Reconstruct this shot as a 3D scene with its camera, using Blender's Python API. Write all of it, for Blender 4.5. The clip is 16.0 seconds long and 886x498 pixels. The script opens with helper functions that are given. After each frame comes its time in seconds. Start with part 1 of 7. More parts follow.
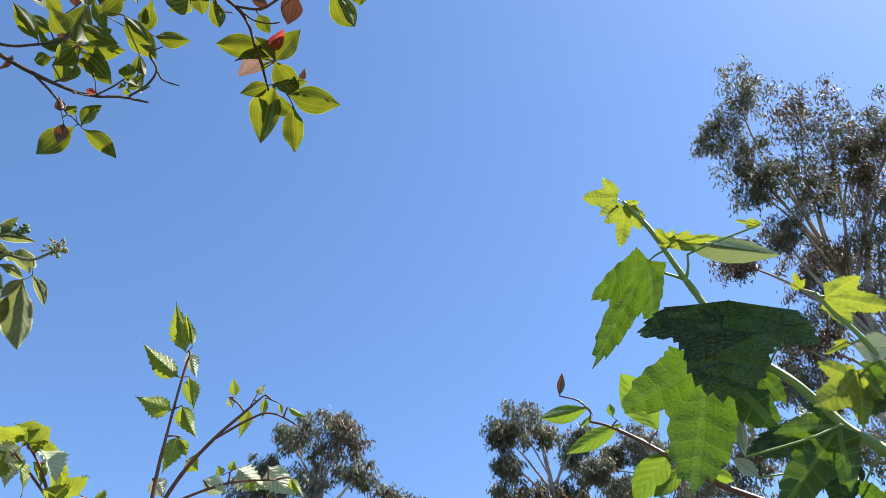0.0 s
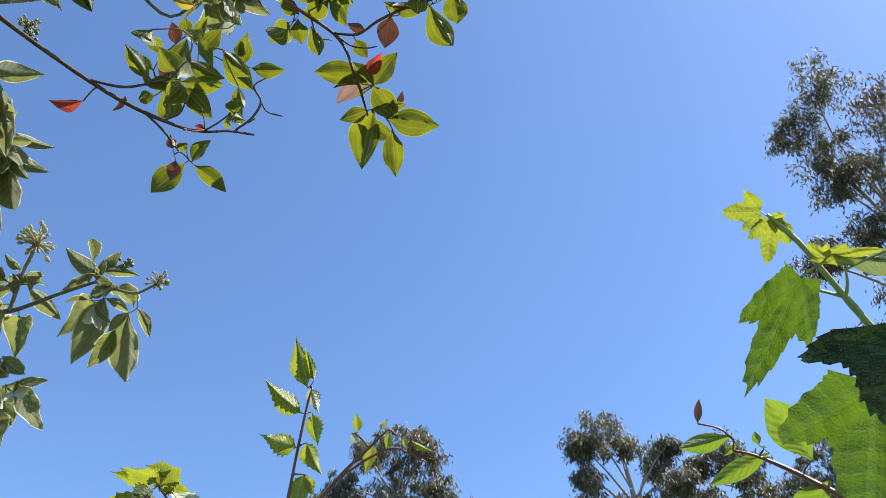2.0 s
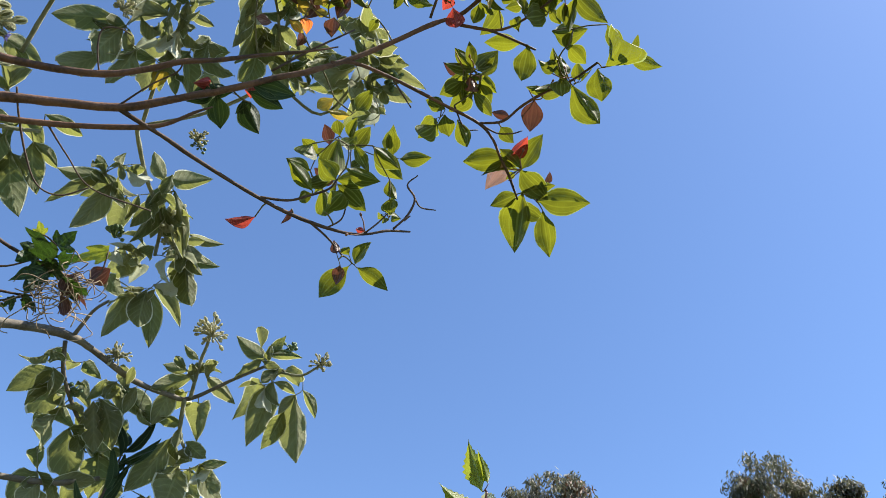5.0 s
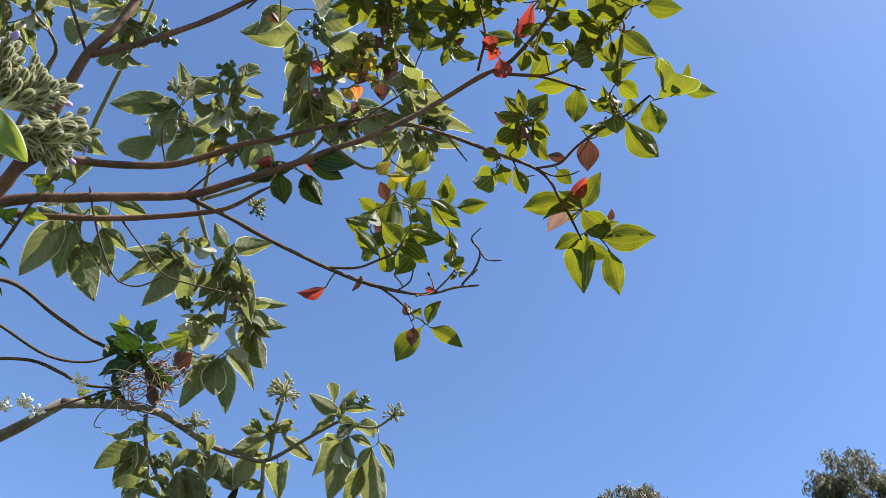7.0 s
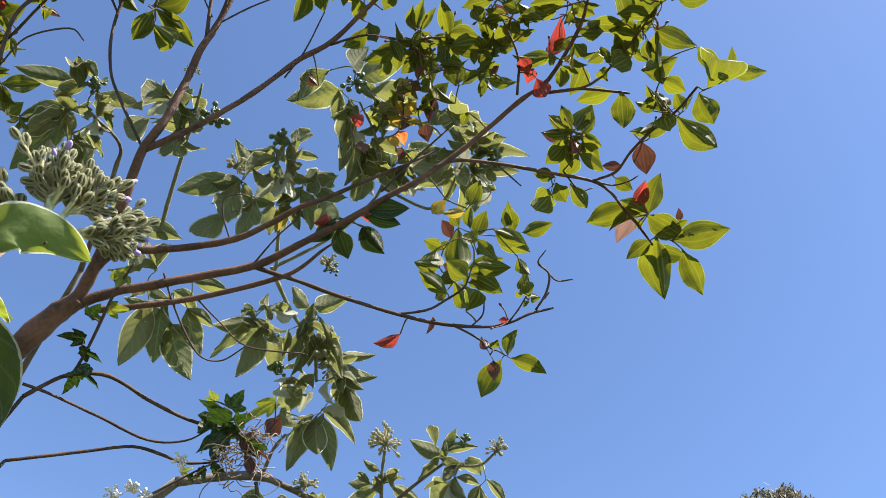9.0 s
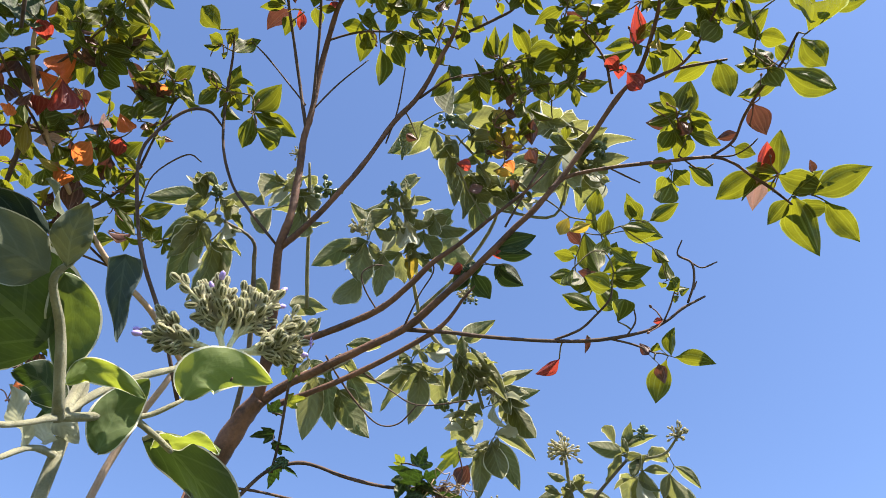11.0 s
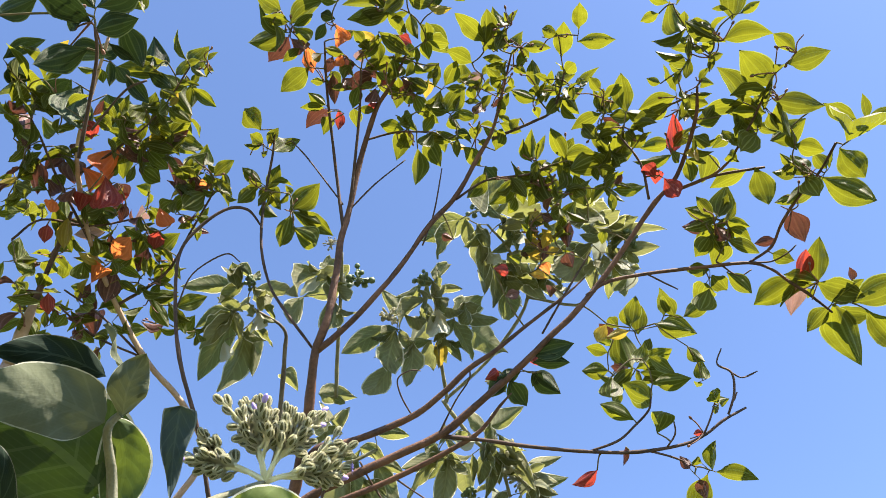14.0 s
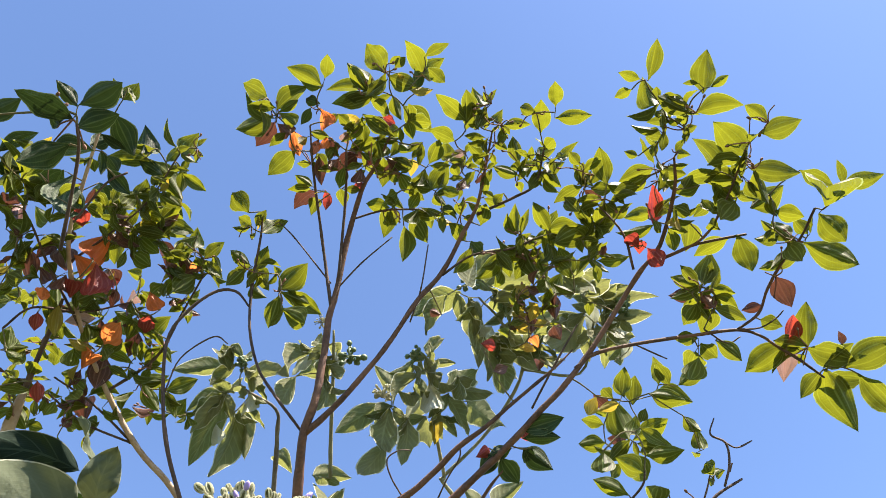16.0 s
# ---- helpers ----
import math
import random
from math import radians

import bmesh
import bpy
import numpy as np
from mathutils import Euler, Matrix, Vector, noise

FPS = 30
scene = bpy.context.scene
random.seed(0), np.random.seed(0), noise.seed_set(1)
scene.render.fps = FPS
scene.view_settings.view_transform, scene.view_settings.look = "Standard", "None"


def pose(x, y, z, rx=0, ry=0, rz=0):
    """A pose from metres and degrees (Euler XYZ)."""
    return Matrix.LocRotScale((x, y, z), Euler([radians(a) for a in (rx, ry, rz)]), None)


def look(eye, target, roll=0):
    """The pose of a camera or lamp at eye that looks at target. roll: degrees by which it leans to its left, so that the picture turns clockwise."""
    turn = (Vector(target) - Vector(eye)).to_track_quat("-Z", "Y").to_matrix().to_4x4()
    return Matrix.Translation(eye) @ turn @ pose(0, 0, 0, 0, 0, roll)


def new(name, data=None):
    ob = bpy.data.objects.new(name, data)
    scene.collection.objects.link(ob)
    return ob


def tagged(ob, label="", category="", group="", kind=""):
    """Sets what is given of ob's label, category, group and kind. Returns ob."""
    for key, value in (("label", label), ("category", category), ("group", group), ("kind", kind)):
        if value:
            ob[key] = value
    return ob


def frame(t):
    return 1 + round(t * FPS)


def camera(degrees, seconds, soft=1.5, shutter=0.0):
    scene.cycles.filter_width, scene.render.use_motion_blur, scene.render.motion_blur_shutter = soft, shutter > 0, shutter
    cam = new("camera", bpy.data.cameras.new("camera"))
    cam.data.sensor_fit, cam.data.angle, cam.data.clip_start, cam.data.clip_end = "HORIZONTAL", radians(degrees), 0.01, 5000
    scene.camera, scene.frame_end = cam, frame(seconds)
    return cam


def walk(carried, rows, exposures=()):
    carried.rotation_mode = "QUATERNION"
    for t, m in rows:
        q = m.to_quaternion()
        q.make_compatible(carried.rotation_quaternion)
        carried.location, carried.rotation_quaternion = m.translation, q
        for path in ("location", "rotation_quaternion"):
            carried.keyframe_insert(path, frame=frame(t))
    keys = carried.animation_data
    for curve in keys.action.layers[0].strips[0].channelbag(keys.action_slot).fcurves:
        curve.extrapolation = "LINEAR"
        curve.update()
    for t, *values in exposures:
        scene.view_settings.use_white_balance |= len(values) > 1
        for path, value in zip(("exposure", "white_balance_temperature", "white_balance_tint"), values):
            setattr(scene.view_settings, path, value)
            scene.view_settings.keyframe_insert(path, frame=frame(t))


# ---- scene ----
cam = camera(60.5, 16.0, 0.45)
PATH = [
    (0, (0.376, 0.37, 1.441), (0.246, 1.843, 2.787), -2.4),
    (0.5, (0.358, 0.368, 1.447), (0.191, 1.832, 2.8), -1.7),
    (1, (0.343, 0.371, 1.458), (0.121, 1.825, 2.814), -0.7),
    (1.5, (0.326, 0.378, 1.472), (0.069, 1.829, 2.824), -0.5),
    (2, (0.309, 0.377, 1.479), (0.007, 1.799, 2.853), 0.0),
    (2.5, (0.298, 0.376, 1.48), (-0.054, 1.761, 2.88), 0.6),
    (3, (0.293, 0.37, 1.491), (-0.106, 1.727, 2.905), 1.4),
    (3.5, (0.3, 0.361, 1.518), (-0.134, 1.71, 2.929), 2.4),
    (4, (0.282, 0.375, 1.512), (-0.192, 1.674, 2.957), 2.4),
    (4.5, (0.259, 0.354, 1.504), (-0.258, 1.614, 2.969), 2.8),
    (5, (0.289, 0.325, 1.531), (-0.334, 1.566, 2.97), 6.6),
    (5.2, (0.291, 0.312, 1.532), (-0.374, 1.533, 2.97), 7.8),
    (7.3, (0.26, 0.277, 1.566), (-0.458, 1.413, 3.047), 4.7),
    (7.5, (0.248, 0.275, 1.561), (-0.458, 1.402, 3.054), 4.1),
    (8, (0.258, 0.293, 1.565), (-0.479, 1.392, 3.065), 2.4),
    (8.5, (0.285, 0.298, 1.58), (-0.531, 1.358, 3.066), 1.5),
    (9, (0.297, 0.298, 1.572), (-0.576, 1.27, 3.086), 3.1),
    (9.5, (0.306, 0.308, 1.57), (-0.657, 1.194, 3.082), 2.3),
    (9.7, (0.331, 0.32, 1.564), (-0.691, 1.158, 3.065), 2.0),
    (11.8, (0.305, 0.202, 1.628), (-0.789, 0.945, 3.129), -1.5),
    (12, (0.3, 0.2, 1.632), (-0.771, 0.922, 3.159), -0.2),
    (12.5, (0.302, 0.184, 1.65), (-0.743, 0.883, 3.206), 1.3),
    (13, (0.342, 0.199, 1.642), (-0.723, 0.877, 3.193), -0.2),
    (13.5, (0.35, 0.183, 1.651), (-0.693, 0.877, 3.209), -0.6),
    (14, (0.361, 0.18, 1.658), (-0.672, 0.848, 3.235), 0.6),
    (14.5, (0.362, 0.172, 1.669), (-0.654, 0.832, 3.26), 0.4),
    (15, (0.355, 0.172, 1.676), (-0.627, 0.822, 3.292), 0.4),
    (15.5, (0.369, 0.171, 1.671), (-0.577, 0.811, 3.312), -0.9),
    (16, (0.388, 0.198, 1.659), (-0.528, 0.775, 3.341), -0.6),
]
walk(cam, [(t, look(eye, target, roll)) for t, eye, target, roll in PATH], [(0, 1.37, 6500, 10), (5, 1.34, 6600, 12), (9.5, 1.46, 6900, 16), (12, 1.73, 7050, 20), (14.5, 1.84, 7050, 18), (16, 1.82, 7050, 17)])

# ---- world and light ----
SUN_DIR = Vector((0.5, 0.12, 0.857)).normalized()
world = bpy.data.worlds.new("sky")
scene.world = world
world.use_nodes = True
wn = world.node_tree
sky = wn.nodes.new("ShaderNodeTexSky")
sky.sky_type, sky.sun_disc = "NISHITA", False
sky.sun_elevation = math.asin(SUN_DIR.z)
sky.sun_rotation = math.atan2(SUN_DIR.x, SUN_DIR.y)
sky.altitude, sky.air_density, sky.dust_density, sky.ozone_density = 1500.0, 1.0, 1.0, 5.0
tint = wn.nodes.new("ShaderNodeHueSaturation")
tint.inputs["Saturation"].default_value, tint.inputs["Hue"].default_value = 1.05, 0.5
wn.links.new(sky.outputs[0], tint.inputs["Color"])
wn.links.new(tint.outputs[0], wn.nodes["Background"].inputs[0])
wn.nodes["Background"].inputs[1].default_value = 0.105
sun = new("sun", bpy.data.lights.new("sun", "SUN"))
sun.data.energy, sun.data.angle, sun.data.color = 5.0, radians(0.5), (1.0, 0.95, 0.87)
sun.matrix_world = look(SUN_DIR * 60, (0, 0, 0))


# ---- materials ----
def material(name):
    m = bpy.data.materials.new(name)
    m.use_nodes = True
    t = m.node_tree
    t.nodes.clear()
    return m, t, t.nodes.new("ShaderNodeOutputMaterial")


def ramp(t, fac, stops):
    r = t.nodes.new("ShaderNodeValToRGB")
    while len(r.color_ramp.elements) < len(stops):
        r.color_ramp.elements.new(0.5)
    for e, (p, c) in zip(r.color_ramp.elements, stops):
        e.position, e.color = p, (*c, 1)
    t.links.new(fac, r.inputs[0])
    return r.outputs[0]


def mathn(t, op, a, b=0.0, c=0.0):
    n = t.nodes.new("ShaderNodeMath")
    n.operation = op
    for k, v in enumerate((a, b, c)):
        if isinstance(v, (int, float)):
            n.inputs[k].default_value = v
        else:
            t.links.new(v, n.inputs[k])
    return n.outputs[0]


def mix(t, fac, a, b, blend="MIX"):
    n = t.nodes.new("ShaderNodeMix")
    n.data_type, n.blend_type = "RGBA", blend
    for k, v in ((0, fac), (6, a), (7, b)):
        if isinstance(v, (int, float)):
            n.inputs[k].default_value = v
        elif isinstance(v, tuple):
            n.inputs[k].default_value = (*v, 1)
        else:
            t.links.new(v, n.inputs[k])
    return n.outputs[2]


def noise_of(t, coord, scale, detail=3.0, rough=0.55):
    n = t.nodes.new("ShaderNodeTexNoise")
    n.inputs["Scale"].default_value, n.inputs["Detail"].default_value, n.inputs["Roughness"].default_value = scale, detail, rough
    t.links.new(coord, n.inputs["Vector"])
    return n.outputs["Fac"]


def leaf_material(name, dark, light, glow, veins="long", vein=(0.3, 0.36, 0.12), thin=0.45, rough=0.42, relief=0.25, pinnae=16.0, island=False, fuzz=0.0, rim=None, hem=0.455, banding=0.4, gloss=0.35, crinkle=0.0):
    """A leaf: colour from dark to light leaf by leaf, veins along (long) or feathered, light that shines through in the colour glow."""
    m, t, out = material(name)
    uv = t.nodes.new("ShaderNodeUVMap").outputs[0]
    sep = t.nodes.new("ShaderNodeSeparateXYZ")
    t.links.new(uv, sep.inputs[0])
    u, v = sep.outputs[0], sep.outputs[1]
    side = mathn(t, "ABSOLUTE", mathn(t, "SUBTRACT", v, 0.5))
    mid = mathn(t, "LESS_THAN", side, 0.03)
    if veins == "long":
        lines = mathn(t, "MAXIMUM", mathn(t, "LESS_THAN", mathn(t, "ABSOLUTE", mathn(t, "SUBTRACT", side, 0.2)), 0.02),
                      mathn(t, "LESS_THAN", mathn(t, "ABSOLUTE", mathn(t, "SUBTRACT", side, 0.38)), 0.014))
        cross = mathn(t, "MULTIPLY", mathn(t, "GREATER_THAN", mathn(t, "SINE", mathn(t, "MULTIPLY", mathn(t, "SUBTRACT", u, mathn(t, "MULTIPLY", side, 0.15)), 150.0)), 0.86), 0.3)
    else:
        wave = mathn(t, "SINE", mathn(t, "MULTIPLY", mathn(t, "SUBTRACT", u, mathn(t, "MULTIPLY", side, 0.55)), pinnae * 6.283))
        lines = mathn(t, "GREATER_THAN", wave, 0.93)
        cross = mathn(t, "MULTIPLY", mathn(t, "GREATER_THAN", mathn(t, "SINE", mathn(t, "MULTIPLY", side, 130.0)), 0.8), 0.25)
    mask = mathn(t, "MAXIMUM", mathn(t, "MAXIMUM", mid, mathn(t, "MULTIPLY", lines, 0.75)), cross)
    if island:
        rnd = t.nodes.new("ShaderNodeNewGeometry").outputs["Random Per Island"]
    else:
        rnd = t.nodes.new("ShaderNodeObjectInfo").outputs["Random"]
    obj = t.nodes.new("ShaderNodeTexCoord").outputs["Object"]
    blotch = noise_of(t, obj, 5.0, 4.0)
    fine = noise_of(t, obj, 60.0, 2.0)
    tone = mathn(t, "ADD", mathn(t, "MULTIPLY", rnd, 0.75), mathn(t, "MULTIPLY", mathn(t, "SUBTRACT", blotch, 0.4), 0.8))
    base = ramp(t, tone, [(0.1, dark), (0.9, light)])
    if veins == "long":
        band = mathn(t, "ADD", mathn(t, "MULTIPLY", mathn(t, "COSINE", mathn(t, "MULTIPLY", side, 33.0)), -0.5), 0.5)
    else:
        band = mathn(t, "ADD", mathn(t, "MULTIPLY", wave, -0.5), 0.5)
    base = mix(t, mathn(t, "MULTIPLY", band, banding), base, tuple(0.55 * c for c in dark))
    base = mix(t, mathn(t, "MULTIPLY", mask, 0.6), base, vein)
    edge = None
    # hairy margin, its backlit brightness painted into both colours
    if rim:
        edge = mathn(t, "MULTIPLY", mathn(t, "GREATER_THAN", mathn(t, "ADD", side, mathn(t, "MULTIPLY", mathn(t, "SUBTRACT", fine, 0.5), 0.06)), hem), 0.85)
        base = mix(t, edge, base, rim)
    base = mix(t, mathn(t, "MULTIPLY", mathn(t, "GREATER_THAN", noise_of(t, obj, 13.0, 2.0), 0.71), 0.6), base, (0.12, 0.075, 0.03))
    p = t.nodes.new("ShaderNodeBsdfPrincipled")
    t.links.new(base, p.inputs["Base Color"])
    p.inputs["Roughness"].default_value = rough
    p.inputs["Specular IOR Level"].default_value = gloss
    if fuzz:
        p.inputs["Sheen Weight"].default_value, p.inputs["Sheen Roughness"].default_value = fuzz, 0.4
    tr = t.nodes.new("ShaderNodeBsdfTranslucent")
    shine = mix(t, mathn(t, "MULTIPLY", mask, 0.4), mix(t, mathn(t, "MULTIPLY", tone, 0.6), glow, tuple(0.75 * c for c in light)), mix(t, mathn(t, "MULTIPLY", band, 2.0 * banding), glow, tuple(0.45 * c for c in glow)))
    t.links.new(mix(t, edge, shine, tuple(min(1.0, 1.3 * c) for c in rim)) if rim else shine, tr.inputs["Color"])
    b = t.nodes.new("ShaderNodeBump")
    b.inputs["Strength"].default_value, b.inputs["Distance"].default_value = relief, 0.02
    height = mathn(t, "ADD", mathn(t, "ADD", mathn(t, "MULTIPLY", mask, -0.6), mathn(t, "MULTIPLY", band, 1.2 * banding)), mathn(t, "MULTIPLY", fine, 0.4))
    if crinkle:
        cells = t.nodes.new("ShaderNodeTexVoronoi")
        cells.feature, cells.inputs["Scale"].default_value = "DISTANCE_TO_EDGE", 24.0
        t.links.new(obj, cells.inputs["Vector"])
        height = mathn(t, "ADD", height, mathn(t, "MULTIPLY", mathn(t, "MINIMUM", cells.outputs[0], 0.25), 4.0 * crinkle))
    t.links.new(height, b.inputs["Height"])
    t.links.new(b.outputs[0], p.inputs["Normal"])
    t.links.new(b.outputs[0], tr.inputs["Normal"])
    ms = t.nodes.new("ShaderNodeMixShader")
    ms.inputs[0].default_value = thin
    t.links.new(p.outputs[0], ms.inputs[1])
    t.links.new(tr.outputs[0], ms.inputs[2])
    t.links.new(ms.outputs[0], out.inputs[0])
    return m


def bark_material(name, dark, light, scale=60.0, rough=0.8, relief=0.5, wool=0.0):
    m, t, out = material(name)
    obj = t.nodes.new("ShaderNodeTexCoord").outputs["Object"]
    big, fine = noise_of(t, obj, scale * 0.3, 4.0), noise_of(t, obj, scale * 3.0, 4.0, 0.7)
    fac = mathn(t, "ADD", mathn(t, "MULTIPLY", big, 0.65), mathn(t, "MULTIPLY", fine, 0.4))
    p = t.nodes.new("ShaderNodeBsdfPrincipled")
    t.links.new(ramp(t, fac, [(0.35, dark), (0.7, light)]), p.inputs["Base Color"])
    p.inputs["Roughness"].default_value = rough
    b = t.nodes.new("ShaderNodeBump")
    b.inputs["Strength"].default_value, b.inputs["Distance"].default_value = relief, 0.004
    t.links.new(fac, b.inputs["Height"])
    t.links.new(b.outputs[0], p.inputs["Normal"])
    if wool:
        p.inputs["Sheen Weight"].default_value, p.inputs["Sheen Roughness"].default_value = 0.15, 0.5
        tr, ms = t.nodes.new("ShaderNodeBsdfTranslucent"), t.nodes.new("ShaderNodeMixShader")
        tr.inputs["Color"].default_value = (min(0.95, 1.3 * light[0]), min(0.95, 1.25 * light[1]), light[2], 1)
        ms.inputs[0].default_value = wool
        t.links.new(p.outputs[0], ms.inputs[1])
        t.links.new(tr.outputs[0], ms.inputs[2])
        t.links.new(ms.outputs[0], out.inputs[0])
    else:
        t.links.new(p.outputs[0], out.inputs[0])
    return m


GREEN = leaf_material("smooth_green_leaf", (0.014, 0.024, 0.004), (0.064, 0.077, 0.011), (0.25, 0.268, 0.014), thin=0.43, rough=0.5, vein=(0.3, 0.36, 0.12), relief=0.1, rim=(0.24, 0.29, 0.09), hem=0.47, banding=0.16, gloss=0.2)
# older leaves whose shade is painted in: darker green, little light let through
DARKENED = leaf_material("thick_mature_leaf", (0.012, 0.026, 0.01), (0.034, 0.06, 0.018), (0.03, 0.06, 0.01), thin=0.14, rough=0.5, gloss=0.15, vein=(0.1, 0.14, 0.06), rim=(0.1, 0.14, 0.06), banding=0.1)
RED = leaf_material("red_old_leaf", (0.13, 0.018, 0.016), (0.32, 0.045, 0.035), (0.55, 0.07, 0.04), vein=(0.45, 0.16, 0.1), thin=0.42, rough=0.38)
ORANGE = leaf_material("orange_old_leaf", (0.5, 0.11, 0.03), (0.66, 0.2, 0.055), (0.95, 0.23, 0.05), vein=(0.6, 0.24, 0.1), thin=0.58)
BROWN = leaf_material("brown_withered_leaf", (0.06, 0.024, 0.018), (0.17, 0.075, 0.05), (0.16, 0.05, 0.028), vein=(0.24, 0.14, 0.1), thin=0.25, relief=0.2)
YELLOW = leaf_material("yellowing_leaf", (0.22, 0.18, 0.03), (0.45, 0.33, 0.05), (0.5, 0.36, 0.04), vein=(0.4, 0.36, 0.1))
PINK = leaf_material("faded_pink_leaf", (0.40, 0.26, 0.21), (0.6, 0.44, 0.39), (0.4, 0.22, 0.17), vein=(0.3, 0.16, 0.13), thin=0.25)
FELT = leaf_material("felted_grey_green_leaf", (0.026, 0.036, 0.014), (0.225, 0.228, 0.125), (0.33, 0.36, 0.08), "feather", (0.28, 0.3, 0.16), thin=0.35, rough=0.75, fuzz=0.04, relief=0.35, pinnae=7.0, rim=(0.58, 0.59, 0.44), hem=0.45, banding=0.14, gloss=0.2)
# pale felt of undersides and young leaves; also paints sunlit upper faces
FELT_PALE = leaf_material("pale_felted_underside", (0.36, 0.38, 0.29), (0.54, 0.56, 0.45), (0.46, 0.5, 0.32), "feather", (0.48, 0.5, 0.4), thin=0.3, rough=0.85, fuzz=0.5, pinnae=9.0, banding=0.2)
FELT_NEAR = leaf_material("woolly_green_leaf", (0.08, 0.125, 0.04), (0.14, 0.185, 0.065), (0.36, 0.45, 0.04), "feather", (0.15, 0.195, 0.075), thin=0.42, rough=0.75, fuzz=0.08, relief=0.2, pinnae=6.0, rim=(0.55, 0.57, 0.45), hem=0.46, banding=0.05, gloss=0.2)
# woolly green leaf again, with its shade put into a darker colour
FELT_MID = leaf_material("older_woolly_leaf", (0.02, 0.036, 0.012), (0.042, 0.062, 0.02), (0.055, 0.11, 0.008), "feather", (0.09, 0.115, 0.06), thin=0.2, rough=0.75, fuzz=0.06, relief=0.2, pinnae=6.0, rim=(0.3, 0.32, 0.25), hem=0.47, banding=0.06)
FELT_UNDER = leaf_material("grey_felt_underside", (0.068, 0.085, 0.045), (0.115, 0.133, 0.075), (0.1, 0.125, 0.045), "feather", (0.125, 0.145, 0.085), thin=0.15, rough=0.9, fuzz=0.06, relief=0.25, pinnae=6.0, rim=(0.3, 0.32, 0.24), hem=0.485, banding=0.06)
# half-shaded step between FELT_NEAR and FELT_MID, set by colour
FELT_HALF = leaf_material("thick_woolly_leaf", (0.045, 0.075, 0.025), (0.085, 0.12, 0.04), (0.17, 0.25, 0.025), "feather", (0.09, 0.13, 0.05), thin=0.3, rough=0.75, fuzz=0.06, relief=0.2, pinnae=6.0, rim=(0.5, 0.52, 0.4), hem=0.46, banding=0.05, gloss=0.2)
# near-black felt: deep shade on the leaf, painted as its colour
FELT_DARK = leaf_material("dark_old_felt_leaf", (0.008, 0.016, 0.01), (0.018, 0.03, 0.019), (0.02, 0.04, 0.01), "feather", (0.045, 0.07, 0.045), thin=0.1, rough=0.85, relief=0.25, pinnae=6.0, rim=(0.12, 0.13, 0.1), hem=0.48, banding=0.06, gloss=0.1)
# shade on the hanging half, mixed into its teal colour
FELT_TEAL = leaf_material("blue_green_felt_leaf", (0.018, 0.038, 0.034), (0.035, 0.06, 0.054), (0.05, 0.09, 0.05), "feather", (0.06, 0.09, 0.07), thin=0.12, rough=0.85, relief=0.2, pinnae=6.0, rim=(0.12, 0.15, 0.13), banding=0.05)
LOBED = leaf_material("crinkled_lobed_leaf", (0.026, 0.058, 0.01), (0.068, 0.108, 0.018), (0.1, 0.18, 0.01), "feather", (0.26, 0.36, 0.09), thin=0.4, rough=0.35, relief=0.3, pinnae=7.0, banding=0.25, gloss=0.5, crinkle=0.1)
# lobed leaf with its shaded face painted as a darker green
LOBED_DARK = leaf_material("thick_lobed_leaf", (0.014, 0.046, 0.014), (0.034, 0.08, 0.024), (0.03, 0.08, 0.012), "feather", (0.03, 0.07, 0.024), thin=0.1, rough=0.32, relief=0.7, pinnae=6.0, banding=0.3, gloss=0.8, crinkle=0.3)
# sun glare on the lobed leaf, painted as a whitish base colour
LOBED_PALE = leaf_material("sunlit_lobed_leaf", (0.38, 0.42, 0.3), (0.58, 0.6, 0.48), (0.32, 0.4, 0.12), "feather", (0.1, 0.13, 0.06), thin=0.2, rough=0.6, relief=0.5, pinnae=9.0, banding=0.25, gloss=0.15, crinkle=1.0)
YOUNG = leaf_material("young_yellow_green_leaf", (0.10, 0.14, 0.02), (0.22, 0.27, 0.04), (0.36, 0.40, 0.03), "feather", (0.32, 0.35, 0.1), thin=0.42, rough=0.4, relief=0.2, pinnae=9.0, banding=0.2)
# sunlit upper faces of the leaflets, put in as a paler colour
YOUNG_PALE = leaf_material("silvery_young_leaf", (0.34, 0.37, 0.22), (0.56, 0.58, 0.4), (0.5, 0.54, 0.28), "feather", (0.5, 0.54, 0.4), thin=0.25, rough=0.45, relief=0.3, pinnae=9.0, banding=0.4)
OVATE = leaf_material("ovate_green_leaf", (0.06, 0.10, 0.018), (0.11, 0.155, 0.035), (0.24, 0.36, 0.025), "feather", (0.2, 0.24, 0.08), thin=0.42, rough=0.4, pinnae=7.0)
CREEPER = leaf_material("dark_creeper_leaf", (0.01, 0.022, 0.007), (0.03, 0.055, 0.013), (0.045, 0.1, 0.008), "feather", (0.1, 0.16, 0.05), thin=0.32, rough=0.4, pinnae=5.0)
GUM = leaf_material("gum_leaf", (0.085, 0.09, 0.065), (0.26, 0.245, 0.18), (0.18, 0.19, 0.085), "feather", (0.1, 0.11, 0.07), thin=0.25, rough=0.6, island=True)
GUM_DRY = leaf_material("dry_gum_leaf", (0.10, 0.06, 0.035), (0.19, 0.115, 0.07), (0.16, 0.07, 0.03), "feather", (0.15, 0.1, 0.07), thin=0.25, rough=0.5, island=True)
BARK = bark_material("brown_bark", (0.018, 0.009, 0.006), (0.21, 0.1, 0.055), 60.0, 0.75, 1.0)
TWIG = bark_material("dark_twig", (0.022, 0.013, 0.009), (0.12, 0.07, 0.045), 120.0)
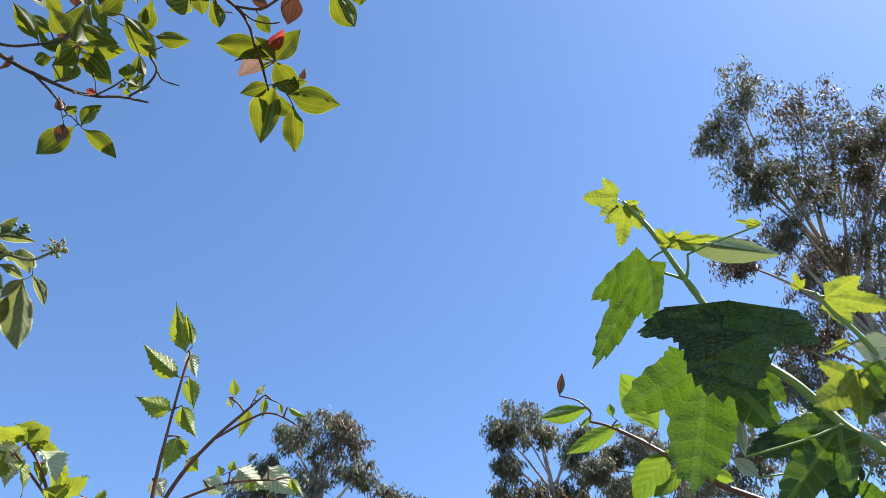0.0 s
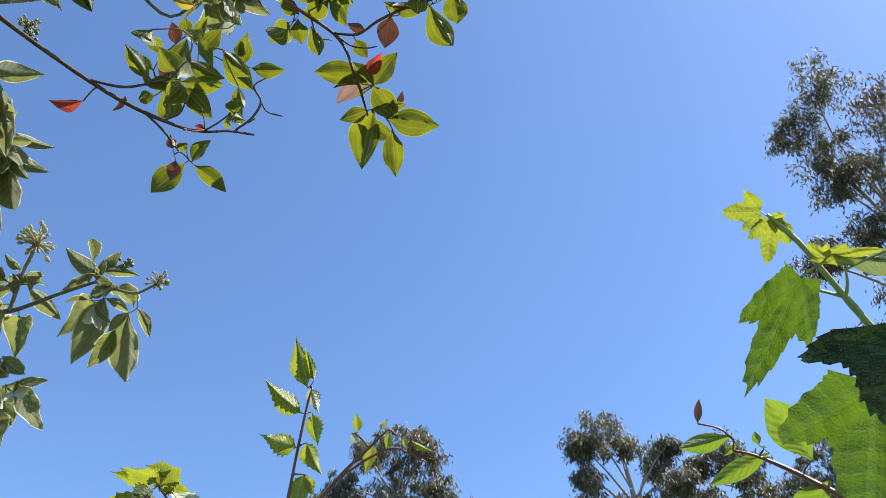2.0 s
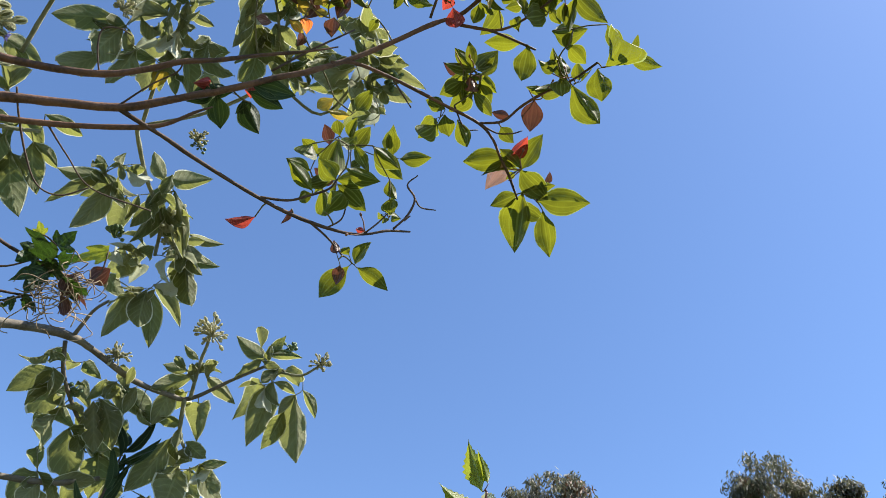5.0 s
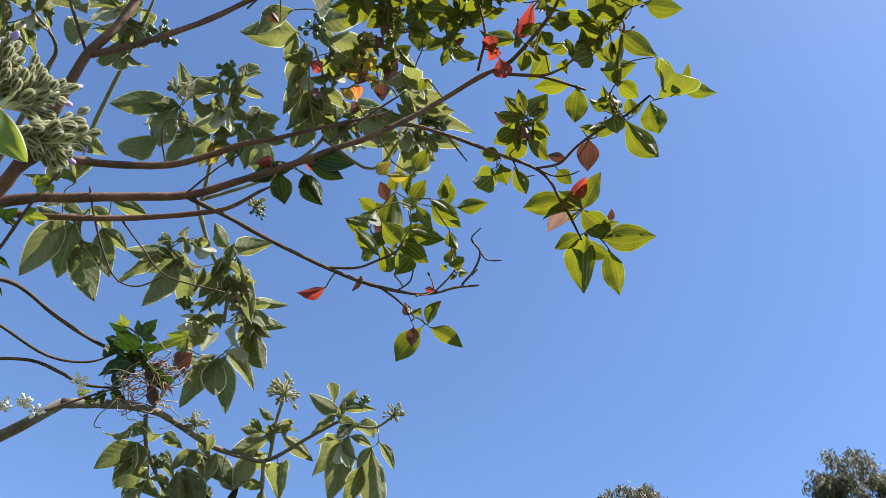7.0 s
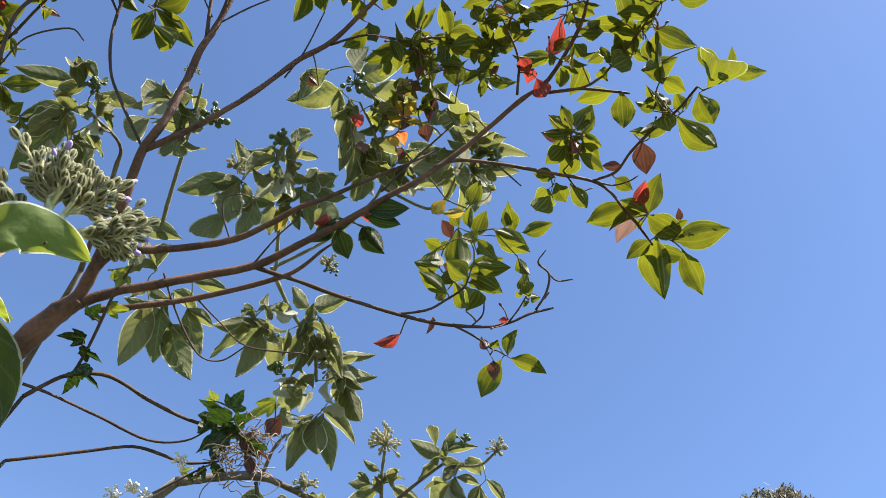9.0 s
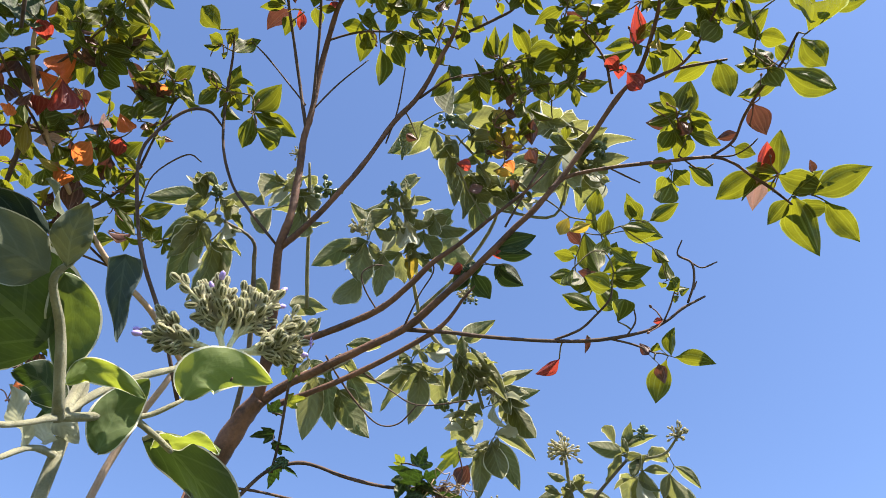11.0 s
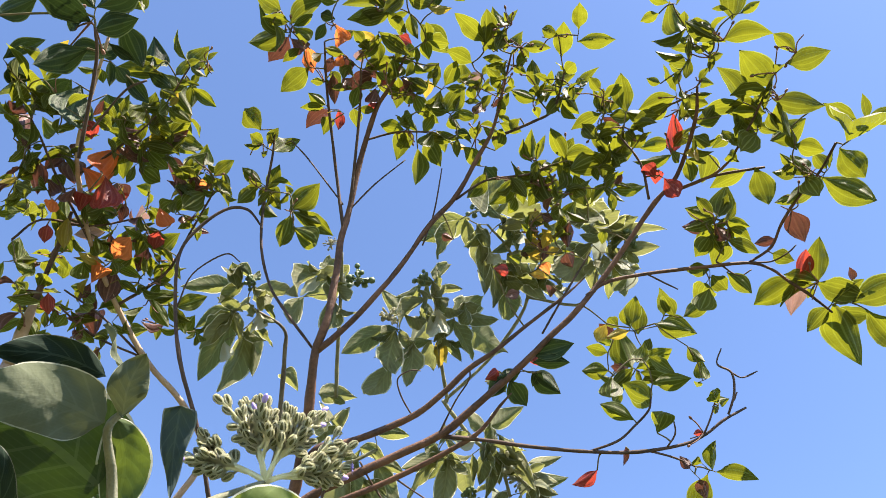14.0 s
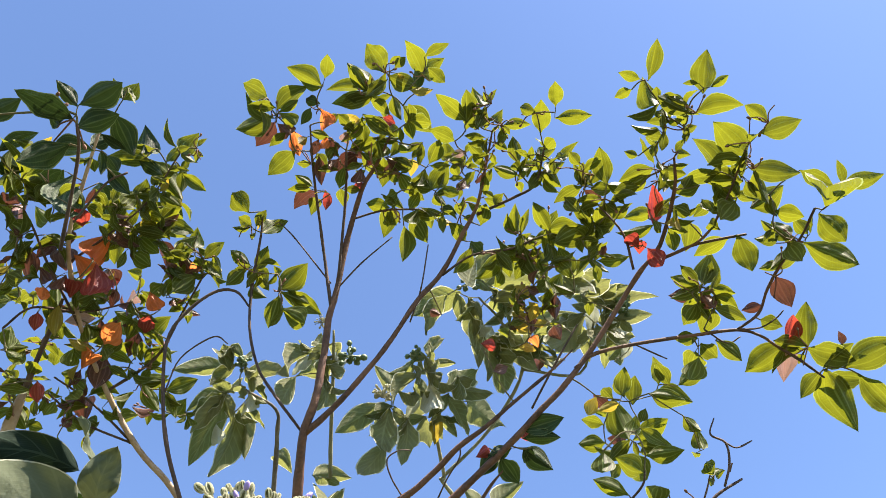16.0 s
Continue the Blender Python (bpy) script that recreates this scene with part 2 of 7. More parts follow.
SHOOT = bark_material("olive_shoot", (0.06, 0.05, 0.02), (0.18, 0.15, 0.06), 120.0)
BARK_PALE = bark_material("pale_stem", (0.26, 0.17, 0.11), (0.46, 0.34, 0.24), 60.0)
WOOL_STEM = bark_material("woolly_stem", (0.1, 0.11, 0.06), (0.34, 0.34, 0.22), 160.0, 0.95, 0.8, 0.2)
GREEN_STEM = bark_material("green_stem", (0.14, 0.21, 0.04), (0.24, 0.31, 0.08), 80.0, 0.5, 0.2)
RED_STEM = bark_material("reddish_stem", (0.09, 0.03, 0.025), (0.19, 0.075, 0.055), 90.0, 0.5, 0.2)
GREY_LIMB = bark_material("grey_limb", (0.05, 0.042, 0.032), (0.19, 0.165, 0.125), 60.0)
GUM_BARK = bark_material("gum_bark", (0.20, 0.155, 0.12), (0.42, 0.36, 0.30), 3.0)
WOOL_BUD = bark_material("woolly_bud", (0.8, 0.79, 0.5), (0.97, 0.95, 0.72), 140.0, 0.95, 1.0, 0.5)
WOOL_HEAD = bark_material("woolly_flower_head", (0.16, 0.17, 0.09), (0.62, 0.61, 0.45), 60.0, 0.95, 1.0, 0.3)
BUD_GREEN = bark_material("green_calyx", (0.08, 0.09, 0.035), (0.26, 0.27, 0.13), 140.0, 0.9, 0.6, 0.35)
BERRY = bark_material("green_berry", (0.05, 0.09, 0.03), (0.11, 0.16, 0.06), 200.0, 0.5, 0.2)
PURPLE = bark_material("purple_petal", (0.26, 0.18, 0.55), (0.45, 0.36, 0.75), 200.0, 0.6, 0.2)
WHITE = bark_material("white_petal", (0.62, 0.60, 0.52), (0.82, 0.80, 0.74), 200.0, 0.6, 0.2)
DRY_RED = bark_material("dry_red_stalk", (0.10, 0.045, 0.03), (0.28, 0.14, 0.085), 120.0)
DRY = bark_material("dry_tendril", (0.12, 0.08, 0.045), (0.3, 0.22, 0.13), 90.0)
SOIL = bark_material("grass_and_soil", (0.028, 0.042, 0.013), (0.085, 0.085, 0.04), 1.2, 0.95)


# ---- building helpers ----
def mesh_of(name, verts, faces, mat, uvs=None, smooth=True):
    me = bpy.data.meshes.new(name)
    me.from_pydata(verts, [], faces)
    if uvs:
        layer = me.uv_layers.new(name="UVMap")
        loops = np.empty(len(me.loops), np.int32)
        me.loops.foreach_get("vertex_index", loops)
        layer.data.foreach_set("uv", np.asarray(uvs, np.float32)[loops].ravel())
    me.polygons.foreach_set("use_smooth", [smooth] * len(me.polygons))
    me.materials.append(mat)
    return me


def part(name, me, parent, label="", kind=""):
    ob = new(name, me)
    ob.parent = parent
    return tagged(ob, label, kind=kind)


def spline(points, steps=5):
    """A smooth line through points, whose last number is a radius."""
    p = np.array(points, float)
    p = np.vstack([2 * p[0] - p[1], p, 2 * p[-1] - p[-2]])
    out = []
    for a, b, c, d in zip(p, p[1:], p[2:], p[3:]):
        for s in np.arange(steps) / steps:
            out.append(0.5 * (2 * b + (c - a) * s + (2 * a - 5 * b + 4 * c - d) * s * s + (3 * b - a - 3 * c + d) * s**3))
    return np.array(out + [p[-2]])


def tube_data(line, sides=8, wobble=0.0, seed=0.0):
    """Vertices and faces of a round limb along rows of x, y, z, r, with uneven thickness."""
    verts, faces = [], []
    way = np.gradient(line[:, :3], axis=0)
    side = Vector((0.3, 0.2, 1.0))
    for k, (row, d) in enumerate(zip(line, way)):
        d = Vector(d).normalized()
        u = (side - side.dot(d) * d).normalized()
        w = d.cross(u)
        side = u
        for s in range(sides):
            a = 2 * math.pi * s / sides
            q = Vector(row[:3]) * 40
            r = max(float(row[3]), 0.0006) * (1 + wobble * noise.noise(Vector((q.x + s * 1.7 + seed, q.y, q.z))) + wobble * 0.8 * noise.noise(Vector((k * 0.55 + seed, 3.1, 0))))
            verts.append(tuple(Vector(row[:3]) + r * (math.cos(a) * u + math.sin(a) * w)))
    n = len(line)
    for k in range(n - 1):
        for s in range(sides):
            b, c = k * sides + s, k * sides + (s + 1) % sides
            faces.append((b, c, c + sides, b + sides))
    faces.append(tuple(range(sides))[::-1])
    faces.append(tuple((n - 1) * sides + s for s in range(sides)))
    return verts, faces


def join(pieces):
    verts, faces = [], []
    for v, f in pieces:
        k = len(verts)
        verts += v
        faces += [tuple(i + k for i in g) for g in f]
    return verts, faces


def oval(u, belly=0.42, sharp=1.0):
    """Half width of a pointed leaf blade at u of its length, 0.5 at its widest."""
    x = max(0.0, min(1.0, u))
    return 0.5 * (math.sin(math.pi * x ** (math.log(0.5) / math.log(belly)))) ** sharp


def leaf_mesh(name, mat, belly=0.42, sharp=0.85, fold=0.25, curl=0.3, twist=0.0, stalk=0.07, rows=7, teeth=0.0, ripple=0.0, arch=0.0, sway=0.0, seed=0):
    """A leaf blade 1 long on x and 1 wide on y, upper face to +z, folded along its midrib and curling down towards the tip."""
    rnd = random.Random(seed)
    verts, faces, uvs = [], [], []
    across = (-1.0, -0.72, -0.36, 0.0, 0.36, 0.72, 1.0)
    for k in range(rows + 1):
        u = k / rows
        h = 0.016 if u < 1e-6 else max(0.012, oval((u - stalk) / (1 - stalk), belly, sharp))
        if k == rows:
            h = 0.004
        bend = 0.9 * curl * (u - u * u)
        for c in across:
            jag = teeth * (1 if k % 2 else -1) * abs(c) ** 3 if 0 < k < rows else 0
            y = c * h * (1 + jag)
            shift = sway * (u * u - 0.55 * u)
            z = bend + fold * abs(y) * (1.0 - 0.45 * abs(c)) - arch * u * u + ripple * abs(c) * math.sin(u * 17 + c * 2 + seed) * 0.5 + rnd.uniform(-1, 1) * 0.006
            a = twist * u
            x = u
            verts.append((x + (0.02 * jag if jag else 0), y * math.cos(a) + shift - z * math.sin(a) * 0.3, z + y * math.sin(a)))
            uvs.append((u, 0.5 + 0.5 * c))
    for k in range(rows):
        for c in range(6):
            b = k * 7 + c
            faces.append((b, b + 7, b + 8, b + 1))
    return mesh_of(name, verts, faces, mat, uvs)


def lobed_mesh(name, mat, teeth=0.055, cup=0.3, seed=0, droop=0.0, spread=1.75, spokes=96, side=0.82):
    """A three-lobed leaf like a maple's: its base at the origin, its middle lobe reaching x = 1, 1 wide; droop lets the side lobes hang."""
    rnd = random.Random(seed)
    verts, faces, uvs = [(0.0, 0.0, 0.0)], [], [(0.0, 0.5)]
    rings = (0.1, 0.2, 0.3, 0.4, 0.5, 0.6, 0.7, 0.8, 0.88, 0.95, 1.0)
    tips = (0.0, 0.98 + rnd.uniform(-0.07, 0.07), -0.98 + rnd.uniform(-0.07, 0.07))
    lens = (1.0, side * rnd.uniform(0.9, 1.08), side * rnd.uniform(0.9, 1.08))
    slope = (0.58, 0.4, 0.4)
    phase = rnd.uniform(0, 6)
    for r in rings:
        for k in range(spokes + 1):
            a = -spread + 2 * spread * k / spokes
            reach = 0.44 * math.cos(a * 0.5)
            for tip, ln, s in zip(tips, lens, slope):
                w = abs(a - tip)
                if w < 1.2:
                    reach = max(reach, s * ln / (math.tan(w) + s) / math.cos(w) * (1 + 0.16 * math.sin(min(1.0, w / 0.5) * math.pi)))
            if r == 1.0:
                saw = ((k + 3) % 4) / 4
                reach *= 1 + teeth * (1.2 * saw - 0.6) * (0.5 + abs(math.sin(k * 1.7 + seed)))
            q = r * reach
            x, y = q * math.cos(a), q * math.sin(a)
            rib = min(abs(a - tip) for tip in tips)
            z = cup * (0.35 * q * min(1.0, rib / 0.4) - 0.8 * q * q) - droop * y * y
            z += 0.06 * noise.noise(Vector((x * 3 + seed, y * 3, phase))) + 0.03 * noise.noise(Vector((x * 8, y * 8 + seed, phase))) + 0.004 * math.sin(q * 62 - rib * 30)
            verts.append((x, y, z))
            uvs.append((q, 0.5 + min(0.49, rib * q * 0.9)))
    wide = max(v[1] for v in verts) - min(v[1] for v in verts)
    verts = [(x, y / wide, z) for x, y, z in verts]
    n = spokes + 1
    for k in range(spokes):
        faces.append((0, 1 + k, 2 + k))
    for ring in range(len(rings) - 1):
        for k in range(spokes):
            b = 1 + ring * n + k
            faces.append((b, b + n, b + n + 1, b + 1))
    return mesh_of(name, verts, faces, mat, uvs)


def blade(name, mat, spine, width, parent, up, belly=0.45, cup=0.2, ripple=0.006, label=""):
    """A large leaf along a bent midrib of world points, its upper face towards up."""
    line = spline([(*p, 0) for p in spine], 12)[:, :3]
    way = np.gradient(line, axis=0)
    verts, faces, uvs = [], [], []
    cols = 8
    for k, (p, d) in enumerate(zip(line, way)):
        u = k / (len(line) - 1)
        d = Vector(d).normalized()
        b = d.cross(Vector(up)).normalized()
        n = b.cross(d)
        h = width * max(0.012, oval(u, belly, 0.75))
        for c in range(cols + 1):
            s = 2 * c / cols - 1
            z = cup * h * abs(s) ** 1.4 - cup * 0.35 * h * abs(s) ** 4 + ripple * abs(s) ** 2 * math.sin(11 * u + 3 * s + width * 90) + 0.0012 * noise.noise(Vector((u * 9, s * 4, width * 100)))
            verts.append(tuple(Vector(p) + b * (s * h) + n * z))
            uvs.append((u, 0.5 + 0.5 * s))
    for k in range(len(line) - 1):
        for c in range(cols):
            b = k * (cols + 1) + c
            faces.append((b, b + 1, b + cols + 2, b + cols + 1))
    return part(name, mesh_of(name, verts, faces, mat, uvs), parent, label)


# ---- plants: what each species' leaves and limbs are made of ----
BLADES = {
    "smooth": dict(belly=0.45, sharp=0.98, stalk=0.05, rows=10),
    "felt": dict(belly=0.42, sharp=0.86, stalk=0.05, rows=10),
    "ovate": dict(belly=0.48, sharp=0.9, stalk=0.05),
    "serrate": dict(belly=0.33, sharp=1.5, stalk=0.04, rows=18, teeth=0.13),
}
RUMPLE = {"smooth": 1.2, "felt": 2.4, "ovate": 1.0, "serrate": 1.0}
SWAY = {"smooth": 0.7, "felt": 2.3, "ovate": 0.8, "serrate": 1.0}
SHAPES = [(0.5, 0.1, 0.0, 0.0, 0.0), (0.75, 0.25, 0.25, 0.03, 0.05), (0.3, 0.35, -0.3, 0.05, 0.08), (0.9, 0.2, 0.2, 0.02, 0.0), (-0.4, 0.25, -0.3, 0.06, 0.05), (0.8, 0.5, 0.1, 0.04, 0.12), (1.1, 0.3, -0.25, 0.03, 0.05), (0.6, -0.1, 0.35, 0.05, -0.05)]


def blades(kind, mat):
    return [leaf_mesh("leaf", mat, fold=f, curl=c * (1.5 if kind == "felt" else 1.0), twist=w * (1.7 if kind == "felt" else 1.0), ripple=r * RUMPLE[kind], arch=h, sway=(0.0, 0.2, -0.22, 0.3, -0.12, 0.1, -0.3, 0.16)[k % 8] * SWAY[kind], seed=k, **BLADES[kind]) for k, (f, c, w, r, h) in enumerate(SHAPES)]


OLD = {"red": (blades("smooth", RED), "red old leaf"), "orange": (blades("smooth", ORANGE), "bright orange old leaf"), "brown": (blades("smooth", BROWN), "brown withered leaf"), "dark": (blades("smooth", DARKENED), "older leaf, shade darkened into its colour")}


def plant(name, label, category, meshes, limb_mats, extra=None, x=0.0, y=0.0):
    ob = tagged(new(name), label, category)
    ob.location = (x, y, 0)
    return {"ob": ob, "base": Vector((x, y, 0)), "leaf": {"": (meshes, ""), **(extra or {})}, "limb": limb_mats, "line": [], "ends": [], "rnd": random.Random(name), "count": 0}


def branch(p, name, points):
    """One limb, through points in millimetres with its radius."""
    line = spline([(a / 1000, b / 1000, c / 1000, r / 1000) for a, b, c, r in points])
    p["line"] += [Vector(row[:3]) for row in line]
    p["count"] += 1
    line[:, :3] -= np.array(p["base"])
    v, f = tube_data(line, 9 if name == "limb" or name == "trunk" else 6, 0.22, p["count"] * 3.7)
    part(name, mesh_of(name, v, f, p["limb"].get(name, TWIG)), p["ob"])


def leaves(p, look_of, rows):
    """Leaves from rows of base and tip in millimetres, width and turn about the midrib in degrees."""
    meshes, label = p["leaf"][look_of]
    for bx, by, bz, tx, ty, tz, wide, spin in rows:
        base, tip = Vector((bx, by, bz)) / 1000, Vector((tx, ty, tz)) / 1000
        a = (tip - base)
        ln = a.length
        a.normalize()
        up = Vector((0, 0, 1))
        n = (up - up.dot(a) * a).normalized()
        n = Matrix.Rotation(radians(spin), 3, a) @ n
        b = n.cross(a)
        ob = part("leaf", p["rnd"].choice(meshes), p["ob"], label)
        m = Matrix((a * ln, b * (wide / 1000), n * ln)).transposed().to_4x4()
        m.translation = base - p["base"]
        ob.matrix_basis = m
        p["ends"].append(base)


def fill_out(p, share, droop=0.0, least=3, odd=()):
    """Companion leaves where the foliage is dense: a leaf's partner springs from the same joint, across from it, and faces much the same way."""
    rnd = random.Random(p["ob"].name)
    feet = np.array([tuple(q) for q in p["ends"]])
    shady, bright = (p["leaf"].get(k, ((), ""))[0] for k in ("dark", "orange"))
    sunny = [c.matrix_basis.translation + p["base"] for c in p["ob"].children if c.data in bright]
    for ob in [c for c in p["ob"].children if c.name.startswith("leaf") and c.data not in shady]:
        m = ob.matrix_basis.copy()
        base = m.translation + p["base"]
        if (((feet - np.array(base)) ** 2).sum(1) < 0.05**2).sum() < least or any((base - q).length < 0.035 for q in sunny):
            continue
        for k in range(int(share + rnd.random())):
            a = m.col[0].to_3d()
            ln = max(0.03, min(0.07, a.length)) * rnd.uniform(0.7, 1.0)
            face = m.col[2].to_3d().normalized()
            way = Matrix.Rotation(rnd.choice((-1, 1)) * rnd.uniform(0.9, 2.2), 3, face) @ a.normalized()
            way = (way + Vector((rnd.gauss(0, 0.25), rnd.gauss(0, 0.25), rnd.gauss(0, 0.2) - droop))).normalized()
            n = face + Vector((rnd.gauss(0, 0.35), rnd.gauss(0, 0.35), rnd.gauss(0, 0.35)))
            n = (n - n.dot(way) * way).normalized()
            foot = base + Vector((rnd.gauss(0, 1), rnd.gauss(0, 1), rnd.gauss(0, 1))) * (0.004 + 0.009 * k)
            luck, kind = rnd.random(), ""
            for name, chance in odd:
                luck -= chance
                kind = name if luck < 0 and not kind else kind
            meshes, label = p["leaf"][kind]
            leaf = part("leaf", rnd.choice(meshes), p["ob"], label)
            q = Matrix((way * ln, n.cross(way) * ln * rnd.uniform(0.38, 0.48), n * ln)).transposed().to_4x4()
            q.translation = foot - p["base"]
            leaf.matrix_basis = q
            p["ends"].append(foot)


def grow_twigs(p, thick=0.0009, knot=0.02):
    """Shoots that run from the limbs to the joints where leaves gather, and a short stalk from each joint to each of its leaves."""
    nodes = [tuple(q) for q in p["line"]]
    feet = np.array([tuple(q) for q in p["ends"]])
    if not len(feet):
        return
    joints, member = [], []
    for q in feet:
        d = [float(((q - c) ** 2).sum()) for c, _ in joints]
        k = int(np.argmin(d)) if d else -1
        if k < 0 or d[k] > knot**2:
            joints.append([q.copy(), 1])
            k = len(joints) - 1
        else:
            joints[k][0] = (joints[k][0] * joints[k][1] + q) / (joints[k][1] + 1)
            joints[k][1] += 1
        member.append(k)
    left = np.array([c for c, _ in joints])
    arr = np.array(nodes)
    best = np.array([((arr - q) ** 2).sum(1).min() for q in left])
    near = np.array([((arr - q) ** 2).sum(1).argmin() for q in left])
    heading = {}
    todo, pieces = list(range(len(left))), []

    def stalk(a, b, lead, r0, r1, seed):
        d = float(np.linalg.norm(b - a))
        if 0.0015 < d < 0.13:
            mid = (a + b) / 2 + lead * d * 0.18 + np.array([p["rnd"].uniform(-1, 1) for _ in range(3)]) * d * 0.05
            line = spline([(*(a - p["base"]), r0), (*(mid - p["base"]), (r0 + r1) / 2), (*(b - p["base"]), r1)], 3)
            pieces.append(tube_data(line, 5, 0.15, seed))

    while todo:
        k = min(todo, key=lambda i: best[i])
        todo.remove(k)
        a, b = np.array(nodes[near[k]]), left[k]
        way = (b - a) / max(1e-6, float(np.linalg.norm(b - a)))
        lead = heading.get(int(near[k]), np.array([0.0, 0.0, 0.6])) - way
        stalk(a, b, lead * 0.6, thick * 1.5, thick * 1.15, k)
        nodes.append(b.tolist())
        heading[len(nodes) - 1] = way
        for i in todo:
            e = ((left[i] - b) ** 2).sum()
            if e < best[i]:
                best[i], near[i] = e, len(nodes) - 1
    for q, k in zip(feet, member):
        stalk(left[k], q, np.zeros(3), thick * 0.8, thick * 0.6, k)
    if pieces:
        part("twig_work", mesh_of("twig_work", *join(pieces), p["limb"].get("twigs", TWIG)), p["ob"], kind="stuff")


def dry_stalks(p, count, mat):
    """Spent flower stalks: bunches of short thin stubs with small dry cups, at leaf feet."""
    rnd, pieces = random.Random(31), []
    for k in range(count):
        q = rnd.choice(p["ends"]) - p["base"]
        for s in range(rnd.choice((2, 3, 4))):
            d = Vector((rnd.gauss(0, 0.7), rnd.gauss(0, 0.7), rnd.gauss(0.25, 0.6))).normalized()
            ln = rnd.uniform(0.014, 0.038)
            bend = q + d * ln * 0.55 + Vector((rnd.gauss(0, 1), rnd.gauss(0, 1), rnd.gauss(0, 1))) * 0.003
            pieces.append(tube_data(spline([(*q, 0.0012), (*bend, 0.001), (*(q + d * ln), 0.0009)], 3), 5))
            if rnd.random() < 0.6:
                pieces.append(ball(q + d * (ln + 0.002), 0.0022, 0.0022, 0.0034, d.to_track_quat("Z", "Y").to_matrix(), 4, 5))
    part("dry_growth", mesh_of("dry_growth", *join(pieces), mat), p["ob"], "spent reddish-brown flower stalks", "stuff")


def ball(center, rx, ry, rz, turn=None, rings=4, sides=6):
    verts, faces = [], []
    m = turn or Matrix.Identity(3)
    for k in range(1, rings):
        a = math.pi * k / rings
        for s in range(sides):
            b = 2 * math.pi * s / sides
            verts.append(tuple(Vector(center) + m @ Vector((rx * math.sin(a) * math.cos(b), ry * math.sin(a) * math.sin(b), rz * math.cos(a)))))
    top, bottom = len(verts), len(verts) + 1
    verts += [tuple(Vector(center) + m @ Vector((0, 0, rz))), tuple(Vector(center) - m @ Vector((0, 0, rz)))]
    for k in range(rings - 2):
        for s in range(sides):
            b, c = k * sides + s, k * sides + (s + 1) % sides
            faces.append((b, b + sides, c + sides, c))
    for s in range(sides):
        faces.append((top, s, (s + 1) % sides))
        e = (rings - 2) * sides
        faces.append((bottom, e + (s + 1) % sides, e + s))
    return verts, faces


def bunch(mat, seed, count, size, star):
    """A head of small buds or berries on thin stalks, one unit in radius."""
    rnd = random.Random(seed)
    pieces = []
    for k in range(count):
        d = Vector((rnd.gauss(0, 1), rnd.gauss(0, 1), rnd.gauss(0.5, 0.8))).normalized()
        q = d * rnd.uniform(0.4, 1.0)
        turn = d.to_track_quat("Z", "Y").to_matrix()
        s = size * rnd.uniform(0.75, 1.25)
        pieces.append(ball(q, s * (0.75 if star else 1), s * (0.75 if star else 1), s * (1.15 if star else 1), turn))
        pieces.append(tube_data(np.array([(0, 0, -0.25, 0.05), (*(q * 0.5), 0.045), (*q, 0.035)]), 4))
    return mesh_of("flower_head", *join(pieces), mat)


HEADS = {
    "flower_cluster": ([bunch(WOOL_HEAD, k, 38, 0.13, True) for k in range(3)], "flower_head", "pale woolly flower head"),
    "berry_cluster": ([bunch(BERRY, k + 9, 16, 0.2, False) for k in range(3)], "berry_head", "bunch of small green berries"),
    "white_flower": ([bunch(WHITE, k + 20, 16, 0.3, True) for k in range(3)], "flower_head", "small white flower head"),
}


def clusters(p, kind, rows):
    meshes, name, label = HEADS[kind]
    for x, y, z, r in rows:
        ob = part(name, p["rnd"].choice(meshes), p["ob"], label)
        e = [p["rnd"].uniform(-0.5, 0.5), p["rnd"].uniform(-0.5, 0.5), p["rnd"].uniform(0, 6)]
        ob.matrix_basis = Matrix.LocRotScale(Vector((x, y, z)) / 1000 - p["base"], Euler(e), Vector((1, 1, 1)) * (r / 1000))
        p["ends"].append(Vector((x, y, z)) / 1000)


# ---- ground ----
def ground_sheet():
    verts, faces = [], []
    steps = [-3000, -600, -150, -60, -25, -12, -6, -3, -1, 1, 3, 6, 12, 25, 60, 150, 600, 3000]
    n = len(steps)
    for y in steps:
        for x in steps:
            verts.append((x, y, 0.05 * noise.noise(Vector((x * 0.3, y * 0.3, 0))) if max(abs(x), abs(y)) < 100 else 0.0))
    for j in range(n - 1):
        for i in range(n - 1):
            faces.append((j * n + i, j * n + i + 1, j * n + n + i + 1, j * n + n + i))
    return tagged(new("ground", mesh_of("ground", verts, faces, SOIL)), "rough grass and bare soil under the bushes", "ground", kind="structure")


ground_sheet()


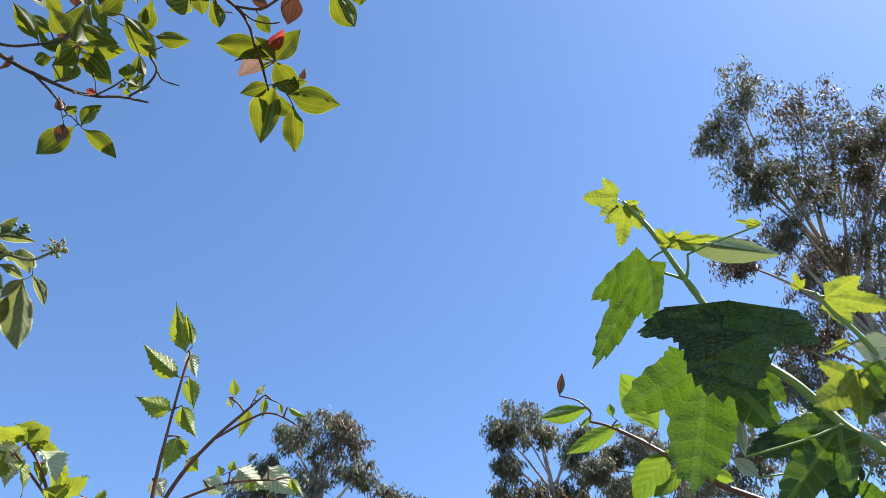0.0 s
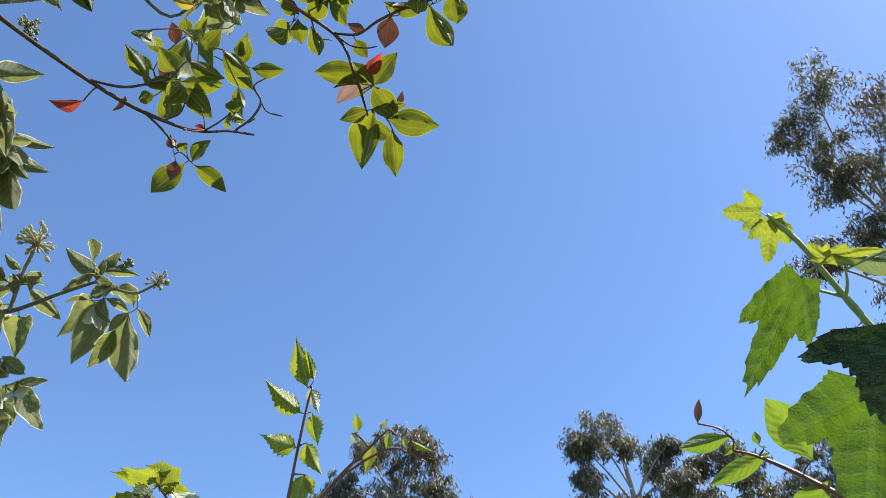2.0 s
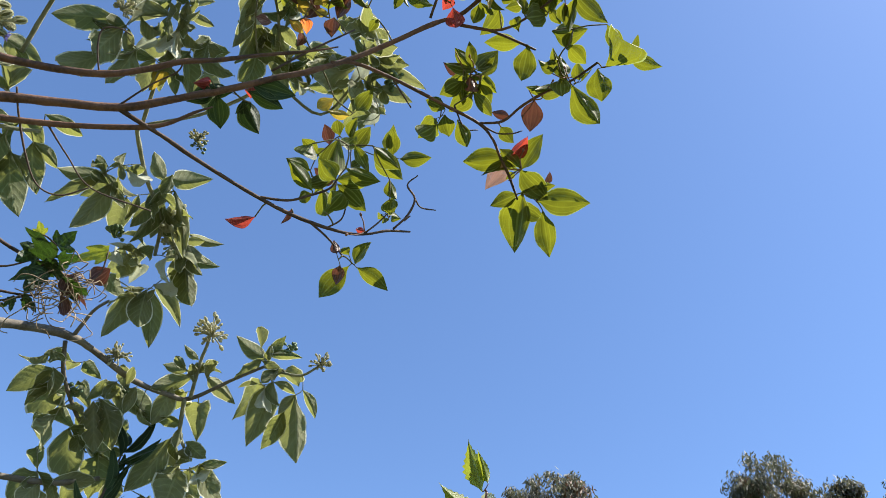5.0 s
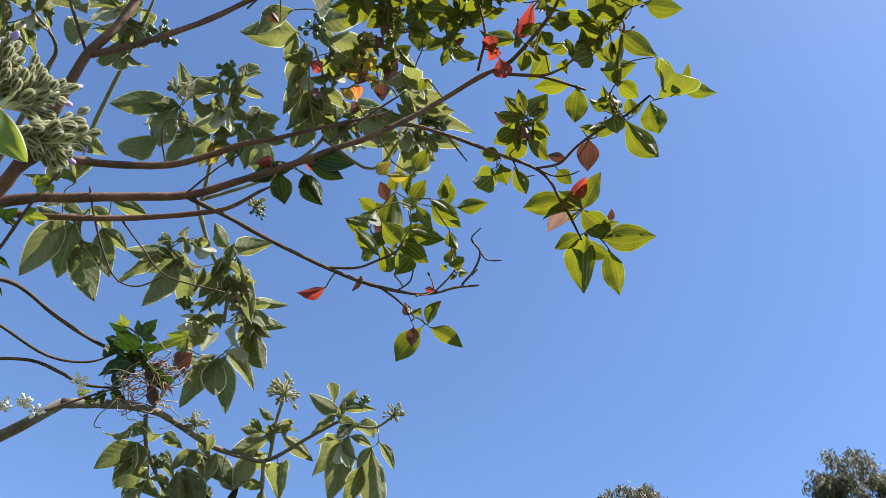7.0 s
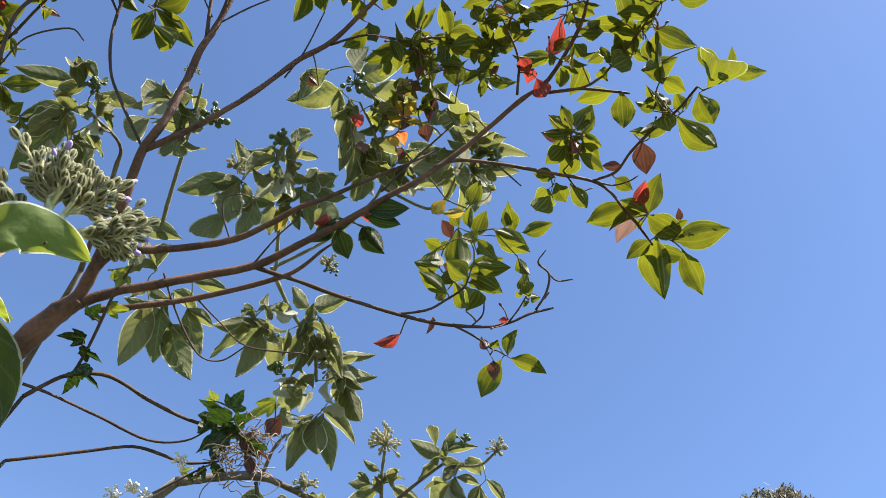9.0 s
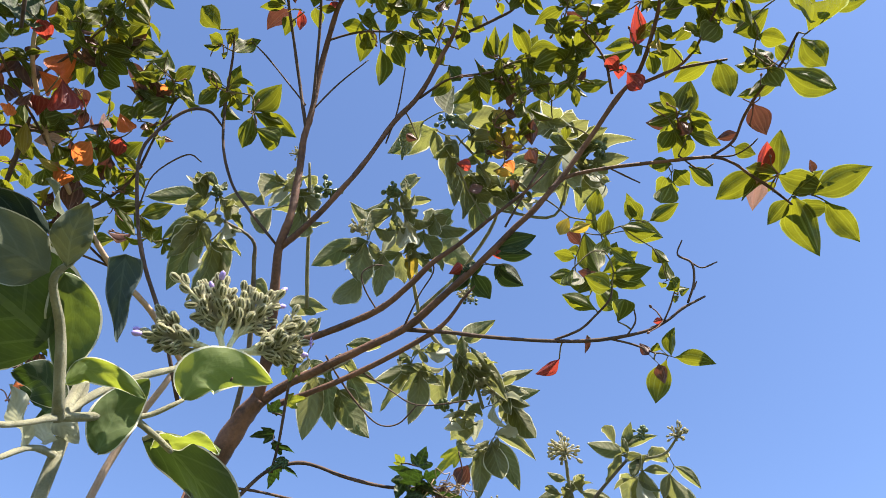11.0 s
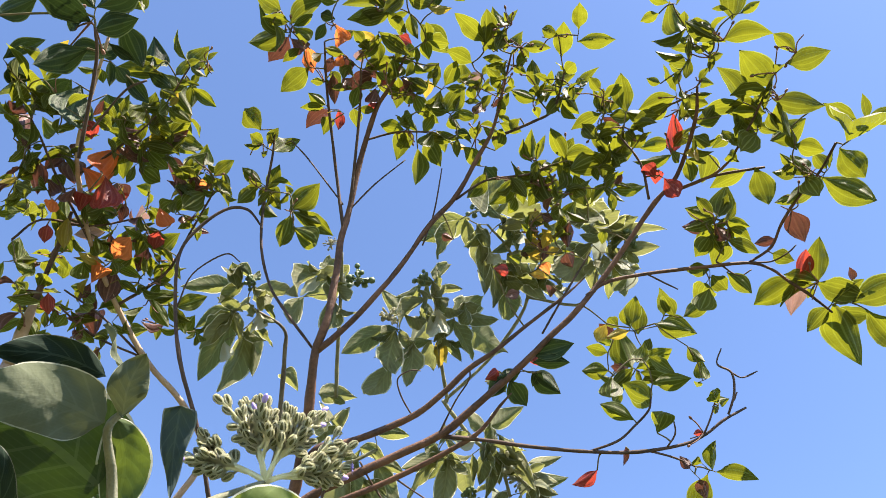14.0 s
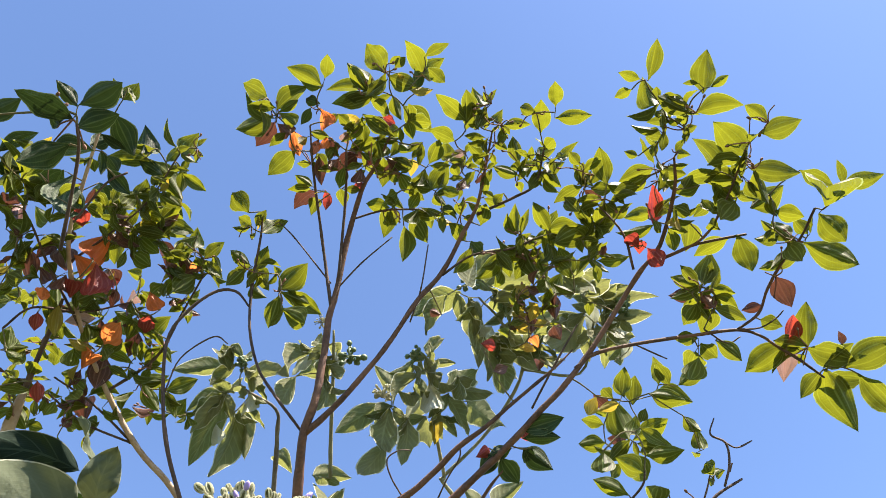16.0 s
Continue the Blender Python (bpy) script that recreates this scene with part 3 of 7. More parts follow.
# ---- gum trees ----
def gum_tree(label, foot, clumps, per, size, trunk_r, dry=0.12, seed=1):
    """A eucalypt: a trunk, limbs that reach into the clumps, and a crown of hanging narrow leaves."""
    rnd = random.Random(seed)
    base = Vector(foot)
    ob = tagged(new("gum_tree"), label, "tree")
    ob.location = base
    c = [Vector(q[:3]) - base for q in clumps]
    crown_mid = sum(c, Vector()) / len(c)
    top = max(q.z for q in c)
    low = min(q.z for q in c)
    fork = Vector((crown_mid.x * 0.75, crown_mid.y * 0.75, low - 1.5))
    head = Vector((crown_mid.x, crown_mid.y, top - 1.0))
    line = spline([(0, 0, -0.2, trunk_r * 1.25), (fork.x * 0.3, fork.y * 0.3, fork.z * 0.45, trunk_r), (*fork, trunk_r * 0.75), (*((fork + head) / 2), trunk_r * 0.45), (*head, trunk_r * 0.1)], 6)
    part("trunk", mesh_of("trunk", *tube_data(line, 10, 0.12, seed), GUM_BARK), ob)
    green, dead = [], []
    stems = [row for row in line if row[2] >= fork.z * 0.8]
    for q, (_, _, _, r) in zip(c, clumps):
        row = min(stems, key=lambda s: (Vector(s[:3]) - (q - Vector((0, 0, 2.2 + 0.2 * (top - low))))).length)
        a = Vector(row[:3])
        mid = a.lerp(q, 0.55) + Vector((rnd.uniform(-0.3, 0.3), rnd.uniform(-0.3, 0.3), 0.1 * (q - a).length))
        limb = spline([(*a, row[3] * 0.5), (*mid, max(0.04, row[3] * 0.3)), (*q, 0.025)], 5)
        pieces = [tube_data(limb, 6, 0.15, seed)]
        tufts = []
        for k in range(int(26 + 8 * r)):
            d = Vector((rnd.gauss(0, 1), rnd.gauss(0, 1), rnd.gauss(0, 1))).normalized() * r * rnd.uniform(0.35, 1.08)
            d.z *= 0.85
            tufts.append((q + d, rnd.uniform(0.22, 0.42) * (0.6 + 0.35 * r)))
            if k < 7:
                pieces.append(tube_data(spline([(*q.lerp(mid, 0.25), 0.022), (*(q + d * 0.5), 0.016), (*(q + d * 0.95), 0.008)], 3), 4))
        part("limb", mesh_of("limb", *join(pieces), GUM_BARK), ob)
        brown = rnd.random() < dry * 2
        for k in range(per):
            t, s = rnd.choice(tufts)
            o = t + Vector((rnd.gauss(0, 0.5), rnd.gauss(0, 0.5), rnd.gauss(0, 0.45))) * s
            way = Vector((rnd.gauss(0, 0.55), rnd.gauss(0, 0.55), -1 + rnd.gauss(0, 0.35))).normalized()
            b = way.cross(Vector((rnd.gauss(0, 1), rnd.gauss(0, 1), rnd.gauss(0, 1)))).normalized()
            ln = size * rnd.uniform(0.6, 1.25)
            w = ln * 0.13
            n = way.cross(b) * ln * 0.1
            store = dead if rnd.random() < (0.5 if brown else 0.04) else green
            store.append((o, o + way * ln * 0.5 + b * w + n, o + way * ln * 0.5 - b * w + n, o + way * ln + n * 0.5))
    for name, store, mat in (("crown", green, GUM), ("dry_foliage", dead, GUM_DRY)):
        if not store:
            continue
        verts = [tuple(v) for leaf in store for v in leaf]
        faces = [(4 * k, 4 * k + 1, 4 * k + 3, 4 * k + 2) for k in range(len(store))]
        uvs = [(0, 0.5), (0.5, 1), (0.5, 0), (1, 0.5)] * len(store)
        part(name, mesh_of(name, verts, faces, mat, uvs), ob, kind="stuff")
    return ob


tall_clumps = [(10.4, 19.5, 25.5, 1.3), (9.4, 20.4, 24.2, 1.0), (10.3, 20.9, 23.4, 1.1), (10.6, 21.6, 22.2, 0.8), (12.6, 19.9, 24.5, 1.5), (13.2, 20.3, 22.8, 1.5), (12.0, 21.6, 22.9, 1.1), (13.0, 22.4, 22.3, 1.1), (14.2, 19.8, 22.6, 1.2), (14.1, 21.5, 21.8, 1.2), (11.3, 22.6, 20.9, 0.8), (14.3, 22.0, 19.9, 1.2), (9.6, 23.5, 20.4, 0.9), (12.6, 24.3, 20.5, 1.1), (13.2, 22.9, 19.7, 1.1), (12.3, 24.2, 18.5, 1.2), (13.7, 23.9, 18.3, 1.4), (11.3, 25.2, 17.5, 1.1), (12.7, 25.9, 17.5, 1.2)]
tall_clumps += [(11.0, 26.9, 16.9, 1.0), (11.5, 25.6, 15.6, 1.2), (13.3, 27.0, 15.7, 1.5), (12.3, 27.9, 14.0, 1.5), (15.1, 21.1, 21.5, 1.5), (15.3, 19.2, 22.4, 1.5), (15.3, 22.9, 18.9, 1.7), (14.5, 24.2, 16.1, 1.7), (11.0, 27.9, 15.0, 1.3), (13.1, 26.1, 13.4, 1.4)]
gum_tree("tall gum tree with grey-green hanging foliage and reddish patches", (17.5, 25, 0), tall_clumps, 1800, 0.22, 0.35, 0.2, 1)
mid_clumps = [(-9.8, 35.2, 21.6, 1.3), (-11.7, 36.7, 21.9, 1.1), (-8.2, 36.4, 21.3, 1.1), (-12.6, 36.9, 20.2, 1.2), (-9.6, 37.1, 20.4, 1.3), (-7.9, 38.1, 20.2, 0.9), (-10.5, 36.4, 18.5, 1.5), (-8.9, 36.8, 22.6, 0.7), (-13.4, 36.6, 19.2, 1.2)]
gum_tree("gum tree with an open rounded grey-green crown", (-8, 36.5, 0), mid_clumps, 1200, 0.32, 0.3, 0.1, 2)
pair_clumps = [(0.9, 37.2, 22.0, 1.3), (-0.2, 36.9, 21.2, 0.9), (2.0, 38.6, 21.9, 0.9), (0.0, 37.4, 19.6, 0.9), (3.6, 39.0, 21.0, 1.2), (4.6, 37.4, 19.1, 0.9), (4.4, 38.5, 21.6, 0.6), (1.8, 38.2, 18.0, 1.4), (3.3, 39.0, 18.5, 1.2), (0.0, 39.3, 18.9, 1.1)]
gum_tree("gum tree with two crowns of grey-green foliage on pale limbs", (3, 37.5, 0), pair_clumps, 1400, 0.32, 0.3, 0.1, 3)
low_clumps = [(-6.8, 40.4, 19.9, 0.8), (-5.9, 42.0, 19.9, 0.8), (-8.1, 40.5, 19.1, 1.0)]
gum_tree("small gum tree among the taller ones", (-5, 41.2, 0), low_clumps, 700, 0.36, 0.2, 0.1, 4)
right_clumps = [(7.9, 43.7, 23.6, 1.4), (8.9, 43.6, 22.2, 1.5), (6.4, 43.9, 23.0, 0.9), (5.0, 45.3, 22.6, 0.9), (13.7, 44.5, 23.6, 1.5), (14.7, 44.5, 22.4, 1.5), (10.1, 44.6, 21.1, 1.7), (12.5, 46.1, 22.0, 1.5), (6.9, 45.7, 21.6, 1.5), (13.6, 45.4, 20.5, 1.9)]
gum_tree("row gum tree with dense grey-green foliage", (12.5, 44, 0), right_clumps, 1200, 0.38, 0.3, 0.1, 5)


# ---- shrub with smooth leaves, some red ----
shrub = plant("princess_shrub", "tall shrub with smooth green leaves, some red, on bare limbs", "shrub", blades("smooth", GREEN),
              {"trunk": BARK, "limb": BARK, "twig": TWIG, "twigs": SHOOT}, {**OLD, "yellow": (blades("smooth", YELLOW), "yellowing leaf"), "pale": (blades("smooth", PINK), "faded pink leaf")}, -1.05, 0.5)
side_shrub = plant("princess_shrub", "dense shrub with green, orange and red leaves beside the woolly plant", "shrub", blades("smooth", GREEN),
                   {"limb": BARK_PALE, "twig": TWIG, "twigs": SHOOT}, {**OLD, "yellow": (blades("smooth", YELLOW), "yellowing leaf"), "pale": (blades("smooth", PINK), "faded pink leaf")}, -1.15, 0.1)
woolly_tree = plant("woolly_tree", "slender tree with drooping felted grey-green leaves and pale flower heads", "tree", blades("felt", FELT),
                    {"limb": GREY_LIMB, "twig": WOOL_STEM, "twigs": WOOL_STEM}, {"pale": (blades("felt", FELT_PALE), "pale felted leaf, underside and sunlit tone in its colour"), "yellow": (blades("felt", YELLOW), "yellowing leaf")}, -1.9, 0.9)
creeper = plant("creeper", "dark creeper with small lobed leaves and wiry stems", "climber", [lobed_mesh("leaf", CREEPER, 0.1, 0.3, k, spokes=32) for k in range(3)],
                {"twig": TWIG, "twigs": TWIG}, {"yellow": ([lobed_mesh("leaf", YOUNG, 0.1, 0.3, 7, spokes=32)], "yellow-green leaf"), "brown": (blades("smooth", BROWN), "brown withered leaf")}, -1.05, 0.55)
lobed_bush = plant("lobed_bush", "bush with large crinkled lobed leaves on green stems", "bush", [lobed_mesh("leaf", LOBED, 0.07, 0.3, k) for k in range(4)],
                   {"stem": GREEN_STEM, "twigs": GREEN_STEM}, {"yellow": ([lobed_mesh("leaf", YOUNG, 0.07, 0.3, k + 5) for k in range(3)], "young yellow-green leaf"), "dark": ([lobed_mesh("leaf", LOBED_DARK, 0.07, 0.35, k + 9, 0.4, 1.38, side=0.76) for k in range(2)], "glossy crinkled leaf, darkened as in shade"), "pale": (blades("ovate", LOBED_PALE), "crinkled leaf painted pale as by sun glare")}, 0.85, 1.1)
red_bush = plant("ovate_bush", "bush with ovate green leaves on a reddish stem", "bush", blades("ovate", OVATE), {"stem": RED_STEM, "twigs": RED_STEM},
                 {"brown": (blades("ovate", BROWN), "dark brown bud leaf")}, 0.9, 1.2)
lime_sapling = plant("sapling", "young sapling with toothed yellow-green leaflets on purple-brown stems", "sapling", blades("serrate", YOUNG),
                     {"stem": RED_STEM, "twigs": RED_STEM}, {"pale": (blades("serrate", YOUNG_PALE), "young leaflet painted pale as if sunlit")}, -0.1, 1.2)

# shrub
branch(shrub, "trunk", [(-678, 500, 2184, 18.2), (-635, 507, 2234, 16.2), (-598, 516, 2271, 14.7), (-570, 526, 2295, 12.9)])
branch(shrub, "limb", [(-583, 522, 2284, 8.6), (-542, 552, 2311, 7.2), (-512, 579, 2326, 6.5), (-453, 627, 2350, 6.1), (-393, 670, 2370, 5.8), (-326, 697, 2400, 5.2), (-268, 720, 2428, 4.9), (-218, 739, 2457, 4.5), (-172, 761, 2490, 4.3), (-129, 782, 2533, 4), (-90, 798, 2574, 4.1), (-18, 815, 2631, 3.9), (29, 823, 2654, 3.6), (106, 795, 2682, 2.8), (145, 764, 2692, 1.8)])
branch(shrub, "limb", [(-577, 524, 2289, 7.9), (-533, 517, 2329, 6.5), (-501, 524, 2350, 5.9), (-482, 550, 2356, 5.5), (-447, 585, 2369, 5.2), (-395, 626, 2388, 4.8), (-352, 647, 2410, 4.4), (-312, 661, 2430, 4.1), (-271, 684, 2449, 3.5), (-228, 706, 2473, 2.9), (-171, 740, 2509, 2), (-140, 759, 2535, 1)])
branch(shrub, "limb", [(-570, 547, 2289, 5.2), (-526, 595, 2310, 4.5), (-474, 642, 2331, 4.2), (-398, 692, 2356, 3.8), (-356, 713, 2371, 3.2), (-317, 720, 2392, 2.2), (-295, 726, 2404, 1.2)])
branch(shrub, "twig", [(-397, 669, 2368, 3.8), (-362, 722, 2361, 3.3), (-326, 776, 2350, 3.3), (-276, 847, 2339, 2.9), (-232, 900, 2334, 3), (-189, 946, 2339, 2.6), (-164, 969, 2351, 2.2), (-141, 985, 2367, 2.2), (-116, 1013, 2386, 1.8)])
branch(shrub, "twig", [(-276, 847, 2340, 2.1), (-243, 871, 2347, 2.1), (-217, 882, 2360, 1.7), (-191, 890, 2375, 1.7), (-179, 888, 2389, 1.3)])
branch(shrub, "twig", [(-226, 905, 2335, 1.7), (-208, 940, 2326, 1.7), (-198, 970, 2316, 1.3)])
branch(shrub, "twig", [(-133, 991, 2375, 1.8), (-113, 993, 2403, 1.8), (-101, 985, 2428, 1.8), (-105, 963, 2437, 1.3), (-92, 967, 2460, 1)])
branch(shrub, "twig", [(-101, 986, 2428, 1.3), (-97, 1002, 2424, 1.3), (-83, 1024, 2437, 1)])
branch(shrub, "twig", [(-167, 966, 2349, 1.3), (-148, 969, 2370, 1.3), (-132, 969, 2390, 1)])
branch(shrub, "twig", [(-119, 995, 2393, 1.3), (-111, 997, 2404, 1)])
branch(shrub, "twig", [(-205, 928, 2336, 1.3), (-187, 931, 2351, 1.3), (-176, 921, 2369, 1)])
branch(shrub, "limb", [(-152, 768, 2510, 3), (-126, 790, 2531, 3), (-86, 845, 2548, 2.8), (-40, 919, 2566, 2.8), (-1, 979, 2577, 2.6), (12, 1013, 2571, 2.3), (15, 1040, 2559, 2.3), (21, 1074, 2541, 2.3), (25, 1107, 2518, 1.5)])
branch(shrub, "limb", [(-1, 979, 2577, 2.2), (34, 998, 2593, 2.3), (69, 992, 2612, 2.3), (111, 988, 2627, 2.3), (159, 986, 2637, 1.9), (203, 975, 2648, 1.9)])
branch(shrub, "twig", [(0, 979, 2577, 1.9), (20, 1008, 2579, 1.4), (43, 1022, 2586, 1.4), (59, 1026, 2592, 1)])
branch(shrub, "twig", [(-26, 933, 2575, 1.4), (-22, 971, 2562, 1.4), (-5, 987, 2570, 1)])
branch(shrub, "twig", [(-89, 842, 2545, 1.3), (-82, 872, 2536, 1.3), (-78, 889, 2531, 1)])
branch(shrub, "limb", [(-576, 526, 2289, 9.9), (-535, 514, 2329, 8.5), (-487, 495, 2371, 7.8), (-454, 480, 2404, 7.2), (-420, 463, 2444, 6.5), (-387, 460, 2490, 5.7), (-362, 451, 2562, 5.5), (-341, 441, 2630, 5.3), (-323, 439, 2670, 5), (-282, 426, 2741, 4.8), (-250, 419, 2778, 4.5), (-205, 411, 2815, 3.8), (-167, 414, 2838, 3), (-112, 411, 2862, 1.9)])
branch(shrub, "limb", [(-418, 464, 2445, 5), (-367, 492, 2485, 4.4), (-303, 526, 2559, 4.1), (-248, 550, 2637, 4.2), (-209, 572, 2683, 3.9), (-158, 582, 2744, 3.7), (-118, 585, 2778, 2.9), (-64, 569, 2811, 2.3), (-6, 545, 2823, 1.4)])
branch(shrub, "twig", [(-126, 590, 2767, 2.8), (-65, 625, 2765, 2.3), (-24, 638, 2761, 2.3), (32, 616, 2769, 1.4)])
branch(shrub, "twig", [(-211, 573, 2678, 2.2), (-166, 604, 2704, 1.8), (-120, 649, 2699, 1.8), (-88, 670, 2702, 1.4)])
branch(shrub, "twig", [(-337, 440, 2640, 3.2), (-307, 399, 2732, 2.8), (-226, 326, 2818, 2.4), (-165, 285, 2846, 1.4)])
branch(shrub, "twig", [(-319, 438, 2677, 2.7), (-233, 393, 2802, 2.4), (-172, 358, 2842, 1.9)])
branch(shrub, "twig", [(-320, 439, 2674, 1.4), (-279, 459, 2714, 1.4), (-232, 487, 2752, 1)])
branch(shrub, "twig", [(-324, 427, 2683, 1.4), (-319, 351, 2748, 1.4), (-313, 313, 2765, 1)])
branch(shrub, "twig", [(-419, 457, 2450, 2.5), (-423, 406, 2501, 2.6), (-430, 372, 2550, 2.2), (-421, 340, 2616, 2.3), (-392, 317, 2686, 2.3), (-346, 298, 2743, 1.9), (-313, 282, 2771, 1.4)])
branch(shrub, "twig", [(-618, 424, 2280, 3.5), (-567, 363, 2358, 3.4), (-538, 307, 2426, 3.5), (-518, 271, 2492, 3.1), (-488, 237, 2583, 2.7), (-459, 244, 2630, 2.8), (-427, 269, 2666, 2.8), (-411, 299, 2671, 2.3), (-411, 329, 2648, 1.8)])
branch(shrub, "twig", [(-512, 266, 2508, 1.3), (-487, 266, 2561, 1.4), (-454, 297, 2598, 1.4), (-446, 321, 2587, 1)])
branch(shrub, "twig", [(-250, 419, 2778, 1.9), (-215, 457, 2790, 1.9), (-183, 504, 2790, 1.4)])
branch(shrub, "limb", [(17, 836, 2642, 2.8), (74, 871, 2653, 2.2), (143, 864, 2670, 1.8), (213, 838, 2680, 1.4)])
branch(shrub, "twig", [(17, 836, 2642, 2.3), (63, 870, 2650, 2.3), (115, 921, 2650, 1.9)])
branch(shrub, "twig", [(-21, 806, 2635, 2.2), (8, 771, 2671, 1.8), (18, 719, 2705, 1.3)])
branch(shrub, "twig", [(-218, 730, 2464, 1.7), (-170, 740, 2511, 1.7), (-118, 757, 2570, 1.3)])
branch(shrub, "twig", [(-398, 666, 2369, 1.7), (-353, 665, 2399, 1.2), (-321, 669, 2421, 1.2), (-308, 661, 2434, 1)])
branch(shrub, "twig", [(-401, 622, 2386, 1.3), (-390, 595, 2404, 1.2), (-378, 581, 2421, 1.2), (-362, 591, 2430, 1), (-353, 605, 2430, 1)])
branch(shrub, "twig", [(-267, 548, 2599, 1.3), (-239, 550, 2657, 1.3), (-203, 541, 2734, 1)])
branch(shrub, "twig", [(-476, 644, 2330, 1.6), (-471, 686, 2314, 1.2), (-458, 732, 2294, 1.2), (-399, 789, 2289, 1.2)])
branch(shrub, "twig", [(-485, 586, 2343, 1.6), (-497, 613, 2326, 1.6), (-510, 655, 2301, 1.6), (-511, 693, 2278, 1.2), (-494, 719, 2278, 1.2), (-461, 730, 2294, 1)])
branch(shrub, "trunk", [(-1050, 500, -30, 45), (-1050, 500, 1091, 34.3), (-884, 498, 1903, 24.9), (-678, 500, 2184, 18.2)])
leaves(shrub, "", [(-162, 203, 2855, -172, 160, 2887, 37, 24), (-171, 225, 2850, -119, 250, 2881, 39, 8), (-178, 223, 2837, -219, 184, 2808, 39, 36), (-188, 255, 2826, -220, 241, 2817, 17, 15), (-210, 283, 2826, -265, 260, 2809, 37, 23), (-175, 231, 2854, -170, 264, 2828, 28, -19), (-106, 272, 2879, -111, 209, 2891, 35, 6), (-93, 271, 2882, -55, 258, 2890, 26, -2), (-107, 275, 2882, -120, 237, 2886, 15, 64), (-73, 336, 2883, -109, 281, 2886, 26, 7), (-73, 346, 2871, -121, 300, 2868, 26, 23), (-77, 350, 2869, -116, 313, 2867, 28, 37)])
leaves(shrub, "", [(-33, 352, 2884, -20, 309, 2931, 43, 24), (-62, 354, 2885, -60, 291, 2903, 39, 38), (-64, 343, 2885, -65, 305, 2896, 15, 40), (-33, 358, 2883, -23, 409, 2869, 35, -26), (-18, 362, 2887, 8, 368, 2888, 17, -9), (-20, 352, 2896, 2, 362, 2898, 13, -16), (-3, 408, 2883, 28, 359, 2910, 37, -5), (-2, 402, 2884, 25, 429, 2929, 39, -33), (26, 394, 2884, 66, 417, 2884, 22, -1), (13, 408, 2884, 9, 444, 2869, 24, -4), (-67, 407, 2884, -82, 474, 2880, 44, -11), (-58, 382, 2875, -86, 413, 2866, 22, -16)])
leaves(shrub, "", [(-84, 426, 2879, -106, 451, 2871, 22, -20), (-80, 429, 2874, -56, 456, 2850, 29, -20), (-112, 354, 2874, -112, 417, 2852, 26, -21), (-124, 356, 2869, -153, 379, 2858, 20, 14), (-134, 395, 2864, -164, 377, 2860, 18, 3), (-173, 289, 2843, -162, 321, 2839, 17, -37), (-182, 290, 2838, -189, 281, 2814, 17, 33), (-134, 395, 2864, -145, 415, 2820, 33, -19), (-164, 381, 2846, -176, 441, 2838, 31, -29), (-151, 418, 2844, -193, 444, 2827, 33, 5), (-193, 368, 2829, -224, 377, 2806, 22, -14), (-226, 378, 2810, -256, 400, 2812, 24, 8)])
leaves(shrub, "", [(-217, 316, 2822, -228, 295, 2823, 15, 12), (-245, 336, 2807, -245, 302, 2817, 22, 44), (-251, 336, 2807, -271, 301, 2806, 18, 17), (-256, 350, 2798, -292, 358, 2802, 24, -3), (-323, 262, 2766, -292, 223, 2743, 37, 22), (-339, 276, 2756, -347, 252, 2778, 22, 44), (-335, 282, 2755, -305, 284, 2769, 20, 1), (-342, 275, 2755, -355, 249, 2753, 11, 53), (-338, 295, 2750, -327, 321, 2795, 35, -64), (-322, 306, 2760, -307, 326, 2771, 15, -33), (-347, 288, 2745, -356, 279, 2755, 11, 43), (-377, 302, 2706, -369, 261, 2708, 22, 37)])
leaves(shrub, "", [(-379, 313, 2701, -345, 312, 2733, 24, -16), (-377, 318, 2703, -405, 336, 2709, 22, -33), (-383, 296, 2701, -411, 282, 2674, 26, 15), (-374, 312, 2711, -401, 342, 2709, 26, -21), (-396, 316, 2683, -415, 349, 2691, 26, -54), (-381, 322, 2694, -392, 347, 2686, 17, -31), (-376, 357, 2675, -330, 379, 2718, 43, -40), (-367, 350, 2700, -364, 337, 2715, 13, 17), (-369, 370, 2678, -378, 439, 2667, 28, -21), (-375, 361, 2662, -412, 369, 2622, 30, -7), (-382, 372, 2644, -355, 410, 2606, 40, -58), (-387, 376, 2640, -406, 371, 2621, 10, 33)])
leaves(shrub, "", [(-158, 454, 2836, -171, 493, 2812, 26, -31), (-145, 431, 2844, -134, 466, 2826, 26, -42), (-179, 465, 2805, -190, 445, 2769, 28, 28), (-205, 465, 2792, -215, 425, 2785, 26, 24), (-201, 476, 2790, -259, 484, 2790, 37, -9), (-215, 499, 2776, -255, 525, 2735, 35, 18), (-194, 501, 2785, -217, 549, 2767, 33, -27), (-180, 508, 2790, -196, 493, 2752, 28, 53), (-177, 526, 2794, -209, 553, 2806, 28, -23), (-162, 545, 2780, -184, 559, 2759, 15, -14), (-17, 503, 2835, -11, 440, 2864, 34, 2), (-36, 513, 2848, 15, 491, 2841, 37, -22)])
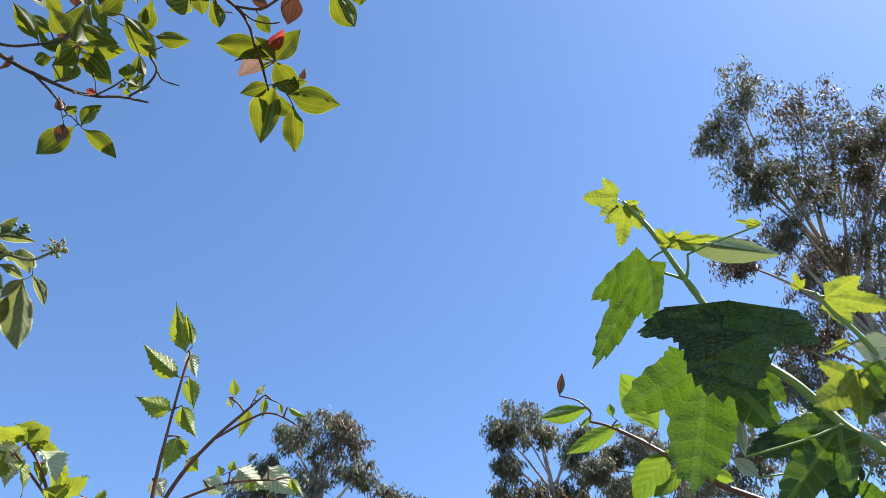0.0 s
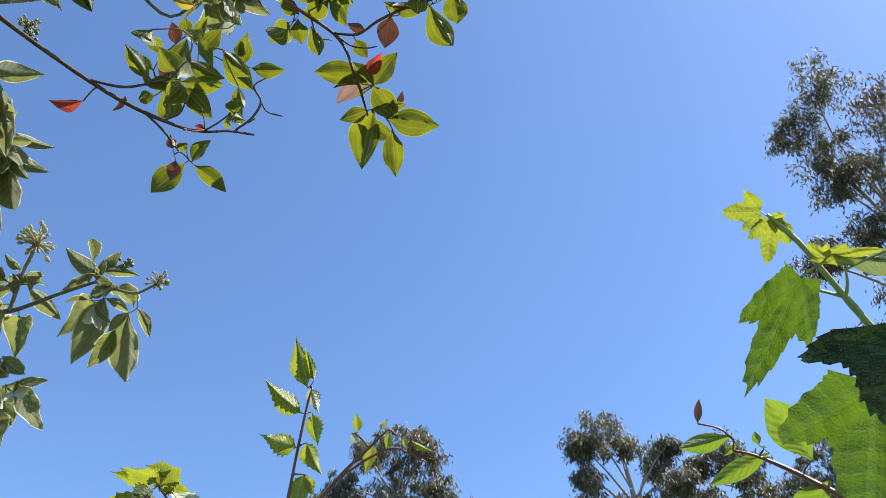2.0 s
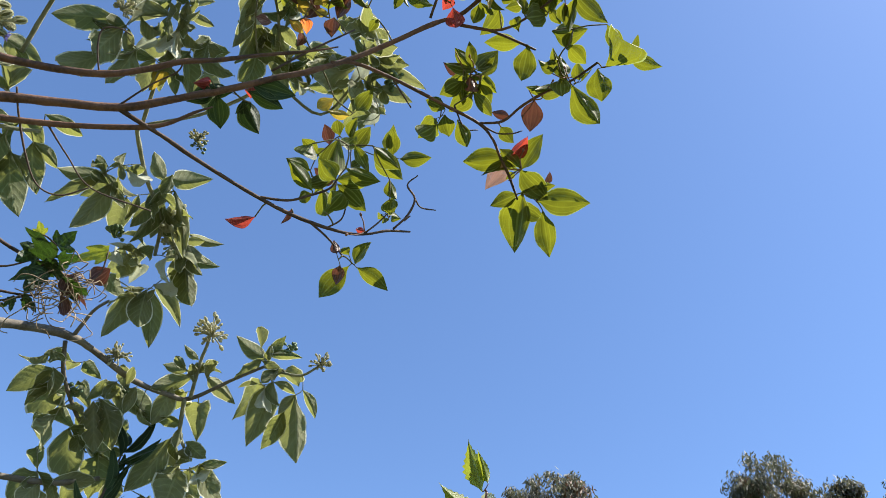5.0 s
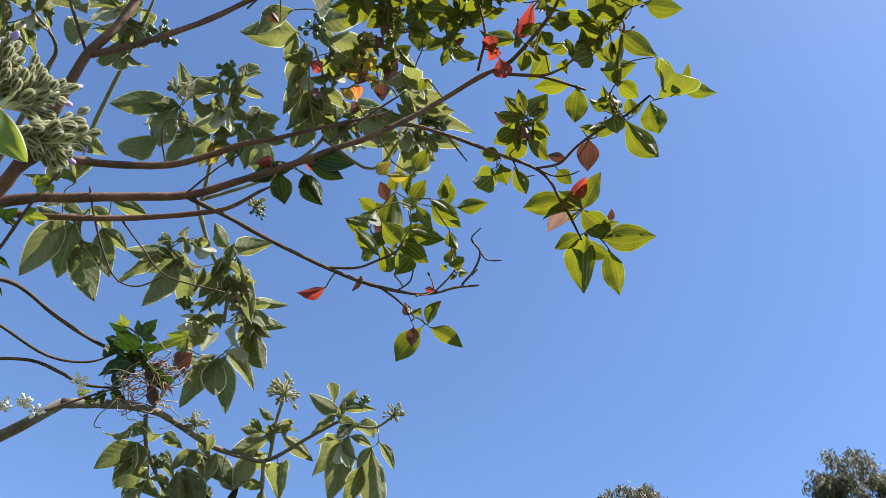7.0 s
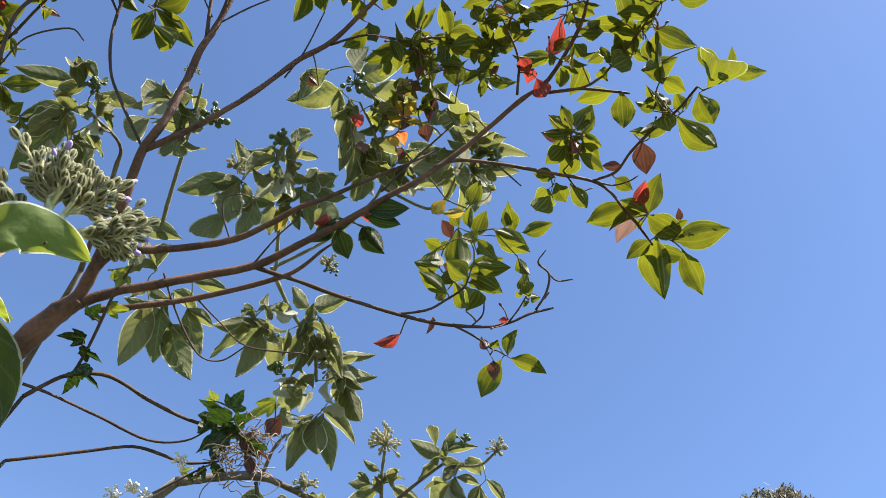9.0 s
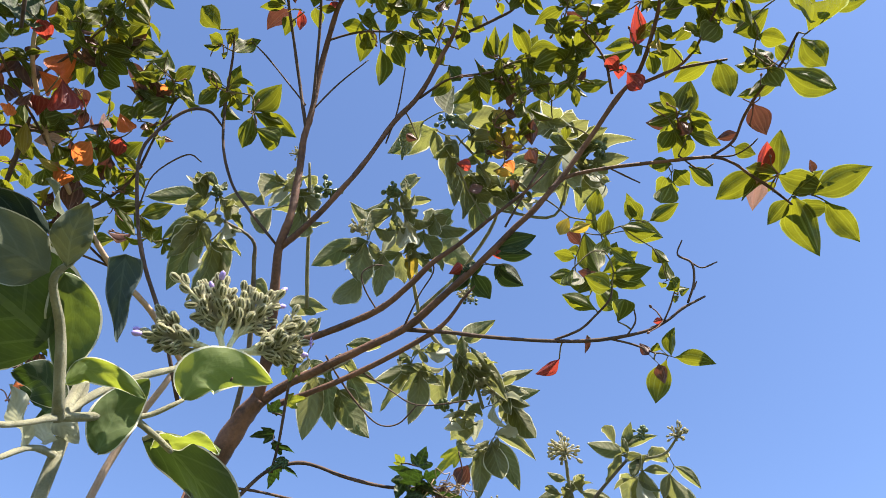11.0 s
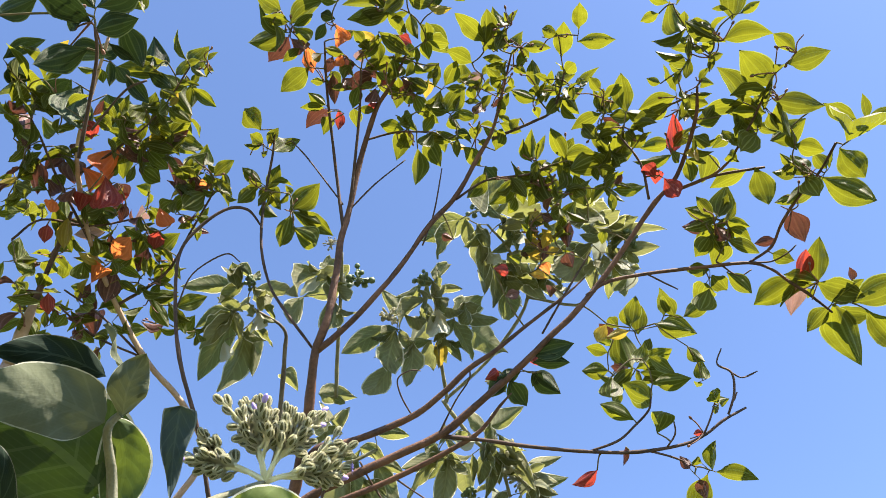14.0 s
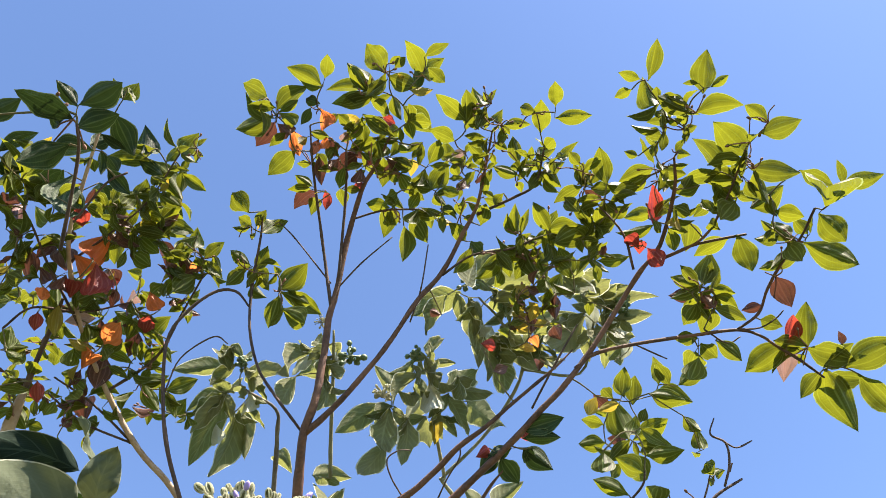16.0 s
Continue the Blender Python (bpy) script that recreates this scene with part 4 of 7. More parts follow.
leaves(shrub, "", [(20, 514, 2838, 21, 490, 2877, 30, 42), (25, 517, 2839, 51, 517, 2851, 11, -3), (12, 523, 2831, 7, 505, 2837, 13, 38), (8, 538, 2830, 22, 548, 2857, 21, -53), (12, 555, 2825, 38, 593, 2827, 21, -20), (9, 554, 2825, 1, 579, 2838, 19, -8), (-22, 542, 2825, -37, 510, 2824, 15, 28), (-27, 549, 2821, -44, 522, 2819, 15, 15), (-16, 527, 2840, -24, 510, 2845, 9, 37), (-51, 556, 2817, -49, 524, 2834, 22, 2), (-64, 509, 2851, -72, 464, 2868, 31, 14), (-122, 492, 2845, -78, 484, 2858, 29, -29)])
leaves(shrub, "", [(-97, 514, 2837, -82, 499, 2876, 28, -8), (-148, 513, 2815, -103, 518, 2853, 37, -25), (-143, 527, 2822, -131, 565, 2821, 22, -34), (-95, 524, 2835, -114, 549, 2839, 20, -17), (-88, 542, 2836, -65, 545, 2817, 20, -36), (-19, 559, 2817, -21, 586, 2821, 17, -8), (-37, 563, 2816, -48, 579, 2809, 11, -18), (-87, 580, 2795, -59, 579, 2812, 15, -17), (-131, 490, 2842, -150, 486, 2803, 29, 37), (-100, 465, 2864, -133, 477, 2840, 18, -9), (46, 600, 2780, 91, 572, 2793, 31, 0), (72, 573, 2777, 67, 543, 2770, 20, 13)])
leaves(shrub, "", [(101, 586, 2759, 132, 564, 2768, 24, 12), (87, 594, 2752, 123, 639, 2752, 24, -37), (-18, 604, 2783, 11, 569, 2798, 25, 6), (3, 612, 2776, 0, 584, 2781, 10, -1), (-31, 612, 2773, -42, 567, 2779, 23, 44), (-26, 612, 2775, -14, 587, 2768, 19, 9), (-42, 615, 2773, -55, 634, 2774, 15, 2), (27, 619, 2774, 57, 615, 2757, 23, -27), (12, 619, 2769, 31, 642, 2792, 25, -14), (2, 642, 2760, 19, 669, 2791, 29, -30), (2, 637, 2766, -9, 682, 2770, 29, -35), (-8, 624, 2778, -15, 608, 2752, 21, 41)])
leaves(shrub, "", [(-14, 633, 2767, -32, 649, 2781, 19, 22), (27, 641, 2769, 37, 661, 2781, 17, -49), (47, 670, 2736, 54, 643, 2744, 18, -3), (20, 692, 2735, 48, 680, 2759, 25, -10), (43, 678, 2731, 79, 687, 2731, 18, -21), (29, 702, 2732, 73, 704, 2753, 18, -50), (48, 719, 2719, 84, 685, 2756, 33, 12), (21, 694, 2733, -27, 672, 2736, 25, 21), (29, 701, 2722, 42, 736, 2728, 25, -40), (-11, 682, 2735, -9, 704, 2703, 25, -12), (30, 724, 2706, 6, 689, 2709, 18, 40), (3, 709, 2722, -3, 715, 2685, 25, -10)])
leaves(shrub, "", [(23, 728, 2702, -19, 760, 2709, 35, 8), (-10, 740, 2708, -8, 746, 2668, 27, -49), (-14, 746, 2694, 7, 764, 2697, 17, -46), (216, 660, 2712, 269, 633, 2720, 23, -31), (210, 653, 2721, 199, 625, 2737, 16, 28), (193, 648, 2711, 168, 637, 2716, 16, 10), (191, 696, 2716, 200, 678, 2772, 40, 12), (200, 691, 2712, 215, 679, 2717, 14, 1), (219, 729, 2698, 211, 691, 2710, 24, 28), (189, 716, 2705, 196, 719, 2737, 22, -52), (187, 708, 2709, 179, 702, 2723, 12, 49), (185, 725, 2703, 163, 702, 2717, 16, 6)])
leaves(shrub, "", [(167, 719, 2700, 145, 687, 2719, 16, 44), (163, 726, 2696, 146, 710, 2718, 22, 18), (146, 735, 2708, 144, 718, 2721, 14, 15), (188, 747, 2695, 203, 759, 2697, 14, -42), (206, 729, 2708, 190, 750, 2709, 18, 13), (155, 765, 2698, 158, 789, 2710, 18, -36), (134, 764, 2694, 150, 787, 2689, 11, -66), (114, 755, 2704, 63, 729, 2715, 31, 25), (116, 761, 2701, 137, 791, 2681, 24, -35), (98, 754, 2704, 55, 744, 2715, 31, 30), (104, 770, 2696, 125, 799, 2690, 13, -49), (244, 733, 2696, 294, 706, 2726, 40, -10)])
leaves(shrub, "", [(257, 735, 2696, 285, 743, 2689, 14, -28), (252, 721, 2703, 239, 703, 2707, 9, 0), (218, 740, 2688, 267, 785, 2681, 36, -5), (262, 842, 2691, 262, 802, 2708, 23, -5), (244, 843, 2687, 290, 876, 2681, 35, -28), (208, 846, 2677, 218, 793, 2725, 47, 9), (167, 833, 2685, 181, 786, 2728, 37, -19), (188, 850, 2678, 184, 844, 2707, 21, 34), (225, 838, 2685, 241, 826, 2672, 16, -18), (196, 858, 2674, 231, 916, 2651, 35, -25), (174, 852, 2677, 150, 826, 2697, 23, 11), (231, 934, 2684, 243, 979, 2662, 26, 2)])
leaves(shrub, "", [(253, 982, 2649, 274, 962, 2676, 15, -45), (253, 980, 2651, 296, 1014, 2640, 28, -37), (215, 984, 2644, 253, 901, 2577, 77, -51), (200, 985, 2646, 200, 1014, 2595, 43, -29), (154, 991, 2632, 185, 1043, 2571, 45, -37), (168, 990, 2636, 169, 972, 2664, 24, 2), (139, 980, 2642, 137, 986, 2593, 35, 13), (146, 980, 2640, 143, 959, 2682, 32, 22), (166, 932, 2654, 187, 966, 2640, 30, -27), (146, 911, 2675, 199, 934, 2680, 43, -42), (178, 920, 2676, 160, 939, 2651, 19, 3), (175, 865, 2669, 141, 829, 2696, 37, 21)])
leaves(shrub, "", [(178, 867, 2668, 170, 893, 2653, 21, -19), (146, 875, 2663, 119, 847, 2620, 40, 68), (154, 869, 2669, 163, 896, 2657, 19, -7), (117, 840, 2681, 115, 854, 2653, 21, -28), (133, 823, 2684, 101, 804, 2696, 27, 46), (77, 757, 2704, 48, 730, 2704, 25, 13), (15, 877, 2826, -28, 847, 2840, 28, 29), (55, 799, 2680, 83, 809, 2701, 25, -46), (57, 819, 2661, 38, 838, 2635, 23, 33), (79, 843, 2670, 36, 880, 2673, 37, 29), (95, 903, 2650, 39, 885, 2658, 29, 22), (107, 909, 2649, 82, 942, 2603, 38, 21)])
leaves(shrub, "", [(141, 966, 2651, 110, 951, 2664, 24, 62), (143, 953, 2654, 116, 956, 2651, 17, 53), (111, 987, 2628, 81, 975, 2637, 17, 41), (19, 907, 2622, 52, 916, 2677, 42, -61), (12, 905, 2621, -8, 872, 2647, 23, 23), (20, 913, 2618, 41, 950, 2605, 21, -48), (18, 926, 2607, 27, 962, 2589, 23, -8), (6, 908, 2616, -33, 914, 2627, 27, 45), (-5, 909, 2600, -50, 923, 2601, 31, 20), (6, 931, 2590, -44, 951, 2592, 36, 22), (29, 1003, 2586, 38, 1037, 2580, 26, -18), (-39, 929, 2565, -66, 911, 2581, 25, 34)])
leaves(shrub, "", [(-42, 935, 2559, -52, 977, 2562, 29, 1), (-28, 954, 2564, -18, 986, 2529, 27, -32), (-56, 934, 2553, -101, 965, 2567, 38, 46), (-59, 942, 2548, -75, 920, 2499, 38, 92), (-165, 591, 2734, -162, 559, 2765, 28, 18), (-136, 603, 2755, -98, 592, 2763, 26, -7), (-102, 590, 2783, -94, 627, 2778, 24, -5), (-131, 564, 2791, -161, 579, 2806, 24, -6), (-140, 575, 2766, -147, 596, 2774, 15, -10), (-158, 596, 2712, -201, 591, 2682, 31, 41), (-136, 636, 2700, -194, 628, 2683, 35, 47), (-133, 639, 2699, -163, 678, 2693, 31, -4)])
leaves(shrub, "", [(-120, 677, 2689, -159, 682, 2683, 25, 22), (-105, 662, 2700, -127, 703, 2658, 35, -18), (-108, 660, 2736, -78, 633, 2769, 23, 11), (-106, 663, 2736, -65, 652, 2751, 17, -1), (-102, 657, 2707, -91, 696, 2718, 27, -35), (-66, 690, 2706, -42, 641, 2729, 27, 6), (-68, 684, 2712, -26, 717, 2701, 35, -27), (-66, 703, 2700, -86, 734, 2718, 27, -5), (-41, 719, 2681, -52, 738, 2670, 14, -5), (-90, 705, 2666, -79, 689, 2696, 23, -12), (-47, 742, 2659, -27, 750, 2667, 14, -24), (-50, 744, 2657, -50, 781, 2642, 15, -36)])
leaves(shrub, "", [(-49, 753, 2646, -65, 769, 2624, 16, 25), (-125, 716, 2678, -123, 718, 2630, 31, -101), (-166, 685, 2632, -171, 709, 2645, 18, -36), (-129, 697, 2637, -118, 709, 2651, 14, -25), (-120, 590, 2771, -130, 578, 2796, 19, 47), (-155, 653, 2681, -190, 662, 2681, 23, 33), (-113, 686, 2688, -144, 691, 2696, 21, 27), (-82, 710, 2668, -74, 722, 2637, 23, -49), (-68, 693, 2738, -47, 698, 2758, 19, -29), (28, 750, 2690, 31, 723, 2686, 18, 13), (44, 759, 2692, 16, 747, 2684, 21, 19), (117, 805, 2682, 136, 813, 2704, 21, -42)])
leaves(shrub, "", [(150, 854, 2679, 145, 887, 2681, 23, -4), (88, 806, 2673, 99, 820, 2645, 23, -47), (115, 724, 2710, 106, 706, 2720, 14, 23), (116, 850, 2674, 86, 852, 2680, 21, 28), (99, 882, 2651, 102, 852, 2645, 21, 14), (-118, 431, 2856, -127, 461, 2868, 22, -44), (-164, 437, 2834, -176, 467, 2844, 22, -8), (-143, 357, 2859, -133, 333, 2845, 20, 8), (-131, 317, 2867, -133, 343, 2853, 20, -26), (-174, 343, 2843, -191, 334, 2815, 22, 2), (-148, 307, 2853, -131, 319, 2870, 17, -29), (-169, 480, 2814, -176, 514, 2819, 22, -6)])
leaves(shrub, "", [(-152, 521, 2810, -164, 553, 2815, 22, -29), (-223, 465, 2783, -231, 493, 2798, 22, -32), (-107, 469, 2860, -124, 460, 2840, 18, 41), (-110, 403, 2864, -114, 433, 2886, 24, -28), (-77, 557, 2810, -102, 554, 2796, 17, 5), (-62, 564, 2813, -55, 538, 2819, 17, 24), (-72, 608, 2773, -93, 602, 2758, 17, 8), (-132, 973, 2386, -116, 943, 2382, 24, 9), (-140, 977, 2377, -146, 978, 2393, 12, 97), (-132, 977, 2390, -126, 996, 2403, 16, -69), (-96, 677, 2698, -138, 732, 2675, 35, -16), (-19, 732, 2699, -67, 694, 2682, 42, 42)])
leaves(shrub, "", [(-92, 740, 2650, -74, 714, 2695, 37, 12), (-45, 752, 2675, -31, 738, 2707, 25, -17), (-53, 768, 2672, -17, 802, 2659, 25, -50), (-15, 751, 2691, 16, 750, 2725, 31, -34), (-145, 640, 2698, -147, 651, 2679, 15, -30), (-134, 743, 2659, -118, 748, 2703, 31, -30), (-161, 729, 2631, -130, 728, 2615, 23, -12), (-146, 725, 2628, -126, 726, 2652, 20, -37), (-88, 766, 2600, -108, 779, 2596, 16, -4), (-180, 702, 2647, -186, 685, 2665, 17, 21), (-211, 697, 2602, -221, 685, 2621, 16, 35), (-35, 736, 2685, -25, 707, 2682, 21, -8)])
leaves(shrub, "", [(-139, 838, 2479, -111, 831, 2510, 27, -16), (-237, 1067, 2720, -209, 1048, 2762, 33, -35), (-222, 1011, 2653, -190, 1065, 2638, 36, -57), (28, 1049, 2560, -43, 1024, 2543, 41, 30), (40, 1073, 2550, 89, 1042, 2592, 39, -16), (39, 1071, 2551, 70, 1131, 2528, 43, -5), (52, 1123, 2524, 138, 1158, 2529, 48, -51), (36, 1102, 2524, -4, 1179, 2472, 56, -10), (59, 1139, 2513, 49, 1207, 2470, 37, 6), (27, 1100, 2524, -22, 1105, 2515, 28, 33), (31, 1072, 2545, 13, 1081, 2545, 13, 23), (-364, 1027, 2657, -400, 993, 2665, 35, 47)])
leaves(shrub, "", [(-323, 1045, 2641, -312, 1013, 2720, 56, 23), (-317, 1048, 2636, -245, 1073, 2643, 39, -50), (-314, 1055, 2629, -286, 1122, 2614, 39, -18), (-349, 1054, 2633, -329, 1077, 2571, 46, -63), (-339, 1007, 2673, -359, 973, 2688, 27, 33), (-286, 989, 2683, -274, 955, 2686, 24, 33), (-265, 998, 2672, -241, 965, 2692, 24, 24), (-265, 1013, 2663, -229, 995, 2698, 34, -16), (-226, 1083, 2713, -204, 1039, 2737, 30, 4), (-210, 1088, 2706, -155, 1113, 2723, 32, -50), (-253, 1063, 2704, -223, 1128, 2691, 47, -22), (-210, 1068, 2618, -208, 1097, 2591, 26, -41)])
leaves(shrub, "", [(-222, 1109, 2570, -221, 1108, 2616, 30, 7), (-237, 1107, 2573, -254, 1123, 2580, 16, 11), (-370, 1061, 2628, -389, 1045, 2602, 25, 54), (-383, 1079, 2774, -410, 1066, 2793, 24, 26), (-278, 1036, 2642, -261, 1039, 2666, 19, -57), (-323, 1065, 2620, -306, 1097, 2627, 24, -29), (-193, 984, 2306, -235, 991, 2259, 35, 18), (-184, 986, 2309, -159, 975, 2340, 25, 4), (-183, 991, 2307, -154, 1041, 2297, 28, -19), (-189, 974, 2318, -188, 952, 2314, 15, 36), (-166, 884, 2407, -128, 923, 2408, 27, -63), (-181, 887, 2389, -207, 867, 2427, 35, 53)])
leaves(shrub, "", [(-211, 880, 2367, -228, 832, 2385, 25, 35), (-196, 832, 2413, -192, 817, 2365, 35, 148), (-169, 864, 2438, -156, 878, 2471, 25, -76), (-152, 872, 2443, -145, 911, 2421, 22, -44), (-204, 913, 2354, -162, 887, 2354, 33, -30)])
leaves(shrub, "brown", [(-189, 232, 2842, -245, 222, 2846, 37, 20), (-189, 236, 2842, -182, 263, 2811, 28, -29), (-177, 308, 2840, -207, 309, 2830, 17, 23), (-166, 328, 2843, -197, 346, 2851, 24, -18), (-169, 379, 2843, -216, 356, 2842, 33, 23), (-184, 394, 2832, -196, 393, 2794, 26, 27), (-199, 321, 2829, -239, 347, 2812, 22, -17), (-252, 344, 2810, -304, 326, 2816, 35, 1), (-99, 556, 2823, -114, 547, 2791, 24, 54), (91, 991, 2618, 68, 1032, 2594, 37, 16), (-1, 893, 2614, -32, 886, 2633, 25, 59), (8, 910, 2616, 9, 925, 2582, 25, -22)])
leaves(shrub, "brown", [(47, 997, 2599, 18, 984, 2607, 17, 37), (-124, 732, 2638, -156, 749, 2618, 25, 3), (-179, 713, 2644, -200, 731, 2613, 25, 25), (-132, 681, 2628, -134, 705, 2633, 16, -32), (-263, 604, 2651, -262, 581, 2649, 15, 54), (-168, 362, 2843, -178, 393, 2859, 24, -10), (-190, 353, 2834, -204, 343, 2809, 20, 32), (-240, 882, 2340, -258, 891, 2322, 10, 35), (-172, 716, 2520, -192, 733, 2523, 17, 15), (-141, 731, 2576, -163, 762, 2583, 26, -22), (-216, 664, 2504, -207, 685, 2517, 17, -52), (-120, 658, 2696, -119, 683, 2708, 19, -31)])
leaves(shrub, "brown", [(-43, 763, 2672, -29, 771, 2686, 14, -42), (-198, 688, 2611, -197, 706, 2610, 12, -40), (72, 1114, 2549, 85, 1103, 2564, 13, -35), (-313, 999, 2681, -313, 969, 2708, 27, 3), (-339, 1044, 2640, -359, 1029, 2666, 24, 32), (-199, 957, 2308, -204, 947, 2328, 15, 47), (-197, 969, 2295, -210, 989, 2278, 19, -7), (-375, 1100, 2763, -418, 1114, 2732, 35, 35)])
leaves(shrub, "orange", [(-184, 265, 2839, -222, 292, 2838, 30, -29), (-137, 288, 2865, -148, 310, 2823, 33, -3), (-166, 317, 2843, -183, 317, 2818, 20, 29), (-193, 724, 2597, -205, 752, 2603, 20, -5)])
leaves(shrub, "red", [(-100, 385, 2874, -107, 413, 2890, 22, -24), (-199, 409, 2819, -221, 398, 2813, 13, -1), (-169, 396, 2840, -169, 405, 2827, 11, -18), (-244, 358, 2814, -267, 375, 2793, 18, 2), (45, 801, 2671, 91, 777, 2711, 29, -27), (5, 801, 2656, 15, 765, 2651, 25, -9), (14, 810, 2654, 18, 824, 2610, 31, -30), (19, 796, 2660, -6, 814, 2666, 21, 6), (-205, 636, 2539, -185, 649, 2522, 19, -53), (-289, 868, 2324, -327, 852, 2313, 22, 68), (-166, 966, 2353, -176, 956, 2354, 10, 47), (-287, 698, 2427, -317, 696, 2430, 19, 45)])
leaves(shrub, "red", [(-244, 729, 2442, -258, 751, 2442, 17, -27), (23, 1049, 2557, 70, 1029, 2571, 28, -42)])
leaves(shrub, "yellow", [(-136, 457, 2851, -167, 484, 2867, 29, 12), (81, 816, 2667, 70, 810, 2636, 23, 58), (-197, 700, 2611, -189, 726, 2606, 14, -34), (-155, 677, 2636, -148, 692, 2662, 20, -52), (-169, 701, 2652, -141, 715, 2670, 23, -10), (-181, 714, 2612, -182, 687, 2627, 18, 45), (-177, 716, 2613, -145, 711, 2623, 18, -13), (-183, 717, 2610, -194, 696, 2609, 14, 37), (-178, 725, 2609, -162, 739, 2614, 14, -23), (-214, 716, 2590, -200, 741, 2581, 16, -16), (-185, 691, 2619, -172, 709, 2622, 14, -21), (-181, 711, 2643, -171, 691, 2644, 15, 28)])
leaves(shrub, "yellow", [(-162, 810, 2483, -182, 806, 2457, 21, 24), (-149, 839, 2472, -179, 822, 2474, 16, 44)])
leaves(shrub, "pale", [(-151, 340, 2854, -170, 360, 2866, 20, -31), (-68, 535, 2843, -85, 514, 2838, 15, 21), (17, 1054, 2551, -31, 1095, 2558, 41, 30)])
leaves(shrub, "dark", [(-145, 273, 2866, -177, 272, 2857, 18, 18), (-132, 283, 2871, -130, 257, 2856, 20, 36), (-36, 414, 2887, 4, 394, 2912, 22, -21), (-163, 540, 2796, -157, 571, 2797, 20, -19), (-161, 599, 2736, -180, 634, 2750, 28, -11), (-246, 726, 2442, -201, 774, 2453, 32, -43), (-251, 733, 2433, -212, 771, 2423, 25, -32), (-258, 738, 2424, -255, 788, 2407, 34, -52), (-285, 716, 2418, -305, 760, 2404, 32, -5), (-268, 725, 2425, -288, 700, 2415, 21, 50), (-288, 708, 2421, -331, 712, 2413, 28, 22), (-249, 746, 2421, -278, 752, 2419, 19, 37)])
fill_out(shrub, 1.2, least=8, odd=(("yellow", 0.06), ("brown", 0.04)))
grow_twigs(shrub)
# side_shrub
branch(side_shrub, "limb", [(-824, 83, 2543, 13), (-788, 77, 2575, 10.4), (-740, 71, 2614, 6.5)])
branch(side_shrub, "twig", [(-740, 71, 2614, 6), (-717, 68, 2632, 5), (-643, 61, 2688, 3.6), (-609, 57, 2709, 2.4)])
branch(side_shrub, "limb", [(-840, 452, 2524, 5.5), (-800, 367, 2575, 5.4), (-771, 284, 2605, 5.4), (-721, 201, 2644, 4.8), (-646, 109, 2692, 4.2), (-577, 53, 2730, 4.2), (-517, 19, 2760, 3.6), (-435, 2, 2801, 3.1), (-350, -12, 2840, 2.5)])
branch(side_shrub, "twig", [(-646, 109, 2692, 2.6), (-572, 16, 2726, 2.6), (-526, -30, 2743, 2.1), (-501, -58, 2751, 1.5)])
branch(side_shrub, "twig", [(-554, 41, 2742, 2.1), (-496, 76, 2782, 2.1), (-428, 106, 2824, 1.5), (-336, 117, 2868, 1.5)])
branch(side_shrub, "twig", [(-771, 284, 2605, 2.7), (-736, 180, 2632, 2.1), (-716, 103, 2639, 1.6)])
branch(side_shrub, "twig", [(-767, 271, 2609, 2.2), (-761, 178, 2609, 2.2), (-739, 108, 2621, 1.6)])
branch(side_shrub, "twig", [(-717, 188, 2648, 2.7), (-648, 238, 2702, 2.7), (-570, 244, 2754, 2.1), (-502, 247, 2795, 1.6)])
branch(side_shrub, "twig", [(-670, -3, 2654, 2.1), (-633, 22, 2687, 2.1), (-620, 94, 2708, 2.1), (-583, 159, 2741, 1.6)])
branch(side_shrub, "twig", [(-188, 87, 2330, 1.9), (-98, 63, 2367, 1.9), (-68, 49, 2375, 1.2)])
branch(side_shrub, "twig", [(-159, 86, 2344, 1.3), (-113, 97, 2367, 1.3), (-95, 111, 2377, 1.3)])
branch(side_shrub, "limb", [(-1150, 100, -30, 24), (-1150, 100, 1270, 19.6), (-1004, 90, 2261, 15.8), (-824, 83, 2543, 13)])
branch(side_shrub, "limb", [(-1100, 350, -30, 12), (-1100, 350, 1261, 9.4), (-984, 394, 2243, 7.1), (-840, 452, 2524, 5.5)])
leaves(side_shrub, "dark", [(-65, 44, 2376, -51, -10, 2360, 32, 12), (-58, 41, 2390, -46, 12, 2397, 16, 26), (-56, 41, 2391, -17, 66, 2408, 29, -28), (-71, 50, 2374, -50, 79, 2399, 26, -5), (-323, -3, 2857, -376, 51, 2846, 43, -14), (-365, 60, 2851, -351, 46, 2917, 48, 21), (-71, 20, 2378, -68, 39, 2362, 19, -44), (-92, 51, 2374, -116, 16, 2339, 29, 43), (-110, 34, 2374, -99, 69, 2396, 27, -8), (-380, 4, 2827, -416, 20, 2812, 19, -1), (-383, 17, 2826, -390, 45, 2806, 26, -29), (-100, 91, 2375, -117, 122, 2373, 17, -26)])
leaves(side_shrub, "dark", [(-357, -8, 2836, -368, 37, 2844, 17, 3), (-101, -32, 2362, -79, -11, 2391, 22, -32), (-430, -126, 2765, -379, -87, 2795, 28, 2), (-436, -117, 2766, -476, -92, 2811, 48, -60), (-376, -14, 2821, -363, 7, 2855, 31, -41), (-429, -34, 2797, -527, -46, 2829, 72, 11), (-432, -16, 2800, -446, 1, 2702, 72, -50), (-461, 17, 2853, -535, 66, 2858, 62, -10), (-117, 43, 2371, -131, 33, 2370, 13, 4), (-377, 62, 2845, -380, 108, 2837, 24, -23)])
